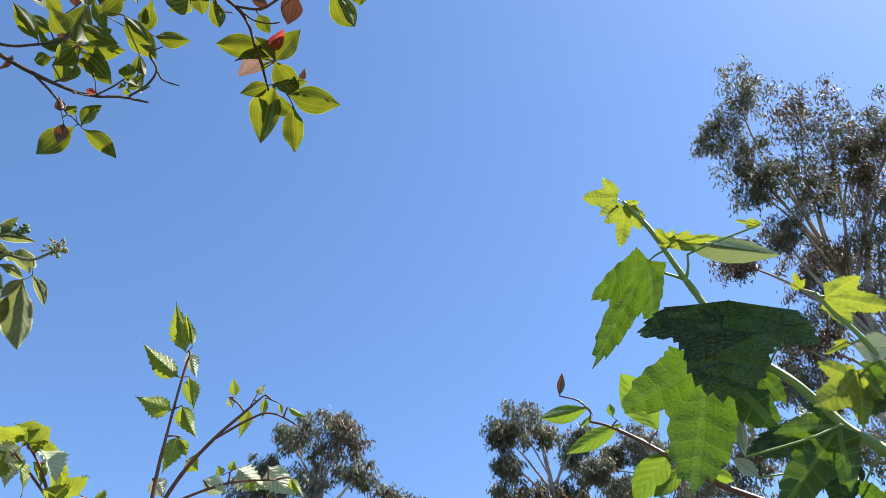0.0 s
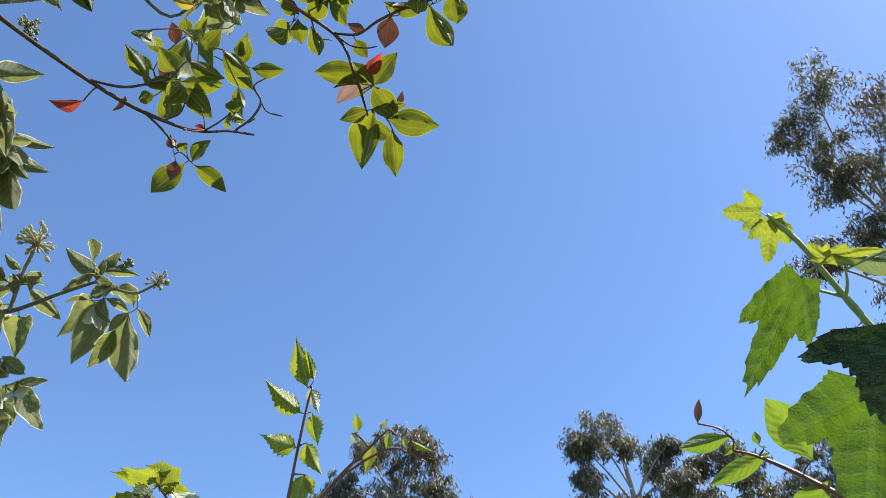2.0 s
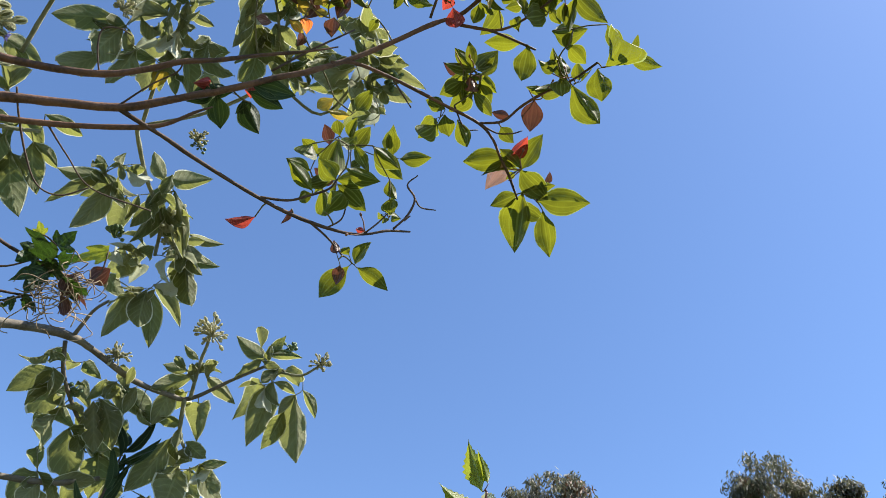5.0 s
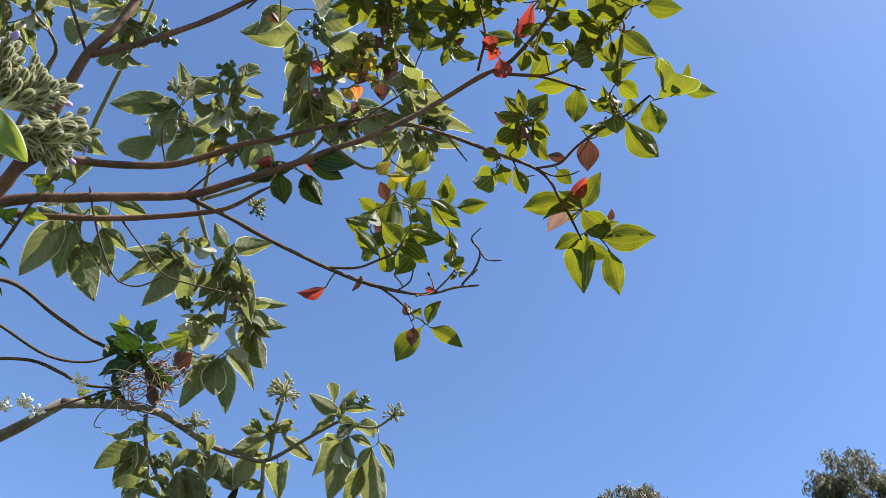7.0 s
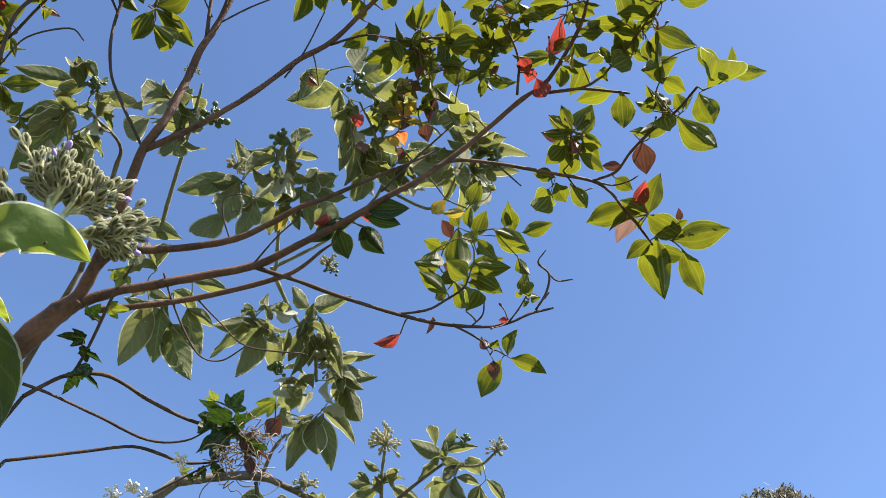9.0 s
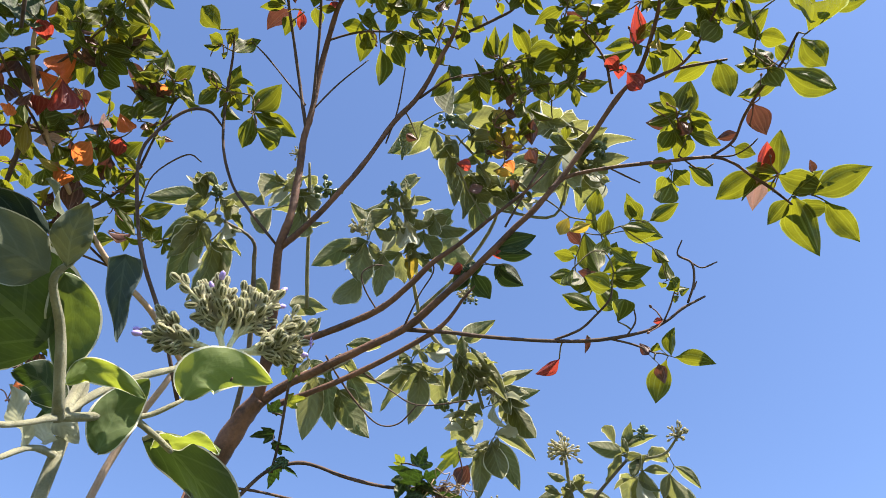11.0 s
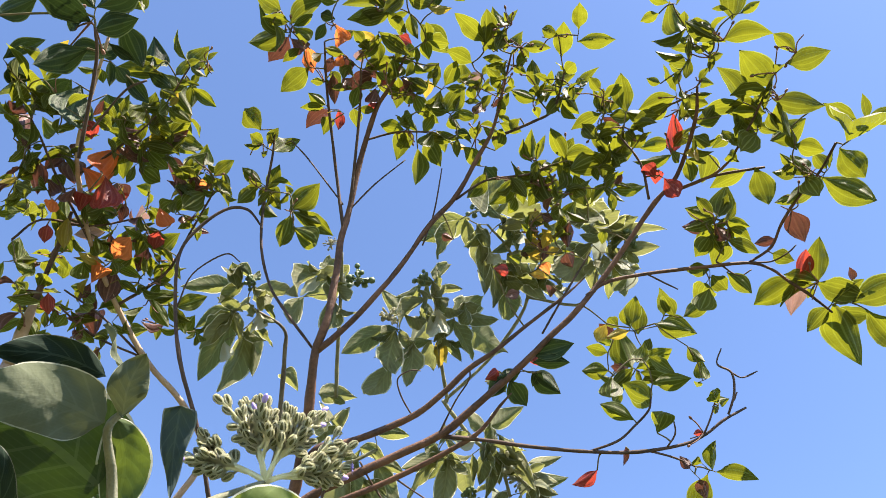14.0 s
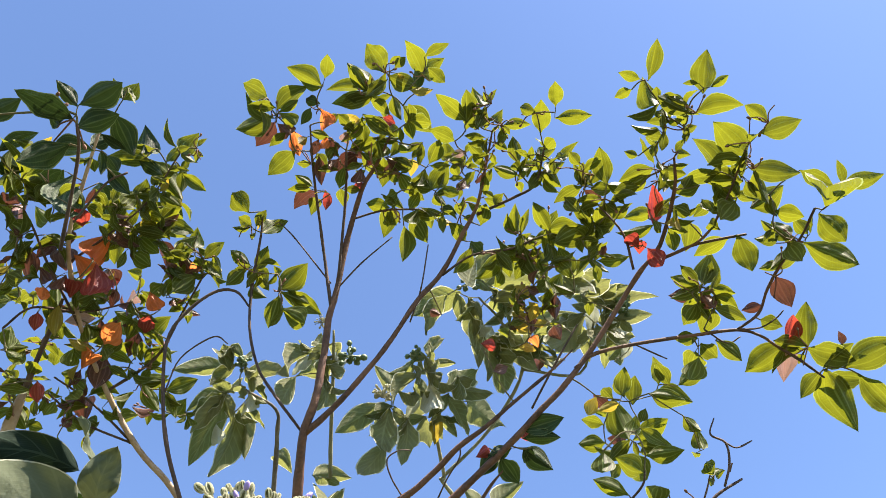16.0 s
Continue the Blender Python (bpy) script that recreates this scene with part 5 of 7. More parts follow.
leaves(side_shrub, "", [(-300, -2, 2871, -276, 6, 2907, 31, -19), (-340, 119, 2867, -315, 130, 2912, 36, 2), (-327, 136, 2875, -331, 154, 2876, 10, -44), (-367, 131, 2862, -348, 135, 2877, 14, 1), (-371, 133, 2860, -384, 184, 2861, 22, -24), (-368, 79, 2850, -412, 153, 2841, 41, -21), (-119, 31, 2367, -124, 43, 2370, 10, -32), (-396, -1, 2817, -414, 12, 2811, 17, -35), (-413, 114, 2834, -422, 159, 2839, 29, -50), (-468, 127, 2820, -425, 159, 2841, 27, -15), (-449, 107, 2813, -432, 140, 2799, 29, -22), (-463, 140, 2824, -469, 191, 2830, 24, -45)])
leaves(side_shrub, "", [(-466, 112, 2802, -475, 144, 2825, 29, -35), (-478, 104, 2794, -462, 163, 2796, 24, -25), (-488, 116, 2799, -514, 160, 2807, 36, -51), (-505, 118, 2797, -511, 141, 2811, 20, -64), (-481, 153, 2804, -492, 175, 2791, 15, -52), (-476, 210, 2818, -469, 200, 2864, 32, 35), (-484, 234, 2812, -452, 253, 2842, 27, -15), (-487, 217, 2810, -513, 169, 2801, 24, 51), (-510, 237, 2792, -522, 215, 2738, 41, 31), (-548, 238, 2768, -534, 259, 2756, 20, -63), (-500, 247, 2797, -497, 246, 2818, 15, 19), (-457, 68, 2805, -450, 78, 2856, 36, -29)])
leaves(side_shrub, "", [(-476, 68, 2795, -451, 75, 2820, 24, -6), (-468, 20, 2786, -463, 56, 2775, 29, -23), (-504, 65, 2776, -479, 76, 2789, 22, -8), (-511, 88, 2787, -561, 105, 2791, 37, -34), (-518, 118, 2786, -509, 159, 2764, 34, -51), (-547, 193, 2777, -553, 178, 2738, 29, 38), (-632, 146, 2746, -673, 170, 2749, 33, -36), (-608, 177, 2736, -643, 182, 2713, 30, -11), (-634, 215, 2729, -603, 227, 2771, 37, 1), (-567, 249, 2756, -589, 262, 2756, 17, -9), (-628, 242, 2718, -677, 228, 2708, 37, 2), (-655, 175, 2717, -712, 168, 2736, 43, 9)])
leaves(side_shrub, "", [(-632, 107, 2702, -628, 130, 2663, 32, -75), (-645, 54, 2687, -684, 82, 2696, 35, -32), (-709, 17, 2654, -696, -1, 2693, 33, 66), (-726, 7, 2664, -721, 41, 2685, 18, -57), (-690, 67, 2667, -731, 62, 2672, 30, 10), (-724, 66, 2627, -683, 69, 2625, 30, -4), (-733, 62, 2619, -771, 77, 2632, 30, -37), (-670, 110, 2674, -671, 119, 2630, 32, -91), (-662, 222, 2692, -655, 252, 2704, 20, -66), (-677, 205, 2682, -667, 219, 2659, 20, -82), (-744, 232, 2628, -750, 257, 2661, 30, -53), (-684, 237, 2671, -699, 285, 2637, 30, -63)])
leaves(side_shrub, "", [(-687, 279, 2676, -663, 324, 2708, 33, -45), (-716, 306, 2659, -723, 321, 2710, 38, -124), (-715, 335, 2666, -703, 348, 2634, 25, -95), (-767, 266, 2695, -788, 283, 2677, 18, -6), (-716, 131, 2659, -721, 109, 2657, 18, 41), (-761, 96, 2637, -740, 110, 2625, 20, -54), (-748, 94, 2610, -753, 67, 2610, 20, 38), (-762, 62, 2598, -776, 105, 2570, 33, -65), (-775, 83, 2588, -753, 65, 2569, 25, 71), (-786, 101, 2586, -783, 126, 2585, 20, -45), (-760, 203, 2613, -737, 182, 2596, 25, 43), (-723, 200, 2641, -737, 183, 2687, 35, 122)])
leaves(side_shrub, "", [(-464, -84, 2770, -507, -101, 2782, 34, 4), (-480, -65, 2766, -500, -46, 2788, 26, -46), (-528, -22, 2786, -547, -55, 2821, 37, 76), (-533, -45, 2734, -548, -78, 2763, 34, 36), (-540, -38, 2733, -534, -26, 2744, 12, -37), (-650, -30, 2744, -652, -51, 2773, 26, 65), (-581, 29, 2723, -559, 9, 2721, 22, 30), (-674, -11, 2736, -695, -42, 2754, 31, 34), (-665, -5, 2739, -650, 21, 2723, 26, -38), (-625, 58, 2699, -610, 110, 2732, 25, -49), (-614, 91, 2714, -619, 128, 2719, 17, -46), (-729, 137, 2632, -706, 158, 2603, 30, -87)])
leaves(side_shrub, "", [(-716, 136, 2647, -747, 160, 2661, 30, -68), (-731, 36, 2688, -740, 36, 2652, 28, -22), (-733, 82, 2720, -772, 86, 2715, 29, -13), (-580, -46, 2737, -566, -21, 2722, 25, -41), (-633, -15, 2786, -640, -20, 2756, 23, 17), (-504, -27, 2803, -485, -48, 2788, 25, 51), (-527, 201, 2793, -500, 210, 2795, 20, -36), (-559, 234, 2761, -585, 224, 2758, 20, 24), (-570, 152, 2799, -587, 126, 2816, 25, 29), (-663, 239, 2689, -683, 231, 2674, 17, 33), (-598, 116, 2727, -604, 91, 2745, 22, 35), (-639, 217, 2712, -672, 207, 2716, 25, 12)])
leaves(side_shrub, "", [(-760, 27, 2651, -792, 49, 2658, 28, -24), (-753, 59, 2608, -787, 45, 2617, 28, 29), (-746, 123, 2618, -750, 119, 2586, 25, 46), (-765, 150, 2602, -789, 173, 2614, 25, -73), (-659, 150, 2690, -645, 167, 2657, 27, -93), (-498, -55, 2793, -509, -86, 2820, 32, 58), (-456, -44, 2785, -480, -46, 2761, 24, -23), (-459, 49, 2797, -464, 20, 2805, 24, 14), (-474, 64, 2795, -445, 56, 2821, 27, 4), (-436, 88, 2819, -416, 88, 2860, 31, -3), (-405, 112, 2835, -409, 106, 2795, 29, 22), (-454, 142, 2863, -493, 107, 2869, 37, 43)])
leaves(side_shrub, "", [(-443, 157, 2870, -492, 143, 2871, 35, 24), (-458, 143, 2828, -462, 199, 2838, 32, -49), (-476, 145, 2808, -521, 122, 2833, 39, 17), (-509, 183, 2823, -499, 212, 2863, 35, -47), (-533, 213, 2786, -544, 232, 2854, 49, -94), (-555, 191, 2778, -570, 231, 2810, 37, -35), (-585, -44, 2728, -608, -18, 2746, 30, -52), (-616, -42, 2719, -594, -11, 2698, 33, -64), (-606, 7, 2729, -579, -7, 2700, 30, 62), (-674, -22, 2724, -696, -52, 2762, 38, 96), (-619, 13, 2699, -660, -2, 2713, 32, -8), (-592, 97, 2732, -583, 80, 2691, 32, 78)])
leaves(side_shrub, "", [(-462, -105, 2765, -505, -94, 2825, 53, -86), (-442, -71, 2778, -500, -89, 2810, 48, 10)])
leaves(side_shrub, "brown", [(-569, -27, 2747, -616, -2, 2721, 30, -25), (-537, 21, 2746, -596, 37, 2761, 44, -28), (-535, 2, 2744, -575, -13, 2741, 31, 13), (-523, -69, 2753, -538, -74, 2813, 44, 177), (-535, -97, 2781, -496, -81, 2766, 32, -2), (-576, 44, 2730, -569, 53, 2679, 37, -131), (-513, 16, 2763, -546, 26, 2767, 24, -28), (-489, 80, 2788, -503, 128, 2790, 36, -54), (-555, 97, 2763, -596, 122, 2777, 34, -14), (-572, 125, 2745, -594, 132, 2718, 20, 1), (-587, 156, 2744, -579, 155, 2710, 25, 156), (-564, 227, 2753, -568, 217, 2776, 17, 86)])
leaves(side_shrub, "brown", [(-635, 193, 2732, -673, 193, 2705, 32, 3), (-669, 161, 2684, -703, 171, 2635, 42, -20), (-738, 151, 2627, -755, 127, 2615, 20, 56), (-731, 165, 2635, -790, 179, 2638, 43, -36), (-758, 159, 2610, -762, 151, 2586, 20, 60), (-495, 238, 2802, -534, 201, 2784, 24, 34), (-590, 26, 2715, -594, 1, 2743, 27, 64), (-554, -45, 2737, -567, -70, 2760, 27, 39), (-861, 160, 2494, -864, 198, 2474, 32, -52), (-878, 205, 2498, -902, 179, 2477, 28, 43), (-879, 191, 2469, -889, 203, 2429, 32, -49), (-885, 217, 2489, -914, 221, 2459, 25, -20)])
leaves(side_shrub, "brown", [(-857, 139, 2499, -873, 175, 2489, 27, -46), (-893, 236, 2479, -918, 228, 2474, 20, 6), (-924, 216, 2396, -896, 246, 2372, 35, -84)])
leaves(side_shrub, "red", [(-447, 17, 2741, -489, 37, 2756, 34, -26), (-517, 81, 2719, -530, 102, 2651, 51, -33), (-580, 107, 2775, -574, 122, 2750, 20, -54), (-569, 196, 2712, -611, 201, 2713, 29, 11), (-601, 38, 2650, -626, 48, 2633, 22, -34), (-689, 86, 2595, -715, 104, 2576, 23, -49), (-547, 64, 2693, -588, 66, 2695, 29, -4)])
leaves(side_shrub, "orange", [(-512, 70, 2720, -511, 79, 2792, 51, -55), (-534, 74, 2704, -542, 44, 2749, 38, 54), (-544, 207, 2708, -550, 177, 2742, 32, 68), (-621, 151, 2659, -564, 162, 2664, 42, -9), (-633, 143, 2644, -681, 134, 2649, 35, 8), (-594, 24, 2701, -592, 32, 2665, 26, -106), (-467, 226, 2762, -482, 219, 2768, 13, 15), (-874, 234, 2380, -895, 214, 2416, 32, 93)])
leaves(side_shrub, "pale", [(-598, 160, 2776, -634, 152, 2791, 28, 20), (-621, 118, 2709, -642, 76, 2696, 25, 39)])
fill_out(side_shrub, 2.3, least=2, odd=(("brown", 0.1), ("yellow", 0.04)))
grow_twigs(side_shrub)
# woolly_tree
branch(woolly_tree, "limb", [(-1088, 1025, 2461, 10.8), (-1059, 1124, 2514, 10), (-1037, 1199, 2542, 9), (-1026, 1272, 2547, 7.4), (-1004, 1372, 2542, 7), (-960, 1446, 2544, 6.5), (-923, 1483, 2551, 5.3), (-837, 1502, 2599, 4.1), (-758, 1514, 2634, 3.5)])
branch(woolly_tree, "limb", [(-1037, 1199, 2542, 4.5), (-990, 1181, 2589, 3.9), (-959, 1184, 2618, 2.8)])
branch(woolly_tree, "limb", [(-1048, 1195, 2530, 5.1), (-1081, 1254, 2489, 4.6), (-1098, 1343, 2446, 4.7), (-1097, 1393, 2425, 2.9)])
branch(woolly_tree, "limb", [(-1220, 1284, 2283, 7), (-1164, 1407, 2319, 7.1), (-1100, 1479, 2360, 5.9)])
branch(woolly_tree, "twig", [(-933, 1476, 2547, 5.9), (-956, 1521, 2489, 5.2), (-953, 1551, 2460, 3.7)])
branch(woolly_tree, "twig", [(-923, 1483, 2551, 5.1), (-889, 1440, 2608, 4.4), (-854, 1406, 2652, 3.6)])
branch(woolly_tree, "twig", [(-758, 1514, 2634, 3.6), (-683, 1557, 2623, 3.6), (-631, 1558, 2639, 2.8)])
branch(woolly_tree, "twig", [(-837, 707, 2596, 4.8), (-821, 744, 2621, 4.2), (-803, 775, 2646, 3.6)])
branch(woolly_tree, "limb", [(-835, 574, 2571, 5.4), (-771, 541, 2635, 4.9), (-705, 505, 2697, 4.4), (-672, 481, 2724, 3.1), (-661, 411, 2728, 2.6)])
branch(woolly_tree, "twig", [(-514, 726, 2856, 2.9), (-621, 810, 2794, 4.2), (-696, 878, 2756, 4.3), (-705, 878, 2750, 5), (-755, 977, 2740, 4.5), (-798, 1092, 2733, 4.7), (-850, 1157, 2703, 4.1)])
branch(woolly_tree, "twig", [(-696, 878, 2756, 3.7), (-590, 932, 2835, 3.7), (-464, 936, 2904, 3.7), (-403, 846, 2934, 3), (-377, 768, 2946, 2.3)])
branch(woolly_tree, "twig", [(-464, 936, 2904, 3.7), (-417, 1059, 2918, 3.2), (-310, 1023, 2960, 2.5)])
branch(woolly_tree, "twig", [(-740, 640, 2675, 4), (-678, 603, 2729, 3.9), (-576, 547, 2798, 3.3), (-523, 516, 2829, 2.2)])
branch(woolly_tree, "limb", [(-1900, 900, -30, 30), (-1900, 900, 1231, 22.3), (-1534, 956, 2182, 15.6), (-1088, 1025, 2461, 10.8)])
branch(woolly_tree, "limb", [(-1850, 950, -30, 16), (-1850, 950, 1142, 12.4), (-1566, 1100, 2004, 9.2), (-1220, 1284, 2283, 7)])
branch(woolly_tree, "limb", [(-1750, 800, -30, 16), (-1750, 800, 1284, 11.8), (-1339, 697, 2288, 8), (-835, 574, 2571, 5.4)])
leaves(woolly_tree, "", [(-645, 365, 2748, -693, 277, 2734, 36, 31), (-637, 372, 2754, -587, 342, 2719, 36, 37), (-631, 385, 2760, -628, 397, 2795, 19, -82), (-639, 397, 2750, -603, 461, 2754, 30, -19), (-635, 400, 2753, -610, 425, 2701, 33, -95), (-679, 379, 2721, -728, 326, 2696, 33, 33), (-677, 384, 2722, -734, 351, 2649, 30, 44), (-678, 391, 2719, -763, 375, 2603, 52, 6), (-691, 417, 2706, -765, 424, 2597, 55, 18), (-678, 421, 2713, -747, 470, 2653, 41, -19), (-650, 427, 2738, -631, 449, 2700, 25, -52), (-661, 398, 2734, -704, 384, 2761, 28, 55)])
leaves(woolly_tree, "", [(-565, 499, 2801, -556, 447, 2710, 55, 56), (-577, 521, 2801, -686, 525, 2847, 61, 38), (-621, 491, 2774, -616, 473, 2686, 48, 88), (-597, 539, 2789, -591, 559, 2694, 50, -94), (-564, 502, 2801, -570, 510, 2859, 30, -139), (-548, 523, 2816, -590, 562, 2832, 31, -5), (-732, 518, 2672, -769, 575, 2692, 36, -36), (-745, 604, 2672, -741, 682, 2707, 43, -60), (-742, 628, 2674, -735, 659, 2661, 17, -29), (-509, 721, 2861, -497, 756, 2939, 44, -49), (-521, 731, 2852, -481, 775, 2849, 20, -39), (-532, 735, 2847, -501, 753, 2796, 32, -86)])
leaves(woolly_tree, "", [(-542, 784, 2833, -533, 860, 2912, 56, -62), (-537, 787, 2835, -484, 869, 2811, 29, -59), (-534, 702, 2856, -601, 684, 2865, 35, 54), (-593, 697, 2830, -615, 653, 2888, 38, 53), (-546, 724, 2846, -591, 681, 2784, 44, 23), (-575, 749, 2826, -662, 766, 2826, 44, 39), (-626, 683, 2808, -696, 618, 2750, 50, 44), (-617, 699, 2793, -634, 683, 2682, 58, 79), (-640, 709, 2727, -667, 675, 2637, 51, 54), (-617, 708, 2805, -646, 748, 2786, 26, -24), (-622, 743, 2787, -636, 751, 2685, 53, 7), (-612, 779, 2807, -674, 824, 2798, 39, 12)])
leaves(woolly_tree, "", [(-615, 795, 2801, -643, 841, 2798, 27, -8), (-557, 800, 2830, -549, 848, 2743, 50, -26), (-559, 852, 2844, -615, 968, 2869, 66, -28), (-425, 809, 2926, -482, 862, 2841, 45, 11), (-458, 861, 2909, -464, 893, 2807, 54, -35), (-423, 870, 2926, -444, 958, 2881, 45, -20), (-401, 779, 2938, -462, 810, 2870, 35, 9), (-429, 947, 2926, -460, 1014, 2951, 40, -15), (-802, 658, 2629, -830, 643, 2701, 41, 116), (-789, 682, 2633, -701, 628, 2593, 58, 17), (-786, 756, 2668, -740, 814, 2668, 30, -57), (-811, 739, 2641, -817, 810, 2638, 36, -34)])
leaves(woolly_tree, "", [(-834, 716, 2603, -922, 743, 2505, 59, 8), (-834, 741, 2606, -891, 792, 2530, 57, -14), (-835, 769, 2590, -871, 855, 2515, 60, -27), (-813, 781, 2623, -843, 852, 2564, 45, -31), (-828, 690, 2624, -812, 736, 2608, 24, -48), (-803, 928, 2707, -858, 873, 2659, 41, 52), (-807, 930, 2700, -905, 904, 2633, 35, 21), (-802, 949, 2692, -875, 958, 2681, 38, 14), (-799, 948, 2697, -855, 967, 2585, 54, 13), (-796, 923, 2716, -793, 885, 2697, 22, 48), (-801, 994, 2702, -885, 1065, 2681, 58, -18), (-790, 1010, 2724, -813, 1028, 2670, 23, 5)])
leaves(woolly_tree, "", [(-778, 1033, 2734, -829, 1054, 2682, 39, 32), (-760, 1038, 2748, -834, 1088, 2660, 43, 12), (-778, 1065, 2740, -834, 1111, 2714, 40, 12), (-739, 1047, 2762, -758, 1167, 2677, 43, -38), (-740, 1016, 2757, -729, 948, 2768, 36, 34), (-729, 1017, 2767, -687, 1086, 2809, 45, -44), (-778, 927, 2729, -788, 926, 2771, 22, 142), (-790, 1097, 2737, -818, 1176, 2746, 43, -40), (-786, 1195, 2733, -783, 1279, 2748, 45, -60), (-817, 1214, 2728, -808, 1281, 2640, 59, -62), (-860, 1228, 2711, -854, 1275, 2716, 25, -70), (-313, 1004, 2974, -366, 948, 2859, 72, 42)])
leaves(woolly_tree, "", [(-265, 917, 3010, -236, 933, 2898, 61, -76), (-265, 1009, 2995, -220, 1038, 3007, 25, -44), (-269, 1011, 2991, -275, 1069, 3008, 31, -15), (-287, 1061, 2966, -229, 1123, 2966, 35, -32), (-305, 1066, 2958, -336, 1159, 2990, 54, -32), (-357, 1020, 2951, -417, 1082, 2978, 47, 23), (-374, 924, 2954, -425, 991, 2982, 46, 4), (-252, 609, 2697, -303, 588, 2638, 40, 17), (-353, 782, 2959, -358, 767, 3015, 29, 63), (-339, 825, 2975, -375, 877, 3003, 36, -13), (-367, 791, 2952, -395, 856, 2959, 35, -22), (-811, 1185, 2720, -833, 1295, 2676, 60, -41)])
leaves(woolly_tree, "", [(-887, 1217, 2679, -864, 1325, 2637, 41, -35), (-893, 1225, 2667, -930, 1314, 2576, 51, -18), (-901, 1216, 2665, -880, 1223, 2552, 61, -129), (-920, 1192, 2651, -964, 1221, 2539, 58, 9), (-882, 1128, 2682, -999, 1173, 2698, 67, 16), (-867, 1121, 2687, -926, 1191, 2713, 50, -21), (-834, 1174, 2707, -825, 1222, 2749, 33, -56), (-800, 1167, 2745, -763, 1231, 2711, 30, -52), (-783, 1165, 2761, -738, 1232, 2768, 27, -54), (-797, 1112, 2729, -801, 1155, 2742, 23, -63), (-941, 1141, 2652, -974, 1218, 2662, 44, -50), (-748, 1508, 2650, -811, 1442, 2678, 42, 55)])
leaves(woolly_tree, "", [(-746, 1499, 2660, -683, 1554, 2680, 28, -53), (-758, 1501, 2647, -831, 1498, 2602, 35, 18), (-772, 1532, 2606, -872, 1610, 2569, 70, 20), (-746, 1548, 2612, -820, 1628, 2489, 70, -8), (-734, 1605, 2560, -794, 1643, 2482, 49, 13), (-701, 1588, 2590, -695, 1668, 2451, 66, -56), (-680, 1586, 2601, -652, 1635, 2549, 28, -48), (-714, 1537, 2631, -730, 1645, 2664, 59, -36), (-880, 1466, 2596, -839, 1551, 2576, 36, -67), (-904, 1449, 2589, -972, 1401, 2527, 43, 53), (-911, 1433, 2595, -960, 1397, 2592, 28, 45), (-887, 1429, 2620, -914, 1392, 2639, 21, 60)])
leaves(woolly_tree, "", [(-949, 1442, 2561, -985, 1457, 2470, 54, 30), (-929, 1468, 2560, -1021, 1529, 2581, 61, 26), (-909, 1502, 2547, -970, 1603, 2524, 64, -25), (-951, 1513, 2500, -987, 1460, 2495, 32, 50), (-973, 1518, 2470, -1031, 1517, 2329, 68, 34), (-948, 1544, 2474, -897, 1573, 2431, 40, -63), (-933, 1596, 2443, -916, 1698, 2365, 61, -59), (-976, 1545, 2450, -1065, 1605, 2426, 61, 32), (-976, 1580, 2426, -950, 1544, 2290, 83, -170), (-955, 1591, 2429, -1020, 1707, 2408, 72, -19), (-1006, 1424, 2497, -1000, 1467, 2472, 25, -57), (-1029, 1349, 2525, -1032, 1413, 2480, 35, -45)])
leaves(woolly_tree, "", [(-1058, 1373, 2472, -1128, 1486, 2410, 82, -29), (-1044, 1394, 2469, -1099, 1490, 2452, 60, -21), (-1015, 1371, 2523, -1000, 1465, 2475, 46, -33), (-1075, 1448, 2414, -1057, 1480, 2417, 22, -79), (-1094, 1440, 2406, -1151, 1530, 2341, 72, -34), (-1040, 1556, 2352, -1103, 1657, 2337, 65, -45), (-1070, 1513, 2360, -1142, 1550, 2322, 54, 7), (-962, 1622, 2376, -1032, 1708, 2339, 65, -19), (-883, 1454, 2605, -843, 1443, 2621, 25, -18), (-1090, 1231, 2490, -1169, 1208, 2429, 56, 32), (-1090, 1233, 2487, -1127, 1231, 2452, 25, 46), (-1100, 1250, 2466, -1199, 1330, 2447, 71, 2)])
leaves(woolly_tree, "", [(-1105, 1274, 2465, -1153, 1329, 2463, 39, -16), (-1078, 1298, 2480, -1111, 1377, 2495, 46, -42), (-1118, 1311, 2425, -1086, 1280, 2322, 64, 147), (-1118, 1355, 2419, -1176, 1456, 2351, 76, -7), (-1104, 1372, 2427, -1082, 1385, 2368, 36, -119), (-1066, 1345, 2476, -1061, 1404, 2376, 61, -52), (-1054, 1356, 2484, -1017, 1417, 2391, 65, -68), (-1058, 1350, 2486, -1025, 1391, 2468, 29, -77), (-1045, 1333, 2519, -1040, 1398, 2504, 36, -30), (-1048, 1264, 2525, -1050, 1323, 2524, 32, -63), (-1075, 1195, 2513, -1031, 1192, 2464, 35, -102), (-1060, 1247, 2515, -1116, 1280, 2527, 35, 1)])
leaves(woolly_tree, "", [(-1167, 1340, 2371, -1200, 1395, 2357, 36, -50), (-1171, 1373, 2328, -1253, 1388, 2278, 62, 18), (-1173, 1391, 2317, -1158, 1356, 2243, 51, 146), (-1133, 1442, 2340, -1247, 1508, 2333, 73, 20), (-1160, 1408, 2325, -1085, 1466, 2336, 36, -45), (-1014, 1384, 2517, -997, 1455, 2483, 32, -71), (-1178, 1395, 2293, -1203, 1470, 2301, 44, -74), (-1107, 1308, 2444, -1152, 1382, 2439, 46, -50), (-1086, 1353, 2454, -1146, 1405, 2453, 43, -15), (-388, 730, 2953, -490, 677, 2934, 59, 14), (-387, 754, 2950, -442, 799, 2889, 41, -23), (-350, 735, 2969, -274, 770, 3022, 50, -35)])
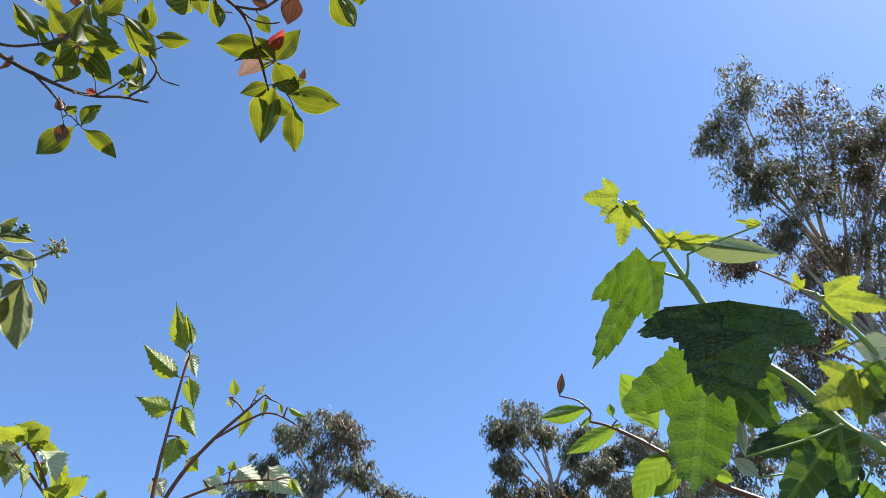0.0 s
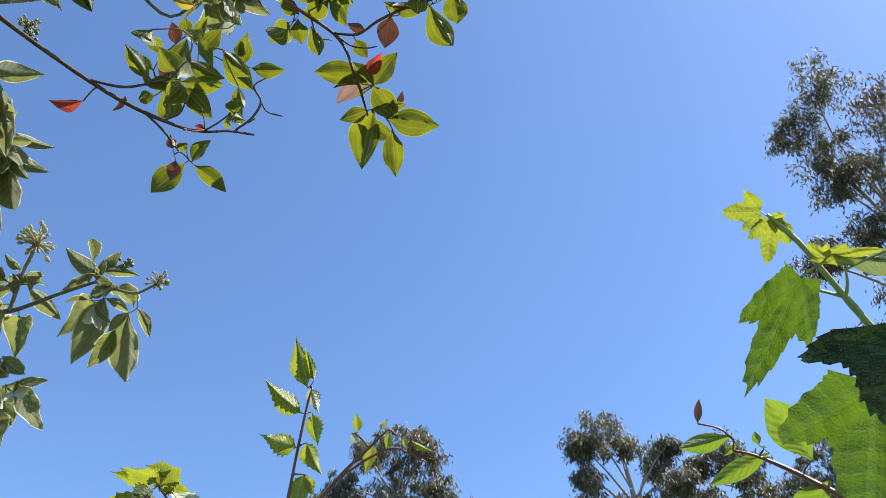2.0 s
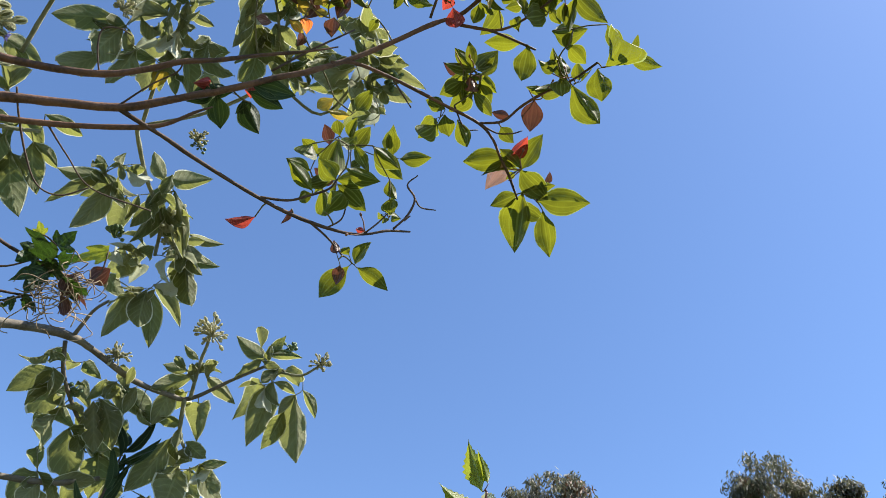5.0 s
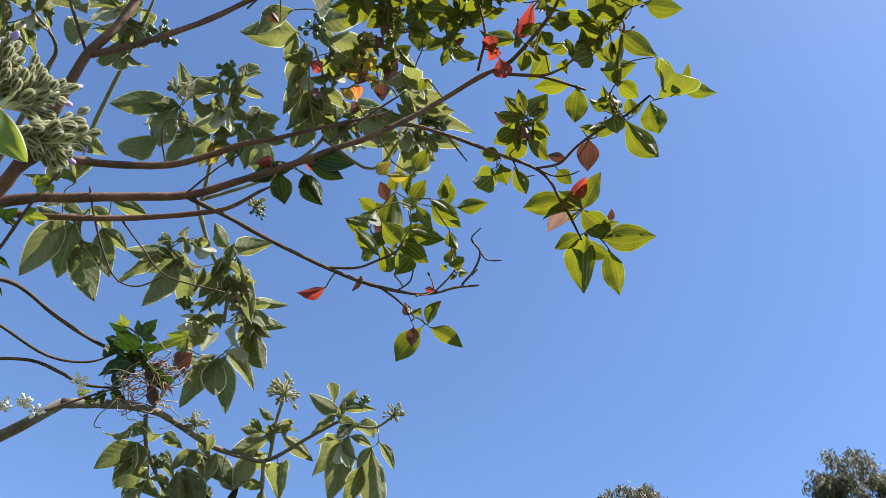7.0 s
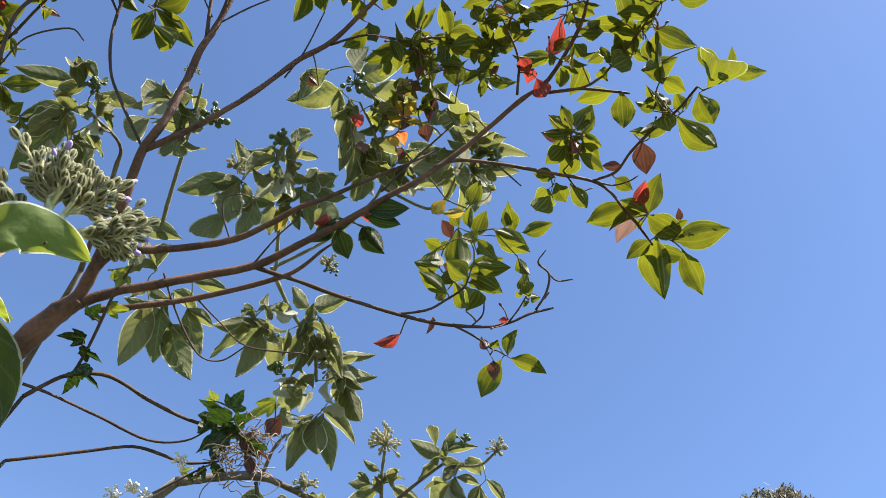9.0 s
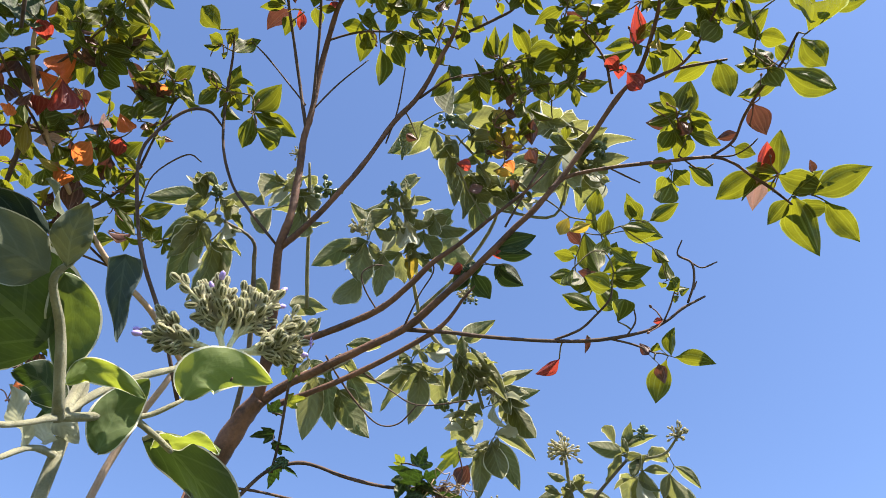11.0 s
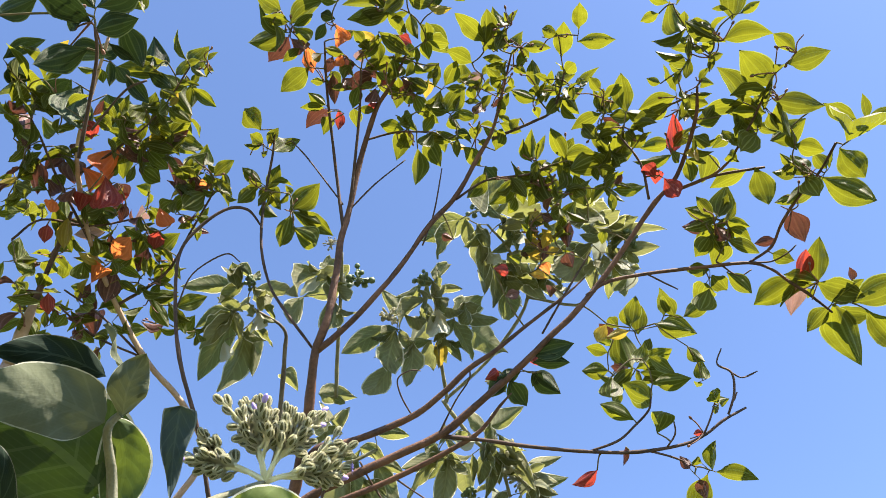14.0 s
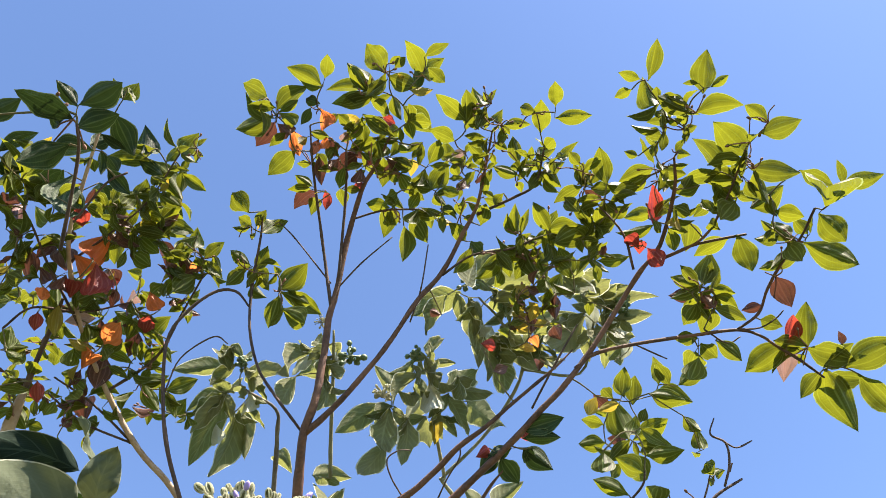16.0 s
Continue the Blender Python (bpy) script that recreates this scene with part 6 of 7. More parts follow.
leaves(woolly_tree, "", [(-349, 769, 2965, -273, 811, 2913, 53, -24), (-223, 631, 2707, -211, 645, 2787, 43, -41), (-438, 791, 2919, -478, 837, 2864, 35, -1), (-443, 824, 2923, -518, 921, 2939, 63, -23), (-408, 841, 2933, -431, 927, 2900, 48, -26), (-394, 946, 2943, -345, 1011, 3048, 67, -36), (-272, 950, 2991, -211, 885, 2962, 49, -6), (-279, 979, 2985, -207, 984, 2975, 37, -50), (-275, 1036, 2971, -187, 1105, 2984, 40, -20), (-356, 805, 2955, -388, 860, 2929, 27, 2), (-310, 1032, 2958, -324, 1025, 2883, 40, 78), (-422, 923, 2919, -444, 982, 2951, 36, -44)])
leaves(woolly_tree, "", [(-246, 945, 3009, -326, 1025, 3047, 61, 11), (-275, 1012, 2988, -210, 1049, 3008, 34, -57), (-271, 1006, 2994, -243, 1035, 2949, 31, -57), (-311, 1059, 2959, -317, 1143, 2991, 47, -25), (-332, 994, 2967, -451, 1037, 2992, 65, 45), (-327, 1058, 2947, -415, 1126, 2993, 63, 38), (-346, 1098, 2914, -329, 1129, 2964, 32, -71), (-300, 918, 2989, -303, 907, 3048, 31, 54)])
leaves(woolly_tree, "pale", [(-661, 422, 2729, -651, 425, 2667, 33, -132), (-574, 502, 2794, -620, 479, 2774, 28, 12), (-561, 543, 2807, -601, 580, 2842, 34, -44), (-543, 750, 2841, -536, 759, 2745, 50, -99), (-586, 748, 2818, -632, 749, 2808, 24, 2), (-454, 880, 2908, -500, 936, 2903, 36, -22), (-426, 969, 2927, -398, 977, 2875, 31, -70), (-773, 938, 2730, -723, 971, 2686, 38, -59), (-722, 390, 2680, -715, 407, 2631, 28, -85), (-851, 1130, 2701, -907, 1148, 2706, 31, 15), (-881, 1158, 2682, -941, 1209, 2687, 41, -16), (-285, 1008, 2986, -334, 1033, 2956, 31, 11)])
leaves(woolly_tree, "pale", [(-298, 1109, 2931, -339, 1119, 2921, 22, 13), (-913, 1214, 2645, -976, 1265, 2621, 44, -8), (-897, 1095, 2667, -929, 1148, 2680, 33, -45), (-764, 1547, 2599, -748, 1535, 2522, 42, -151), (-959, 1552, 2451, -1008, 1594, 2440, 36, 15), (-439, 851, 2921, -469, 901, 2913, 30, -7), (-297, 1045, 2957, -311, 1119, 2982, 40, -41), (-363, 847, 2964, -364, 841, 2919, 24, 125), (-351, 955, 2959, -353, 985, 2987, 21, -36)])
leaves(woolly_tree, "yellow", [(-595, 792, 2808, -639, 824, 2770, 33, 5)])
# some companions are pale, standing in for upper faces in the sun
fill_out(woolly_tree, 1.1, 0.6, odd=(("pale", 0.08),))
grow_twigs(woolly_tree)
# creeper
branch(creeper, "twig", [(-633, 542, 2168, 2.8), (-614, 555, 2188, 2.8), (-596, 571, 2205, 2.8), (-577, 603, 2217, 2.8), (-569, 632, 2216, 2.8), (-559, 674, 2207, 2.8), (-538, 726, 2198, 2.4), (-511, 771, 2196, 2.4), (-494, 795, 2192, 2)])
branch(creeper, "twig", [(-626, 532, 2179, 2), (-618, 562, 2180, 2), (-601, 632, 2176, 2), (-579, 697, 2167, 2), (-551, 736, 2176, 1.6), (-524, 753, 2195, 1.2)])
branch(creeper, "twig", [(-670, 571, 2103, 2.4), (-624, 642, 2137, 2.4), (-592, 687, 2156, 2.4), (-573, 724, 2155, 2.4), (-560, 751, 2152, 2), (-530, 784, 2161, 1.6), (-519, 785, 2172, 1.2)])
branch(creeper, "twig", [(-598, 574, 2202, 2.4), (-565, 566, 2241, 2), (-515, 548, 2290, 2), (-478, 542, 2319, 1.6)])
branch(creeper, "twig", [(-598, 736, 2109, 2), (-559, 764, 2142, 1.6), (-521, 789, 2167, 1.2)])
branch(creeper, "twig", [(-1050, 550, -30, 3), (-1050, 550, 1082, 2.9), (-863, 544, 1885, 2.8), (-633, 542, 2168, 2.8)])
branch(creeper, "twig", [(-1100, 550, -30, 3), (-1100, 550, 1050, 2.8), (-906, 557, 1820, 2.6), (-670, 571, 2103, 2.4)])
leaves(creeper, "", [(-645, 287, 2243, -655, 233, 2248, 76, 53), (-499, 759, 2196, -502, 716, 2217, 47, 3), (-506, 763, 2226, -492, 766, 2252, 37, -32), (-518, 764, 2190, -534, 779, 2158, 43, 13), (-506, 769, 2183, -520, 741, 2154, 31, -84), (-522, 762, 2191, -488, 782, 2200, 28, -8), (-495, 791, 2178, -451, 809, 2168, 35, -20), (-562, 764, 2136, -554, 775, 2143, 14, -28), (-545, 768, 2149, -544, 781, 2133, 20, -11), (-530, 774, 2149, -515, 795, 2139, 23, -18), (-575, 560, 2248, -593, 532, 2249, 27, 24), (-579, 562, 2232, -562, 591, 2228, 27, -6)])
leaves(creeper, "", [(-598, 578, 2211, -625, 585, 2199, 24, 21), (-570, 582, 2212, -575, 562, 2192, 22, -77), (-586, 574, 2210, -587, 610, 2210, 20, 1), (-555, 545, 2267, -538, 546, 2282, 27, -15), (-494, 768, 2200, -457, 773, 2202, 25, -35), (-510, 762, 2197, -493, 793, 2186, 37, -9), (-517, 748, 2207, -529, 735, 2177, 35, 51)])
leaves(creeper, "yellow", [(-514, 738, 2227, -510, 726, 2239, 21, 6), (-457, 801, 2239, -498, 782, 2214, 27, 34), (-575, 758, 2146, -565, 767, 2158, 18, 85), (-533, 556, 2277, -522, 578, 2289, 28, -19), (-494, 545, 2309, -506, 542, 2289, 24, 20), (-509, 538, 2301, -489, 542, 2322, 22, -18)])
leaves(creeper, "brown", [(-478, 811, 2196, -457, 819, 2219, 28, -34), (-499, 805, 2175, -472, 823, 2161, 20, -11), (-498, 797, 2166, -491, 815, 2140, 19, -15), (-479, 789, 2193, -488, 797, 2160, 25, -23)])
grow_twigs(creeper)
# lobed_bush
branch(lobed_bush, "stem", [(529, 997, 2059, 1.7), (541, 1004, 2044, 2.7), (556, 1014, 2021, 3), (583, 1037, 1968, 3.3), (603, 1051, 1928, 3.6), (631, 1060, 1881, 3.9), (665, 1061, 1841, 4.5), (693, 1063, 1794, 5.1), (718, 1059, 1763, 5.7), (752, 1051, 1715, 6.2)])
branch(lobed_bush, "stem", [(583, 1037, 1968, 1.7), (573, 1037, 1975, 1.7), (562, 1037, 1981, 1.3)])
branch(lobed_bush, "stem", [(583, 1037, 1968, 1.7), (587, 1028, 1980, 1.7), (588, 1021, 1991, 1.3)])
branch(lobed_bush, "stem", [(698, 1013, 1916, 1.6), (708, 1018, 1894, 2.3), (723, 1021, 1869, 2.6), (737, 1027, 1830, 2.9), (752, 1038, 1771, 3.5)])
branch(lobed_bush, "stem", [(603, 1051, 1928, 1.7), (623, 1045, 1924, 1.6), (640, 1042, 1917, 1.3)])
branch(lobed_bush, "stem", [(665, 1061, 1841, 1.6), (648, 1062, 1858, 1.6), (628, 1067, 1868, 1.3)])
branch(lobed_bush, "stem", [(850, 1100, -30, 13), (850, 1100, 855, 10.3), (804, 1077, 1434, 7.9), (752, 1051, 1715, 6.2)])
branch(lobed_bush, "stem", [(820, 1100, -30, 8), (820, 1100, 883, 6.2), (786, 1071, 1490, 4.6), (752, 1038, 1771, 3.5)])
leaves(lobed_bush, "yellow", [(523, 995, 2063, 486, 999, 2074, 45, 45), (532, 1000, 2054, 523, 1036, 2025, 44, 27), (532, 999, 2056, 552, 1011, 2043, 23, -40), (716, 1040, 1827, 670, 1059, 1813, 67, 70), (714, 1035, 1836, 707, 1057, 1784, 41, 45), (705, 1013, 1911, 753, 995, 1879, 54, -50), (684, 1014, 1924, 682, 1006, 1940, 16, -2), (714, 1028, 1865, 691, 1039, 1858, 12, 71), (669, 1039, 1886, 667, 1026, 1900, 15, -9), (674, 1016, 2019, 647, 1013, 2029, 12, 37), (574, 1017, 2005, 556, 1004, 2019, 24, 36), (574, 1016, 2006, 625, 1010, 2003, 24, -46)])
leaves(lobed_bush, "", [(548, 1030, 1995, 480, 1116, 1925, 73, 38), (600, 1099, 1904, 570, 1185, 1798, 165, 36), (651, 1106, 1889, 636, 1148, 1843, 63, 33), (673, 1032, 1778, 621, 1091, 1727, 79, 63), (743, 1026, 1827, 719, 1054, 1812, 53, 66), (704, 1082, 1716, 690, 1072, 1743, 43, 33)])
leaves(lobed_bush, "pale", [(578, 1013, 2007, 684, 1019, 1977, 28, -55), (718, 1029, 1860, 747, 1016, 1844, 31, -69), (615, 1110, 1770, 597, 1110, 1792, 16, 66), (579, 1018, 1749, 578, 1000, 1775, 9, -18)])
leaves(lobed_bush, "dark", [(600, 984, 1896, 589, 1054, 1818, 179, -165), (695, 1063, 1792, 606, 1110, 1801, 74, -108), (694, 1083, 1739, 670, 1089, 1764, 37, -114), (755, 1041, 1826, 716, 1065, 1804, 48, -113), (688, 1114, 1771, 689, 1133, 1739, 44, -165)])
grow_twigs(lobed_bush)
# red_bush
branch(red_bush, "stem", [(477, 1258, 1928, 1.5), (498, 1256, 1919, 1.9), (530, 1256, 1898, 2.7), (566, 1256, 1869, 3.4), (605, 1255, 1835, 3.8), (644, 1248, 1809, 4.1), (676, 1241, 1789, 4.5), (728, 1228, 1748, 5.2)])
branch(red_bush, "stem", [(900, 1200, -30, 9), (900, 1200, 872, 7.5), (820, 1212, 1467, 6.2), (728, 1228, 1748, 5.2)])
leaves(red_bush, "", [(478, 1249, 1943, 415, 1250, 1935, 24, 73), (515, 1251, 1917, 443, 1281, 1898, 24, 62), (557, 1246, 1901, 526, 1223, 1974, 49, 31), (506, 1250, 1928, 504, 1244, 1943, 11, 9), (569, 1251, 1877, 516, 1292, 1835, 40, 59), (583, 1255, 1859, 538, 1270, 1826, 21, 68), (482, 1254, 1934, 465, 1264, 1925, 8, 57), (608, 1250, 1844, 630, 1246, 1830, 16, -77)])
leaves(red_bush, "brown", [(443, 1246, 1962, 449, 1234, 1989, 10, -33)])
grow_twigs(red_bush)
# lime_sapling
branch(lime_sapling, "stem", [(-55, 1195, 1790, 3.1), (-51, 1183, 1835, 2.7), (-46, 1171, 1872, 2.3), (-35, 1153, 1925, 1.9), (-22, 1133, 1977, 1.6), (-15, 1125, 1998, 1.2)])
branch(lime_sapling, "stem", [(-62, 1192, 1790, 3.4), (-42, 1189, 1829, 3.1), (-19, 1185, 1869, 2.7), (12, 1182, 1907, 2.3), (46, 1180, 1939, 1.9), (70, 1177, 1960, 1.2)])
branch(lime_sapling, "stem", [(12, 1182, 1906, 1.5), (53, 1185, 1932, 1.5), (79, 1190, 1940, 1.2), (113, 1206, 1926, 1)])
branch(lime_sapling, "stem", [(-41, 1190, 1826, 1.9), (1, 1200, 1848, 1.9), (38, 1209, 1861, 1.5), (84, 1222, 1866, 1.1)])
branch(lime_sapling, "stem", [(-134, 1159, 1784, 2.3), (-149, 1138, 1823, 1.9), (-163, 1118, 1858, 1.6), (-178, 1101, 1879, 1.2)])
branch(lime_sapling, "stem", [(-128, 1159, 1794, 2.2), (-153, 1135, 1826, 1.8), (-170, 1118, 1847, 1.5), (-188, 1099, 1868, 1.1)])
branch(lime_sapling, "stem", [(-100, 1200, -30, 7), (-100, 1200, 896, 5.4), (-81, 1196, 1512, 4.1), (-55, 1195, 1790, 3.1)])
branch(lime_sapling, "stem", [(-80, 1200, -30, 7), (-80, 1200, 896, 5.6), (-73, 1195, 1512, 4.3), (-62, 1192, 1790, 3.4)])
branch(lime_sapling, "stem", [(-250, 1150, -30, 5), (-250, 1150, 893, 3.9), (-200, 1153, 1505, 3), (-134, 1159, 1784, 2.3)])
branch(lime_sapling, "stem", [(-280, 1120, -30, 5), (-280, 1120, 898, 3.9), (-214, 1137, 1515, 2.9), (-128, 1159, 1794, 2.2)])
leaves(lime_sapling, "", [(-20, 1123, 1997, -26, 1073, 2041, 27, 27), (-12, 1121, 2006, -18, 1097, 2042, 14, 36), (-28, 1135, 1970, -71, 1099, 2001, 27, 62), (-34, 1149, 1932, -76, 1128, 1942, 29, 73), (-17, 1139, 1972, -11, 1159, 1935, 21, -33), (-24, 1151, 1939, -13, 1184, 1908, 24, -44), (-27, 1167, 1907, -41, 1176, 1862, 25, 28), (-25, 1170, 1905, -21, 1187, 1886, 14, -26), (-18, 1181, 1880, -4, 1194, 1873, 24, -59), (51, 1179, 1944, 37, 1199, 1912, 17, 15), (35, 1166, 1954, 36, 1150, 1973, 13, 6), (71, 1179, 1957, 67, 1189, 1932, 10, 1)])
leaves(lime_sapling, "", [(88, 1186, 1951, 90, 1197, 1939, 6, -29), (98, 1189, 1947, 124, 1201, 1934, 8, -69), (23, 1200, 1866, 17, 1194, 1878, 11, 62), (33, 1202, 1871, 36, 1198, 1885, 11, -3), (52, 1212, 1864, 61, 1224, 1852, 17, -58), (100, 1226, 1869, 113, 1244, 1849, 13, -49), (61, 1174, 1959, 71, 1172, 1973, 8, -39), (-173, 1095, 1875, -197, 1057, 1880, 37, 16), (-169, 1095, 1872, -141, 1092, 1886, 31, -24), (-171, 1109, 1887, -195, 1096, 1897, 25, 22), (-174, 1104, 1876, -152, 1113, 1878, 25, -32), (-177, 1095, 1854, -159, 1109, 1815, 25, 52)])
leaves(lime_sapling, "", [(-155, 1129, 1861, -165, 1167, 1827, 28, 14), (-123, 1152, 1832, -139, 1128, 1838, 50, 11), (-107, 1152, 1825, -86, 1149, 1814, 25, -49), (-132, 1136, 1815, -140, 1107, 1824, 31, 23), (-193, 1106, 1872, -219, 1071, 1882, 27, 11), (-186, 1093, 1862, -245, 1096, 1832, 32, 43), (-177, 1098, 1872, -157, 1090, 1888, 21, -22), (-177, 1111, 1873, -148, 1142, 1880, 28, -21), (-170, 1118, 1860, -155, 1128, 1832, 24, -35), (-152, 1122, 1867, -141, 1152, 1841, 22, -3), (-198, 1106, 1866, -209, 1107, 1831, 24, 52)])
leaves(lime_sapling, "pale", [(-17, 1124, 1998, -13, 1149, 1974, 18, -21), (39, 1202, 1876, 72, 1233, 1855, 33, -65), (74, 1212, 1880, 102, 1244, 1849, 35, -63), (2, 1195, 1860, 32, 1208, 1847, 24, -73), (-52, 1174, 1856, -37, 1187, 1837, 24, -61), (61, 1174, 1959, 72, 1169, 1969, 10, -31), (28, 1164, 1952, 35, 1171, 1942, 13, -54), (-178, 1100, 1871, -200, 1093, 1847, 31, 29), (-155, 1102, 1866, -127, 1109, 1825, 34, 37), (-187, 1104, 1871, -204, 1127, 1836, 28, 6)])
grow_twigs(lime_sapling)
clusters(woolly_tree, "flower_cluster", [(-642, 969, 2806, 26), (-794, 1116, 2735, 57), (-842, 1394, 2666, 48), (-625, 1557, 2645, 31), (-1003, 1302, 2564, 32), (-809, 1161, 2729, 34), (-587, 666, 2787, 27), (-517, 488, 2830, 15)])
clusters(woolly_tree, "berry_cluster", [(-869, 1058, 2672, 27), (-689, 1511, 2669, 26), (-1021, 1382, 2520, 15), (-648, 987, 2806, 18), (-1085, 1298, 2474, 23), (-626, 386, 2751, 20), (-511, 696, 2845, 23), (-547, 563, 2809, 33), (-357, 730, 2950, 28), (-244, 1064, 2970, 30)])
clusters(creeper, "white_flower", [(-550, 740, 2145, 11), (-612, 695, 2096, 10), (-598, 710, 2104, 12), (-515, 768, 2166, 8), (-591, 727, 2101, 9)])


# ---- woolly plant close to the camera ----
low_stem = (-0.379, 0.298, 2.007)
wool = plant("woolly_plant", "woolly grey-green plant with broad leaves and a purple flower head", "plant", blades("felt", FELT_NEAR), {"stem": WOOL_STEM, "stalk": WOOL_STEM}, None, low_stem[0] - 0.03, low_stem[1] + 0.01)
W = wool["base"]


def stalk(points, r0, r1, name="stalk"):
    n = len(points) - 1
    branch(wool, name, [(1000 * x, 1000 * y, 1000 * z, r0 + (r1 - r0) * k / n) for k, (x, y, z) in enumerate(points)])


def near_leaf(spine, width, up, label="", mat=FELT_NEAR, cup=0.25, belly=0.45):
    return blade("leaf", mat, [tuple(Vector(p) - W) for p in spine], width, wool["ob"], up, belly, cup, label=label)


def between(a, b, f=0.5, x=0.0, y=0.0, z=0.0):
    return tuple(Vector(a).lerp(Vector(b), f) + Vector((x, y, z)))


node, crown_node = (-0.331, 0.284, 2.014), (-0.242, 0.238, 2.112)
stalk([(W.x, W.y, -0.2), (W.x, W.y, 0.9), low_stem, node, (-0.291, 0.255, 2.072), (-0.257, 0.231, 2.095), crown_node], 8, 3, "stem")
PEDUNCLE = [(-0.331, 0.284, 2.014), (-0.37, 0.312, 2.079), (-0.39, 0.351, 2.13), (-0.41, 0.393, 2.175), (-0.411, 0.435, 2.209)]
stalk(PEDUNCLE, 4.4, 3.4)
stalk([(-0.331, 0.284, 2.015), (-0.366, 0.344, 2.058), (-0.372, 0.372, 2.055), (-0.382, 0.398, 2.048)], 4.2, 3.0)
stalk([(-0.366, 0.344, 2.058), (-0.365, 0.365, 2.07), (-0.361, 0.383, 2.087), (-0.364, 0.392, 2.099)], 3.2, 2.0)
stalk([(-0.382, 0.398, 2.048), between((-0.382, 0.398, 2.048), (-0.431, 0.377, 2.083), 0.5, 0, 0, 0.015), (-0.431, 0.377, 2.083)], 3.0, 2.4)
stalk([low_stem, between(low_stem, (-0.295, 0.249, 1.939), 0.5, 0, 0, 0.01), (-0.295, 0.249, 1.939)], 3.6, 2.4)
stalk([node, between(node, (-0.243, 0.192, 1.955), 0.5, 0, 0, -0.02), (-0.243, 0.192, 1.955)], 3.2, 2.0)
stalk([low_stem, between(low_stem, (-0.393, 0.285, 2.068), 0.5), (-0.393, 0.285, 2.068)], 2.6, 2.0)
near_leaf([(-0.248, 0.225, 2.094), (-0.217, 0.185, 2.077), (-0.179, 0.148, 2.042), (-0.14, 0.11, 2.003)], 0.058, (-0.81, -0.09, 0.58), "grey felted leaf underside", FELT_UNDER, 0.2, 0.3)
near_leaf([(-0.259, 0.21, 2.15), (-0.242, 0.165, 2.138), (-0.234, 0.115, 2.111)], 0.035, (-0.73, -0.05, 0.68), "felted leaf darkened as in shade", FELT_DARK, 0.2)
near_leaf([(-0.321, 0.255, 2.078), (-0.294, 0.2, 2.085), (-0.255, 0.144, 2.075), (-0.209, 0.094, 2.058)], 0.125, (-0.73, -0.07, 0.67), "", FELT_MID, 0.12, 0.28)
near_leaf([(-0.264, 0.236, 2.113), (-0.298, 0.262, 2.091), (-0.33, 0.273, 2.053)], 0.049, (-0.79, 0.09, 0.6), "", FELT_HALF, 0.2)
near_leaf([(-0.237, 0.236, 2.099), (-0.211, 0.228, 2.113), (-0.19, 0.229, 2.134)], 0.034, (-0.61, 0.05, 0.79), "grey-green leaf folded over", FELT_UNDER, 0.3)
near_leaf([(-0.201, 0.274, 2.104), (-0.221, 0.285, 2.072), (-0.237, 0.298, 2.04)], 0.030, (-0.7, 0.24, 0.67), "hanging half of a folded leaf, shade in its blue-green colour", FELT_TEAL, 0.25, 0.12)
near_leaf([(-0.295, 0.249, 1.939), (-0.247, 0.208, 1.948), (-0.197, 0.159, 1.951)], 0.041, (-0.85, 0.21, 0.48), "felted leaf darkened as in shade", FELT_DARK, 0.2)
near_leaf([(-0.243, 0.192, 1.955), (-0.21, 0.175, 1.987), (-0.183, 0.149, 2.005)], 0.025, (-0.8, 0.25, 0.55), "felted leaf darkened as in shade", FELT_DARK, 0.2)
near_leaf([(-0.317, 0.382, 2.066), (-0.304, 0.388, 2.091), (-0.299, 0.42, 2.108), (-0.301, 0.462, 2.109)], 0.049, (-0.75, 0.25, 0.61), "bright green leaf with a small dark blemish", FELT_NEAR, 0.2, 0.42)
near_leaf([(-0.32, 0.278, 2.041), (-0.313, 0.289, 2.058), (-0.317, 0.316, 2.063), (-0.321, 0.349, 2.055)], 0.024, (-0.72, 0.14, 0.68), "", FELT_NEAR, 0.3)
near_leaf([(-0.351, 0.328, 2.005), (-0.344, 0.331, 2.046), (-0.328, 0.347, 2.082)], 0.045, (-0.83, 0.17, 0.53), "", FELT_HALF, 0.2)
near_leaf([(-0.431, 0.377, 2.083), (-0.431, 0.416, 2.074), (-0.434, 0.463, 2.039), (-0.445, 0.491, 1.995), (-0.454, 0.502, 1.937)], 0.064, (-0.3, 0.8, 0.5), "felted leaf darkened as in shade", FELT_MID, 0.35)
part("blemish", mesh_of("blemish", *ball(tuple(Vector((-0.298, 0.418, 2.093)) - W), 0.003, 0.0012, 0.0015), TWIG), wool["ob"])
wool["ob"].location, wool["ob"].rotation_euler, wool["ob"].scale = (-0.351, 0.299, 0.137), (0.004, 0.005, 0.011), (0.914, 0.914, 0.914)
near_leaf([(-0.404, 0.382, 2.058), (-0.39, 0.409, 2.069), (-0.379, 0.447, 2.066)], 0.034, (0.1, -0.1, 1.0))
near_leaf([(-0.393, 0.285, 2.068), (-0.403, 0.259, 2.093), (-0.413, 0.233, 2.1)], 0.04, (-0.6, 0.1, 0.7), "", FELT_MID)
near_leaf([(-0.36, 0.282, 2.004), (-0.36, 0.285, 2.024), (-0.369, 0.311, 2.023)], 0.034, (-0.4, -0.3, 0.8), "pale felted young leaf", FELT_PALE)
near_leaf([(-0.365, 0.272, 1.997), (-0.355, 0.254, 2.018), (-0.343, 0.238, 2.04)], 0.026, (0.3, -0.4, 0.8), "pale felted young leaf", FELT_PALE)
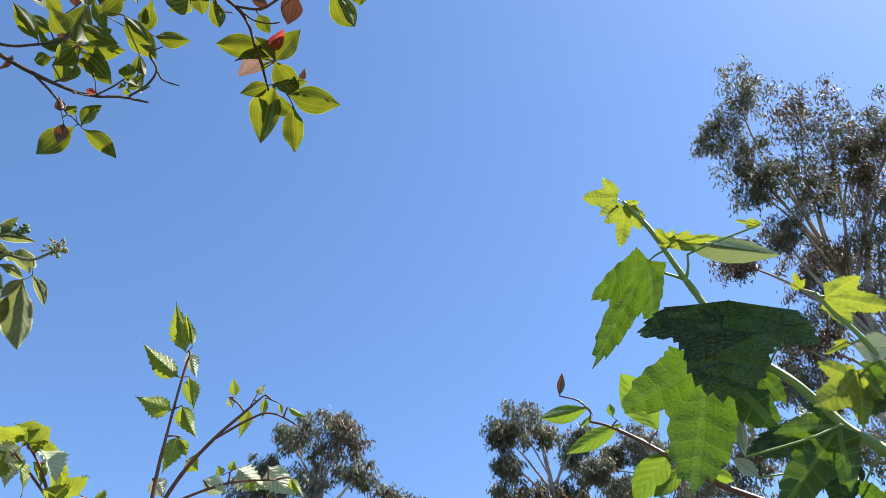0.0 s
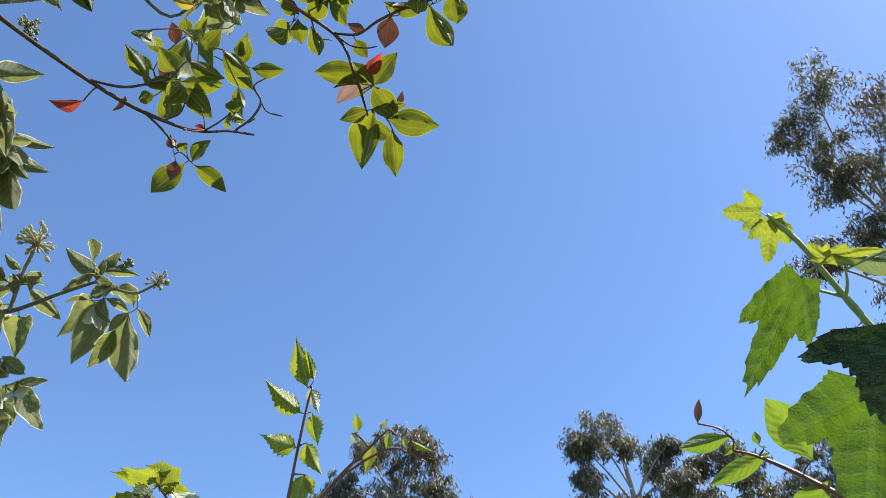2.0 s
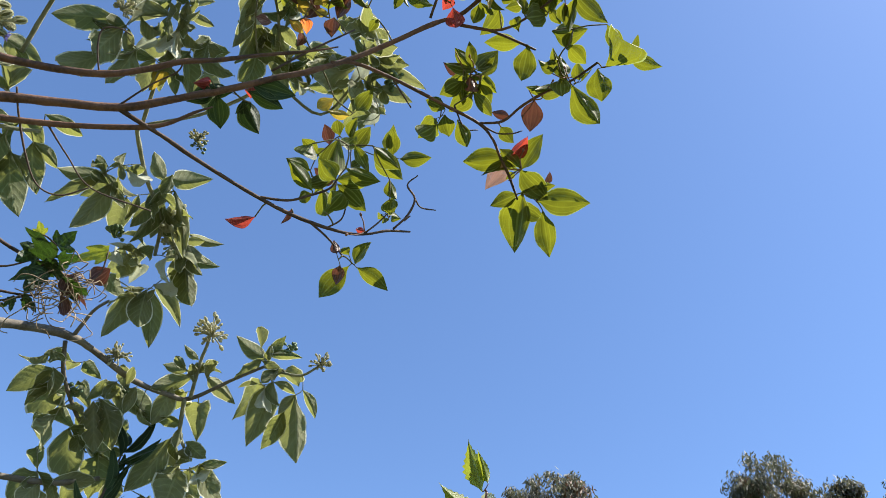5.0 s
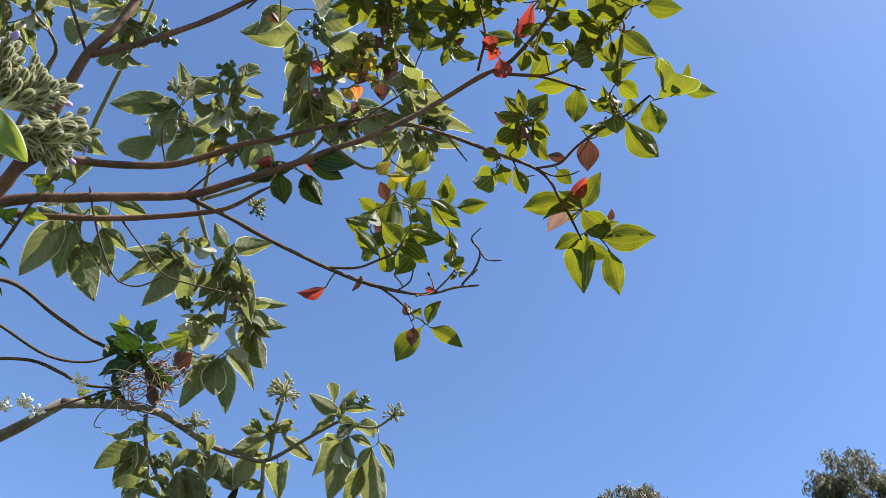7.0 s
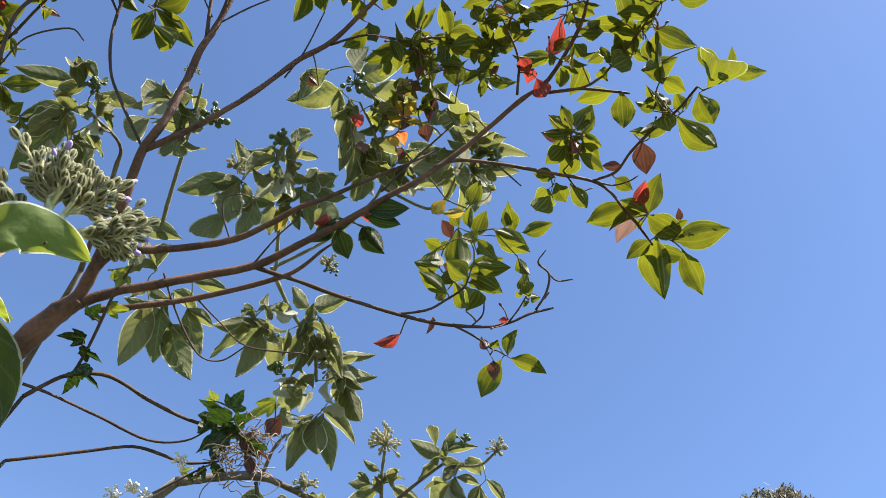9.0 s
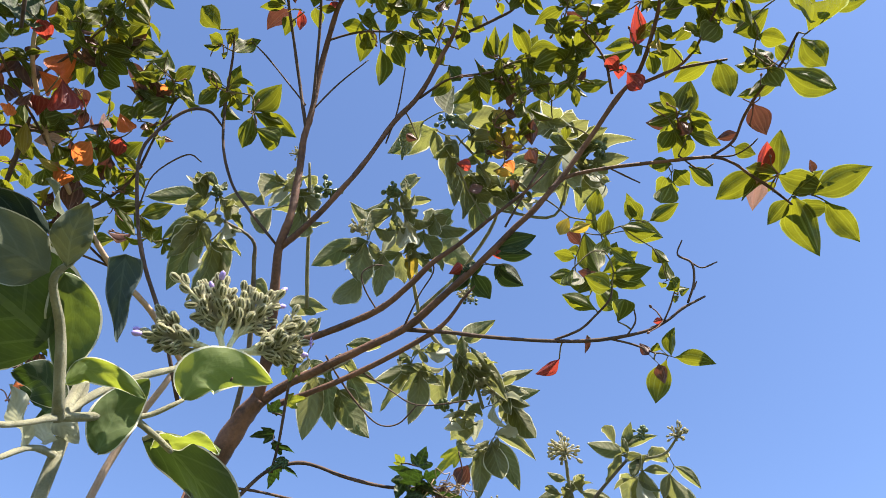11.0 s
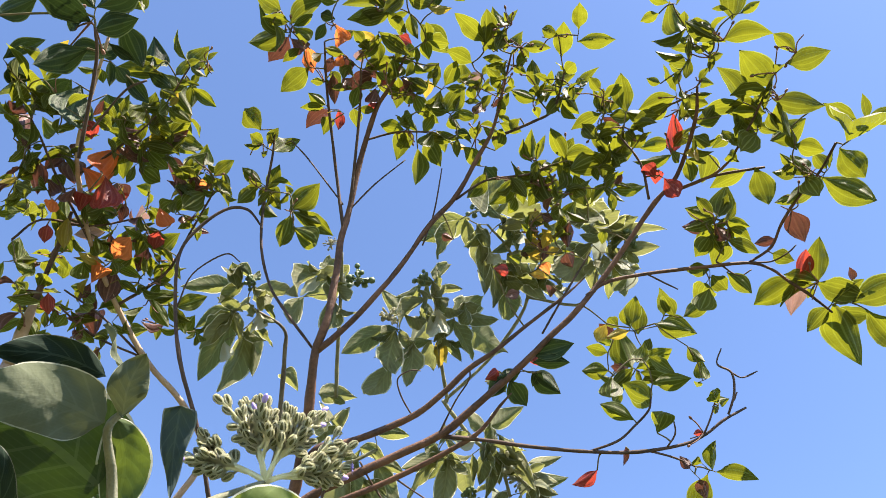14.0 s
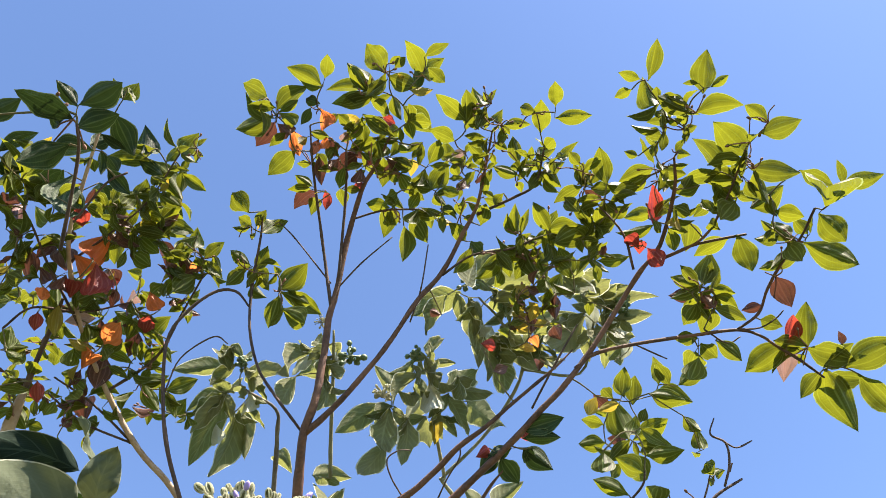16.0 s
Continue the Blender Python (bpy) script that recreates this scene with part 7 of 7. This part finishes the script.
near_leaf([crown_node, between(crown_node, (-0.217, 0.188, 2.17), 0.5, 0.004, 0, 0.004), (-0.217, 0.188, 2.17)], 0.016, (0.5, 0.5, 0.5), "pale felted young leaf", FELT_UNDER)


def panicle():
    """The woolly flower head: forked stalks that carry rows of buds, a few of them open and purple."""
    rnd = random.Random(4)
    core = ball((0, 0, 0.55), 0.34, 0.34, 0.56, None, 6, 8)
    wool_bits = [tube_data(np.array([(0, 0, -0.6, 0.13), (0, 0, 0, 0.16), (0, 0, 0.3, 0.26)]), 5)]
    for k in range(5):
        c, s = math.cos(2 * math.pi * k / 5), math.sin(2 * math.pi * k / 5)
        rib = [(0.36 * math.sin(a) * c, 0.36 * math.sin(a) * s, 0.55 - 0.6 * math.cos(a), 0.125 - 0.018 * a) for a in (0.25, 0.8, 1.4, 2.0, 2.5, 2.95)]
        wool_bits.append(tube_data(np.array(rib), 5, 0.3, k))
    wool_bits.append(ball((0, 0, 1.1), 0.13, 0.13, 0.1))
    shell = join(wool_bits)
    bud = mesh_of("bud", *join([core, shell]), BUD_GREEN)
    bud.materials.append(WOOL_BUD)
    bud.polygons.foreach_set("material_index", [0] * len(core[1]) + [1] * len(shell[1]))
    petals = []
    for k in range(5):
        a = 2 * math.pi * k / 5
        r = Matrix.Rotation(a, 3, "Z")
        petals.append(([tuple(r @ Vector(v)) for v in ((0, 0, 0), (0.35, 0.2, 0.25), (0.8, 0, 0.3), (0.35, -0.2, 0.25), (0.4, 0, 0.14))], [(0, 3, 4), (0, 4, 1), (3, 2, 4), (4, 2, 1)]))
    petals.append(ball((0, 0, 0.15), 0.18, 0.18, 0.3))
    flower = mesh_of("flower", *join(petals), PURPLE)
    tight = mesh_of("flower", *join([ball((0, 0, 0.5), 0.3, 0.3, 0.55)]), PURPLE)
    heart = Vector(PEDUNCLE[-1]) - W
    stalks, rows = [], []
    wayside = Vector((0.35, 0.85, 0.05)).normalized()
    rise = Vector((0.25, -0.42, 0.87)).normalized()
    back = wayside.cross(rise).normalized()
    arms = [(wayside * -0.95 + rise * 0.45, 0.08, 6), (wayside * -0.1 + rise, 0.075, 10), (wayside * 0.45 + rise * 0.8, 0.055, 7), (wayside * 0.9 + rise * 0.3, 0.062, 8)]
    k = 0
    for lean, reach, count in arms:
        hub = heart + lean.normalized() * reach * 0.55
        stalks.append(tube_data(spline([(*heart, 0.0042), (*(heart.lerp(hub, 0.5) + back * 0.006), 0.0036), (*hub, 0.0032)], 5), 6, 0.2, k))
        for j in range(count):
            k += 1
            d = (lean.normalized() + wayside * rnd.uniform(-0.6, 0.6) + rise * rnd.uniform(-0.35, 0.55) + back * rnd.uniform(-0.7, 0.5)).normalized()
            ln = rnd.uniform(0.045, 0.07)
            foot = heart.lerp(hub, rnd.uniform(0.55, 1.0))
            bend = foot + d * ln * 0.5 + Vector((rnd.uniform(-1, 1), rnd.uniform(-1, 1), rnd.uniform(-1, 1))) * 0.008
            line = spline([(*foot, 0.0028), (*bend, 0.0023), (*(foot + d * ln), 0.0017)], 5)
            stalks.append(tube_data(line, 6, 0.2, k))
            across = d.cross(Vector((rnd.uniform(-1, 1), rnd.uniform(-1, 1), rnd.uniform(-1, 1)))).normalized()
            for b in range(8):
                g = 0.35 + 0.65 * b / 7
                row = line[min(len(line) - 1, int(g * (len(line) - 1)))]
                s = 1 if b % 2 else -1
                way = (d * (0.3 + 0.8 * g) + across * s * (1.0 - 0.55 * g) + Vector((rnd.uniform(-1, 1), rnd.uniform(-1, 1), rnd.uniform(-1, 1))) * 0.3).normalized()
                size = rnd.uniform(0.011, 0.015) * (1.15 - 0.3 * g)
                open_one = b == 7 and k in (1, 5, 9, 13, 19, 24, 28)
                at = Vector(row[:3]) + way * size * 0.7
                rows.append(("bud", bud, "", Matrix.LocRotScale(at, way.to_track_quat("Z", "Y"), Vector((size, size, size)))))
                if open_one or (b == 6 and rnd.random() < 0.1):
                    rows.append(("flower", flower if open_one and k in (9, 24, 28) else tight, "purple flower", Matrix.LocRotScale(at + way * size * 1.0, way.to_track_quat("Z", "Y"), Vector((1, 1, 1)) * size * 1.0)))
    head = part("flower_head", mesh_of("flower_head", *join(stalks), WOOL_BUD), wool["ob"], "pale woolly flower head with purple tips")
    for name, me, label, place in rows:
        part(name, me, head, label).matrix_basis = place


panicle()


# ---- dry tangle in the creeper and a spiky shoot ----
def dry_tangle(p, heart, r):
    rnd = random.Random(8)
    pieces = []
    for k in range(60):
        a = Vector((rnd.gauss(0, 1), rnd.gauss(0, 1), rnd.gauss(0, 1))).normalized() * r * rnd.uniform(0.1, 1.0)
        line, q = [], a
        way = Vector((rnd.gauss(0, 1), rnd.gauss(0, 1), rnd.gauss(0, 1))).normalized()
        for s in range(5):
            line.append((*(Vector(heart) + q - p["base"]), 0.0007))
            way = (way + 0.7 * Vector((rnd.gauss(0, 1), rnd.gauss(0, 1), rnd.gauss(0, 1))) - 0.5 * q / r).normalized()
            q = q + way * r * 0.28
        pieces.append(tube_data(spline(line, 3), 4))
    part("dry_tangle", mesh_of("dry_tangle", *join(pieces), DRY), p["ob"], "tangle of dry brown tendrils", "stuff")


def spiky_shoot(top, foot):
    rnd = random.Random(12)
    top, foot = Vector(top), Vector(foot)
    ob = tagged(new("spiky_shoot"), "dark shoot with narrow needle leaves below the woolly tree", "plant")
    ob.location = foot
    line = spline([(0, 0, -0.02, 0.008), (*((top - foot) * 0.5 + Vector((0.03, 0.02, 0))), 0.006), (*(top - foot), 0.002)], 8)
    part("stem", mesh_of("stem", *tube_data(line, 6, 0.15), TWIG), ob)
    # needles share the leaf green that is darkened for shade
    me = leaf_mesh("needle", DARKENED, belly=0.3, sharp=0.8, fold=0.8, curl=0.1, seed=3)
    for k in range(70):
        g = 1 - 0.25 * (k / 45)
        at = (top - foot) * g
        a = Vector((rnd.gauss(0, 0.45), rnd.gauss(0, 0.45), rnd.uniform(0.5, 1.2))).normalized()
        ln = rnd.uniform(0.07, 0.12)
        n = a.orthogonal().normalized()
        nd = part("needle", me, ob)
        m = Matrix((a * ln, n.cross(a) * 0.003, n * ln)).transposed().to_4x4()
        m.translation = at
        nd.matrix_basis = m


dry_stalks(shrub, 60, DRY_RED)
dry_stalks(side_shrub, 16, DRY_RED)
dry_tangle(creeper, (-0.492, 0.798, 2.167), 0.055)
spiky_shoot((-1.053, 1.471, 2.428), (-0.9, 1.15, 0.0))
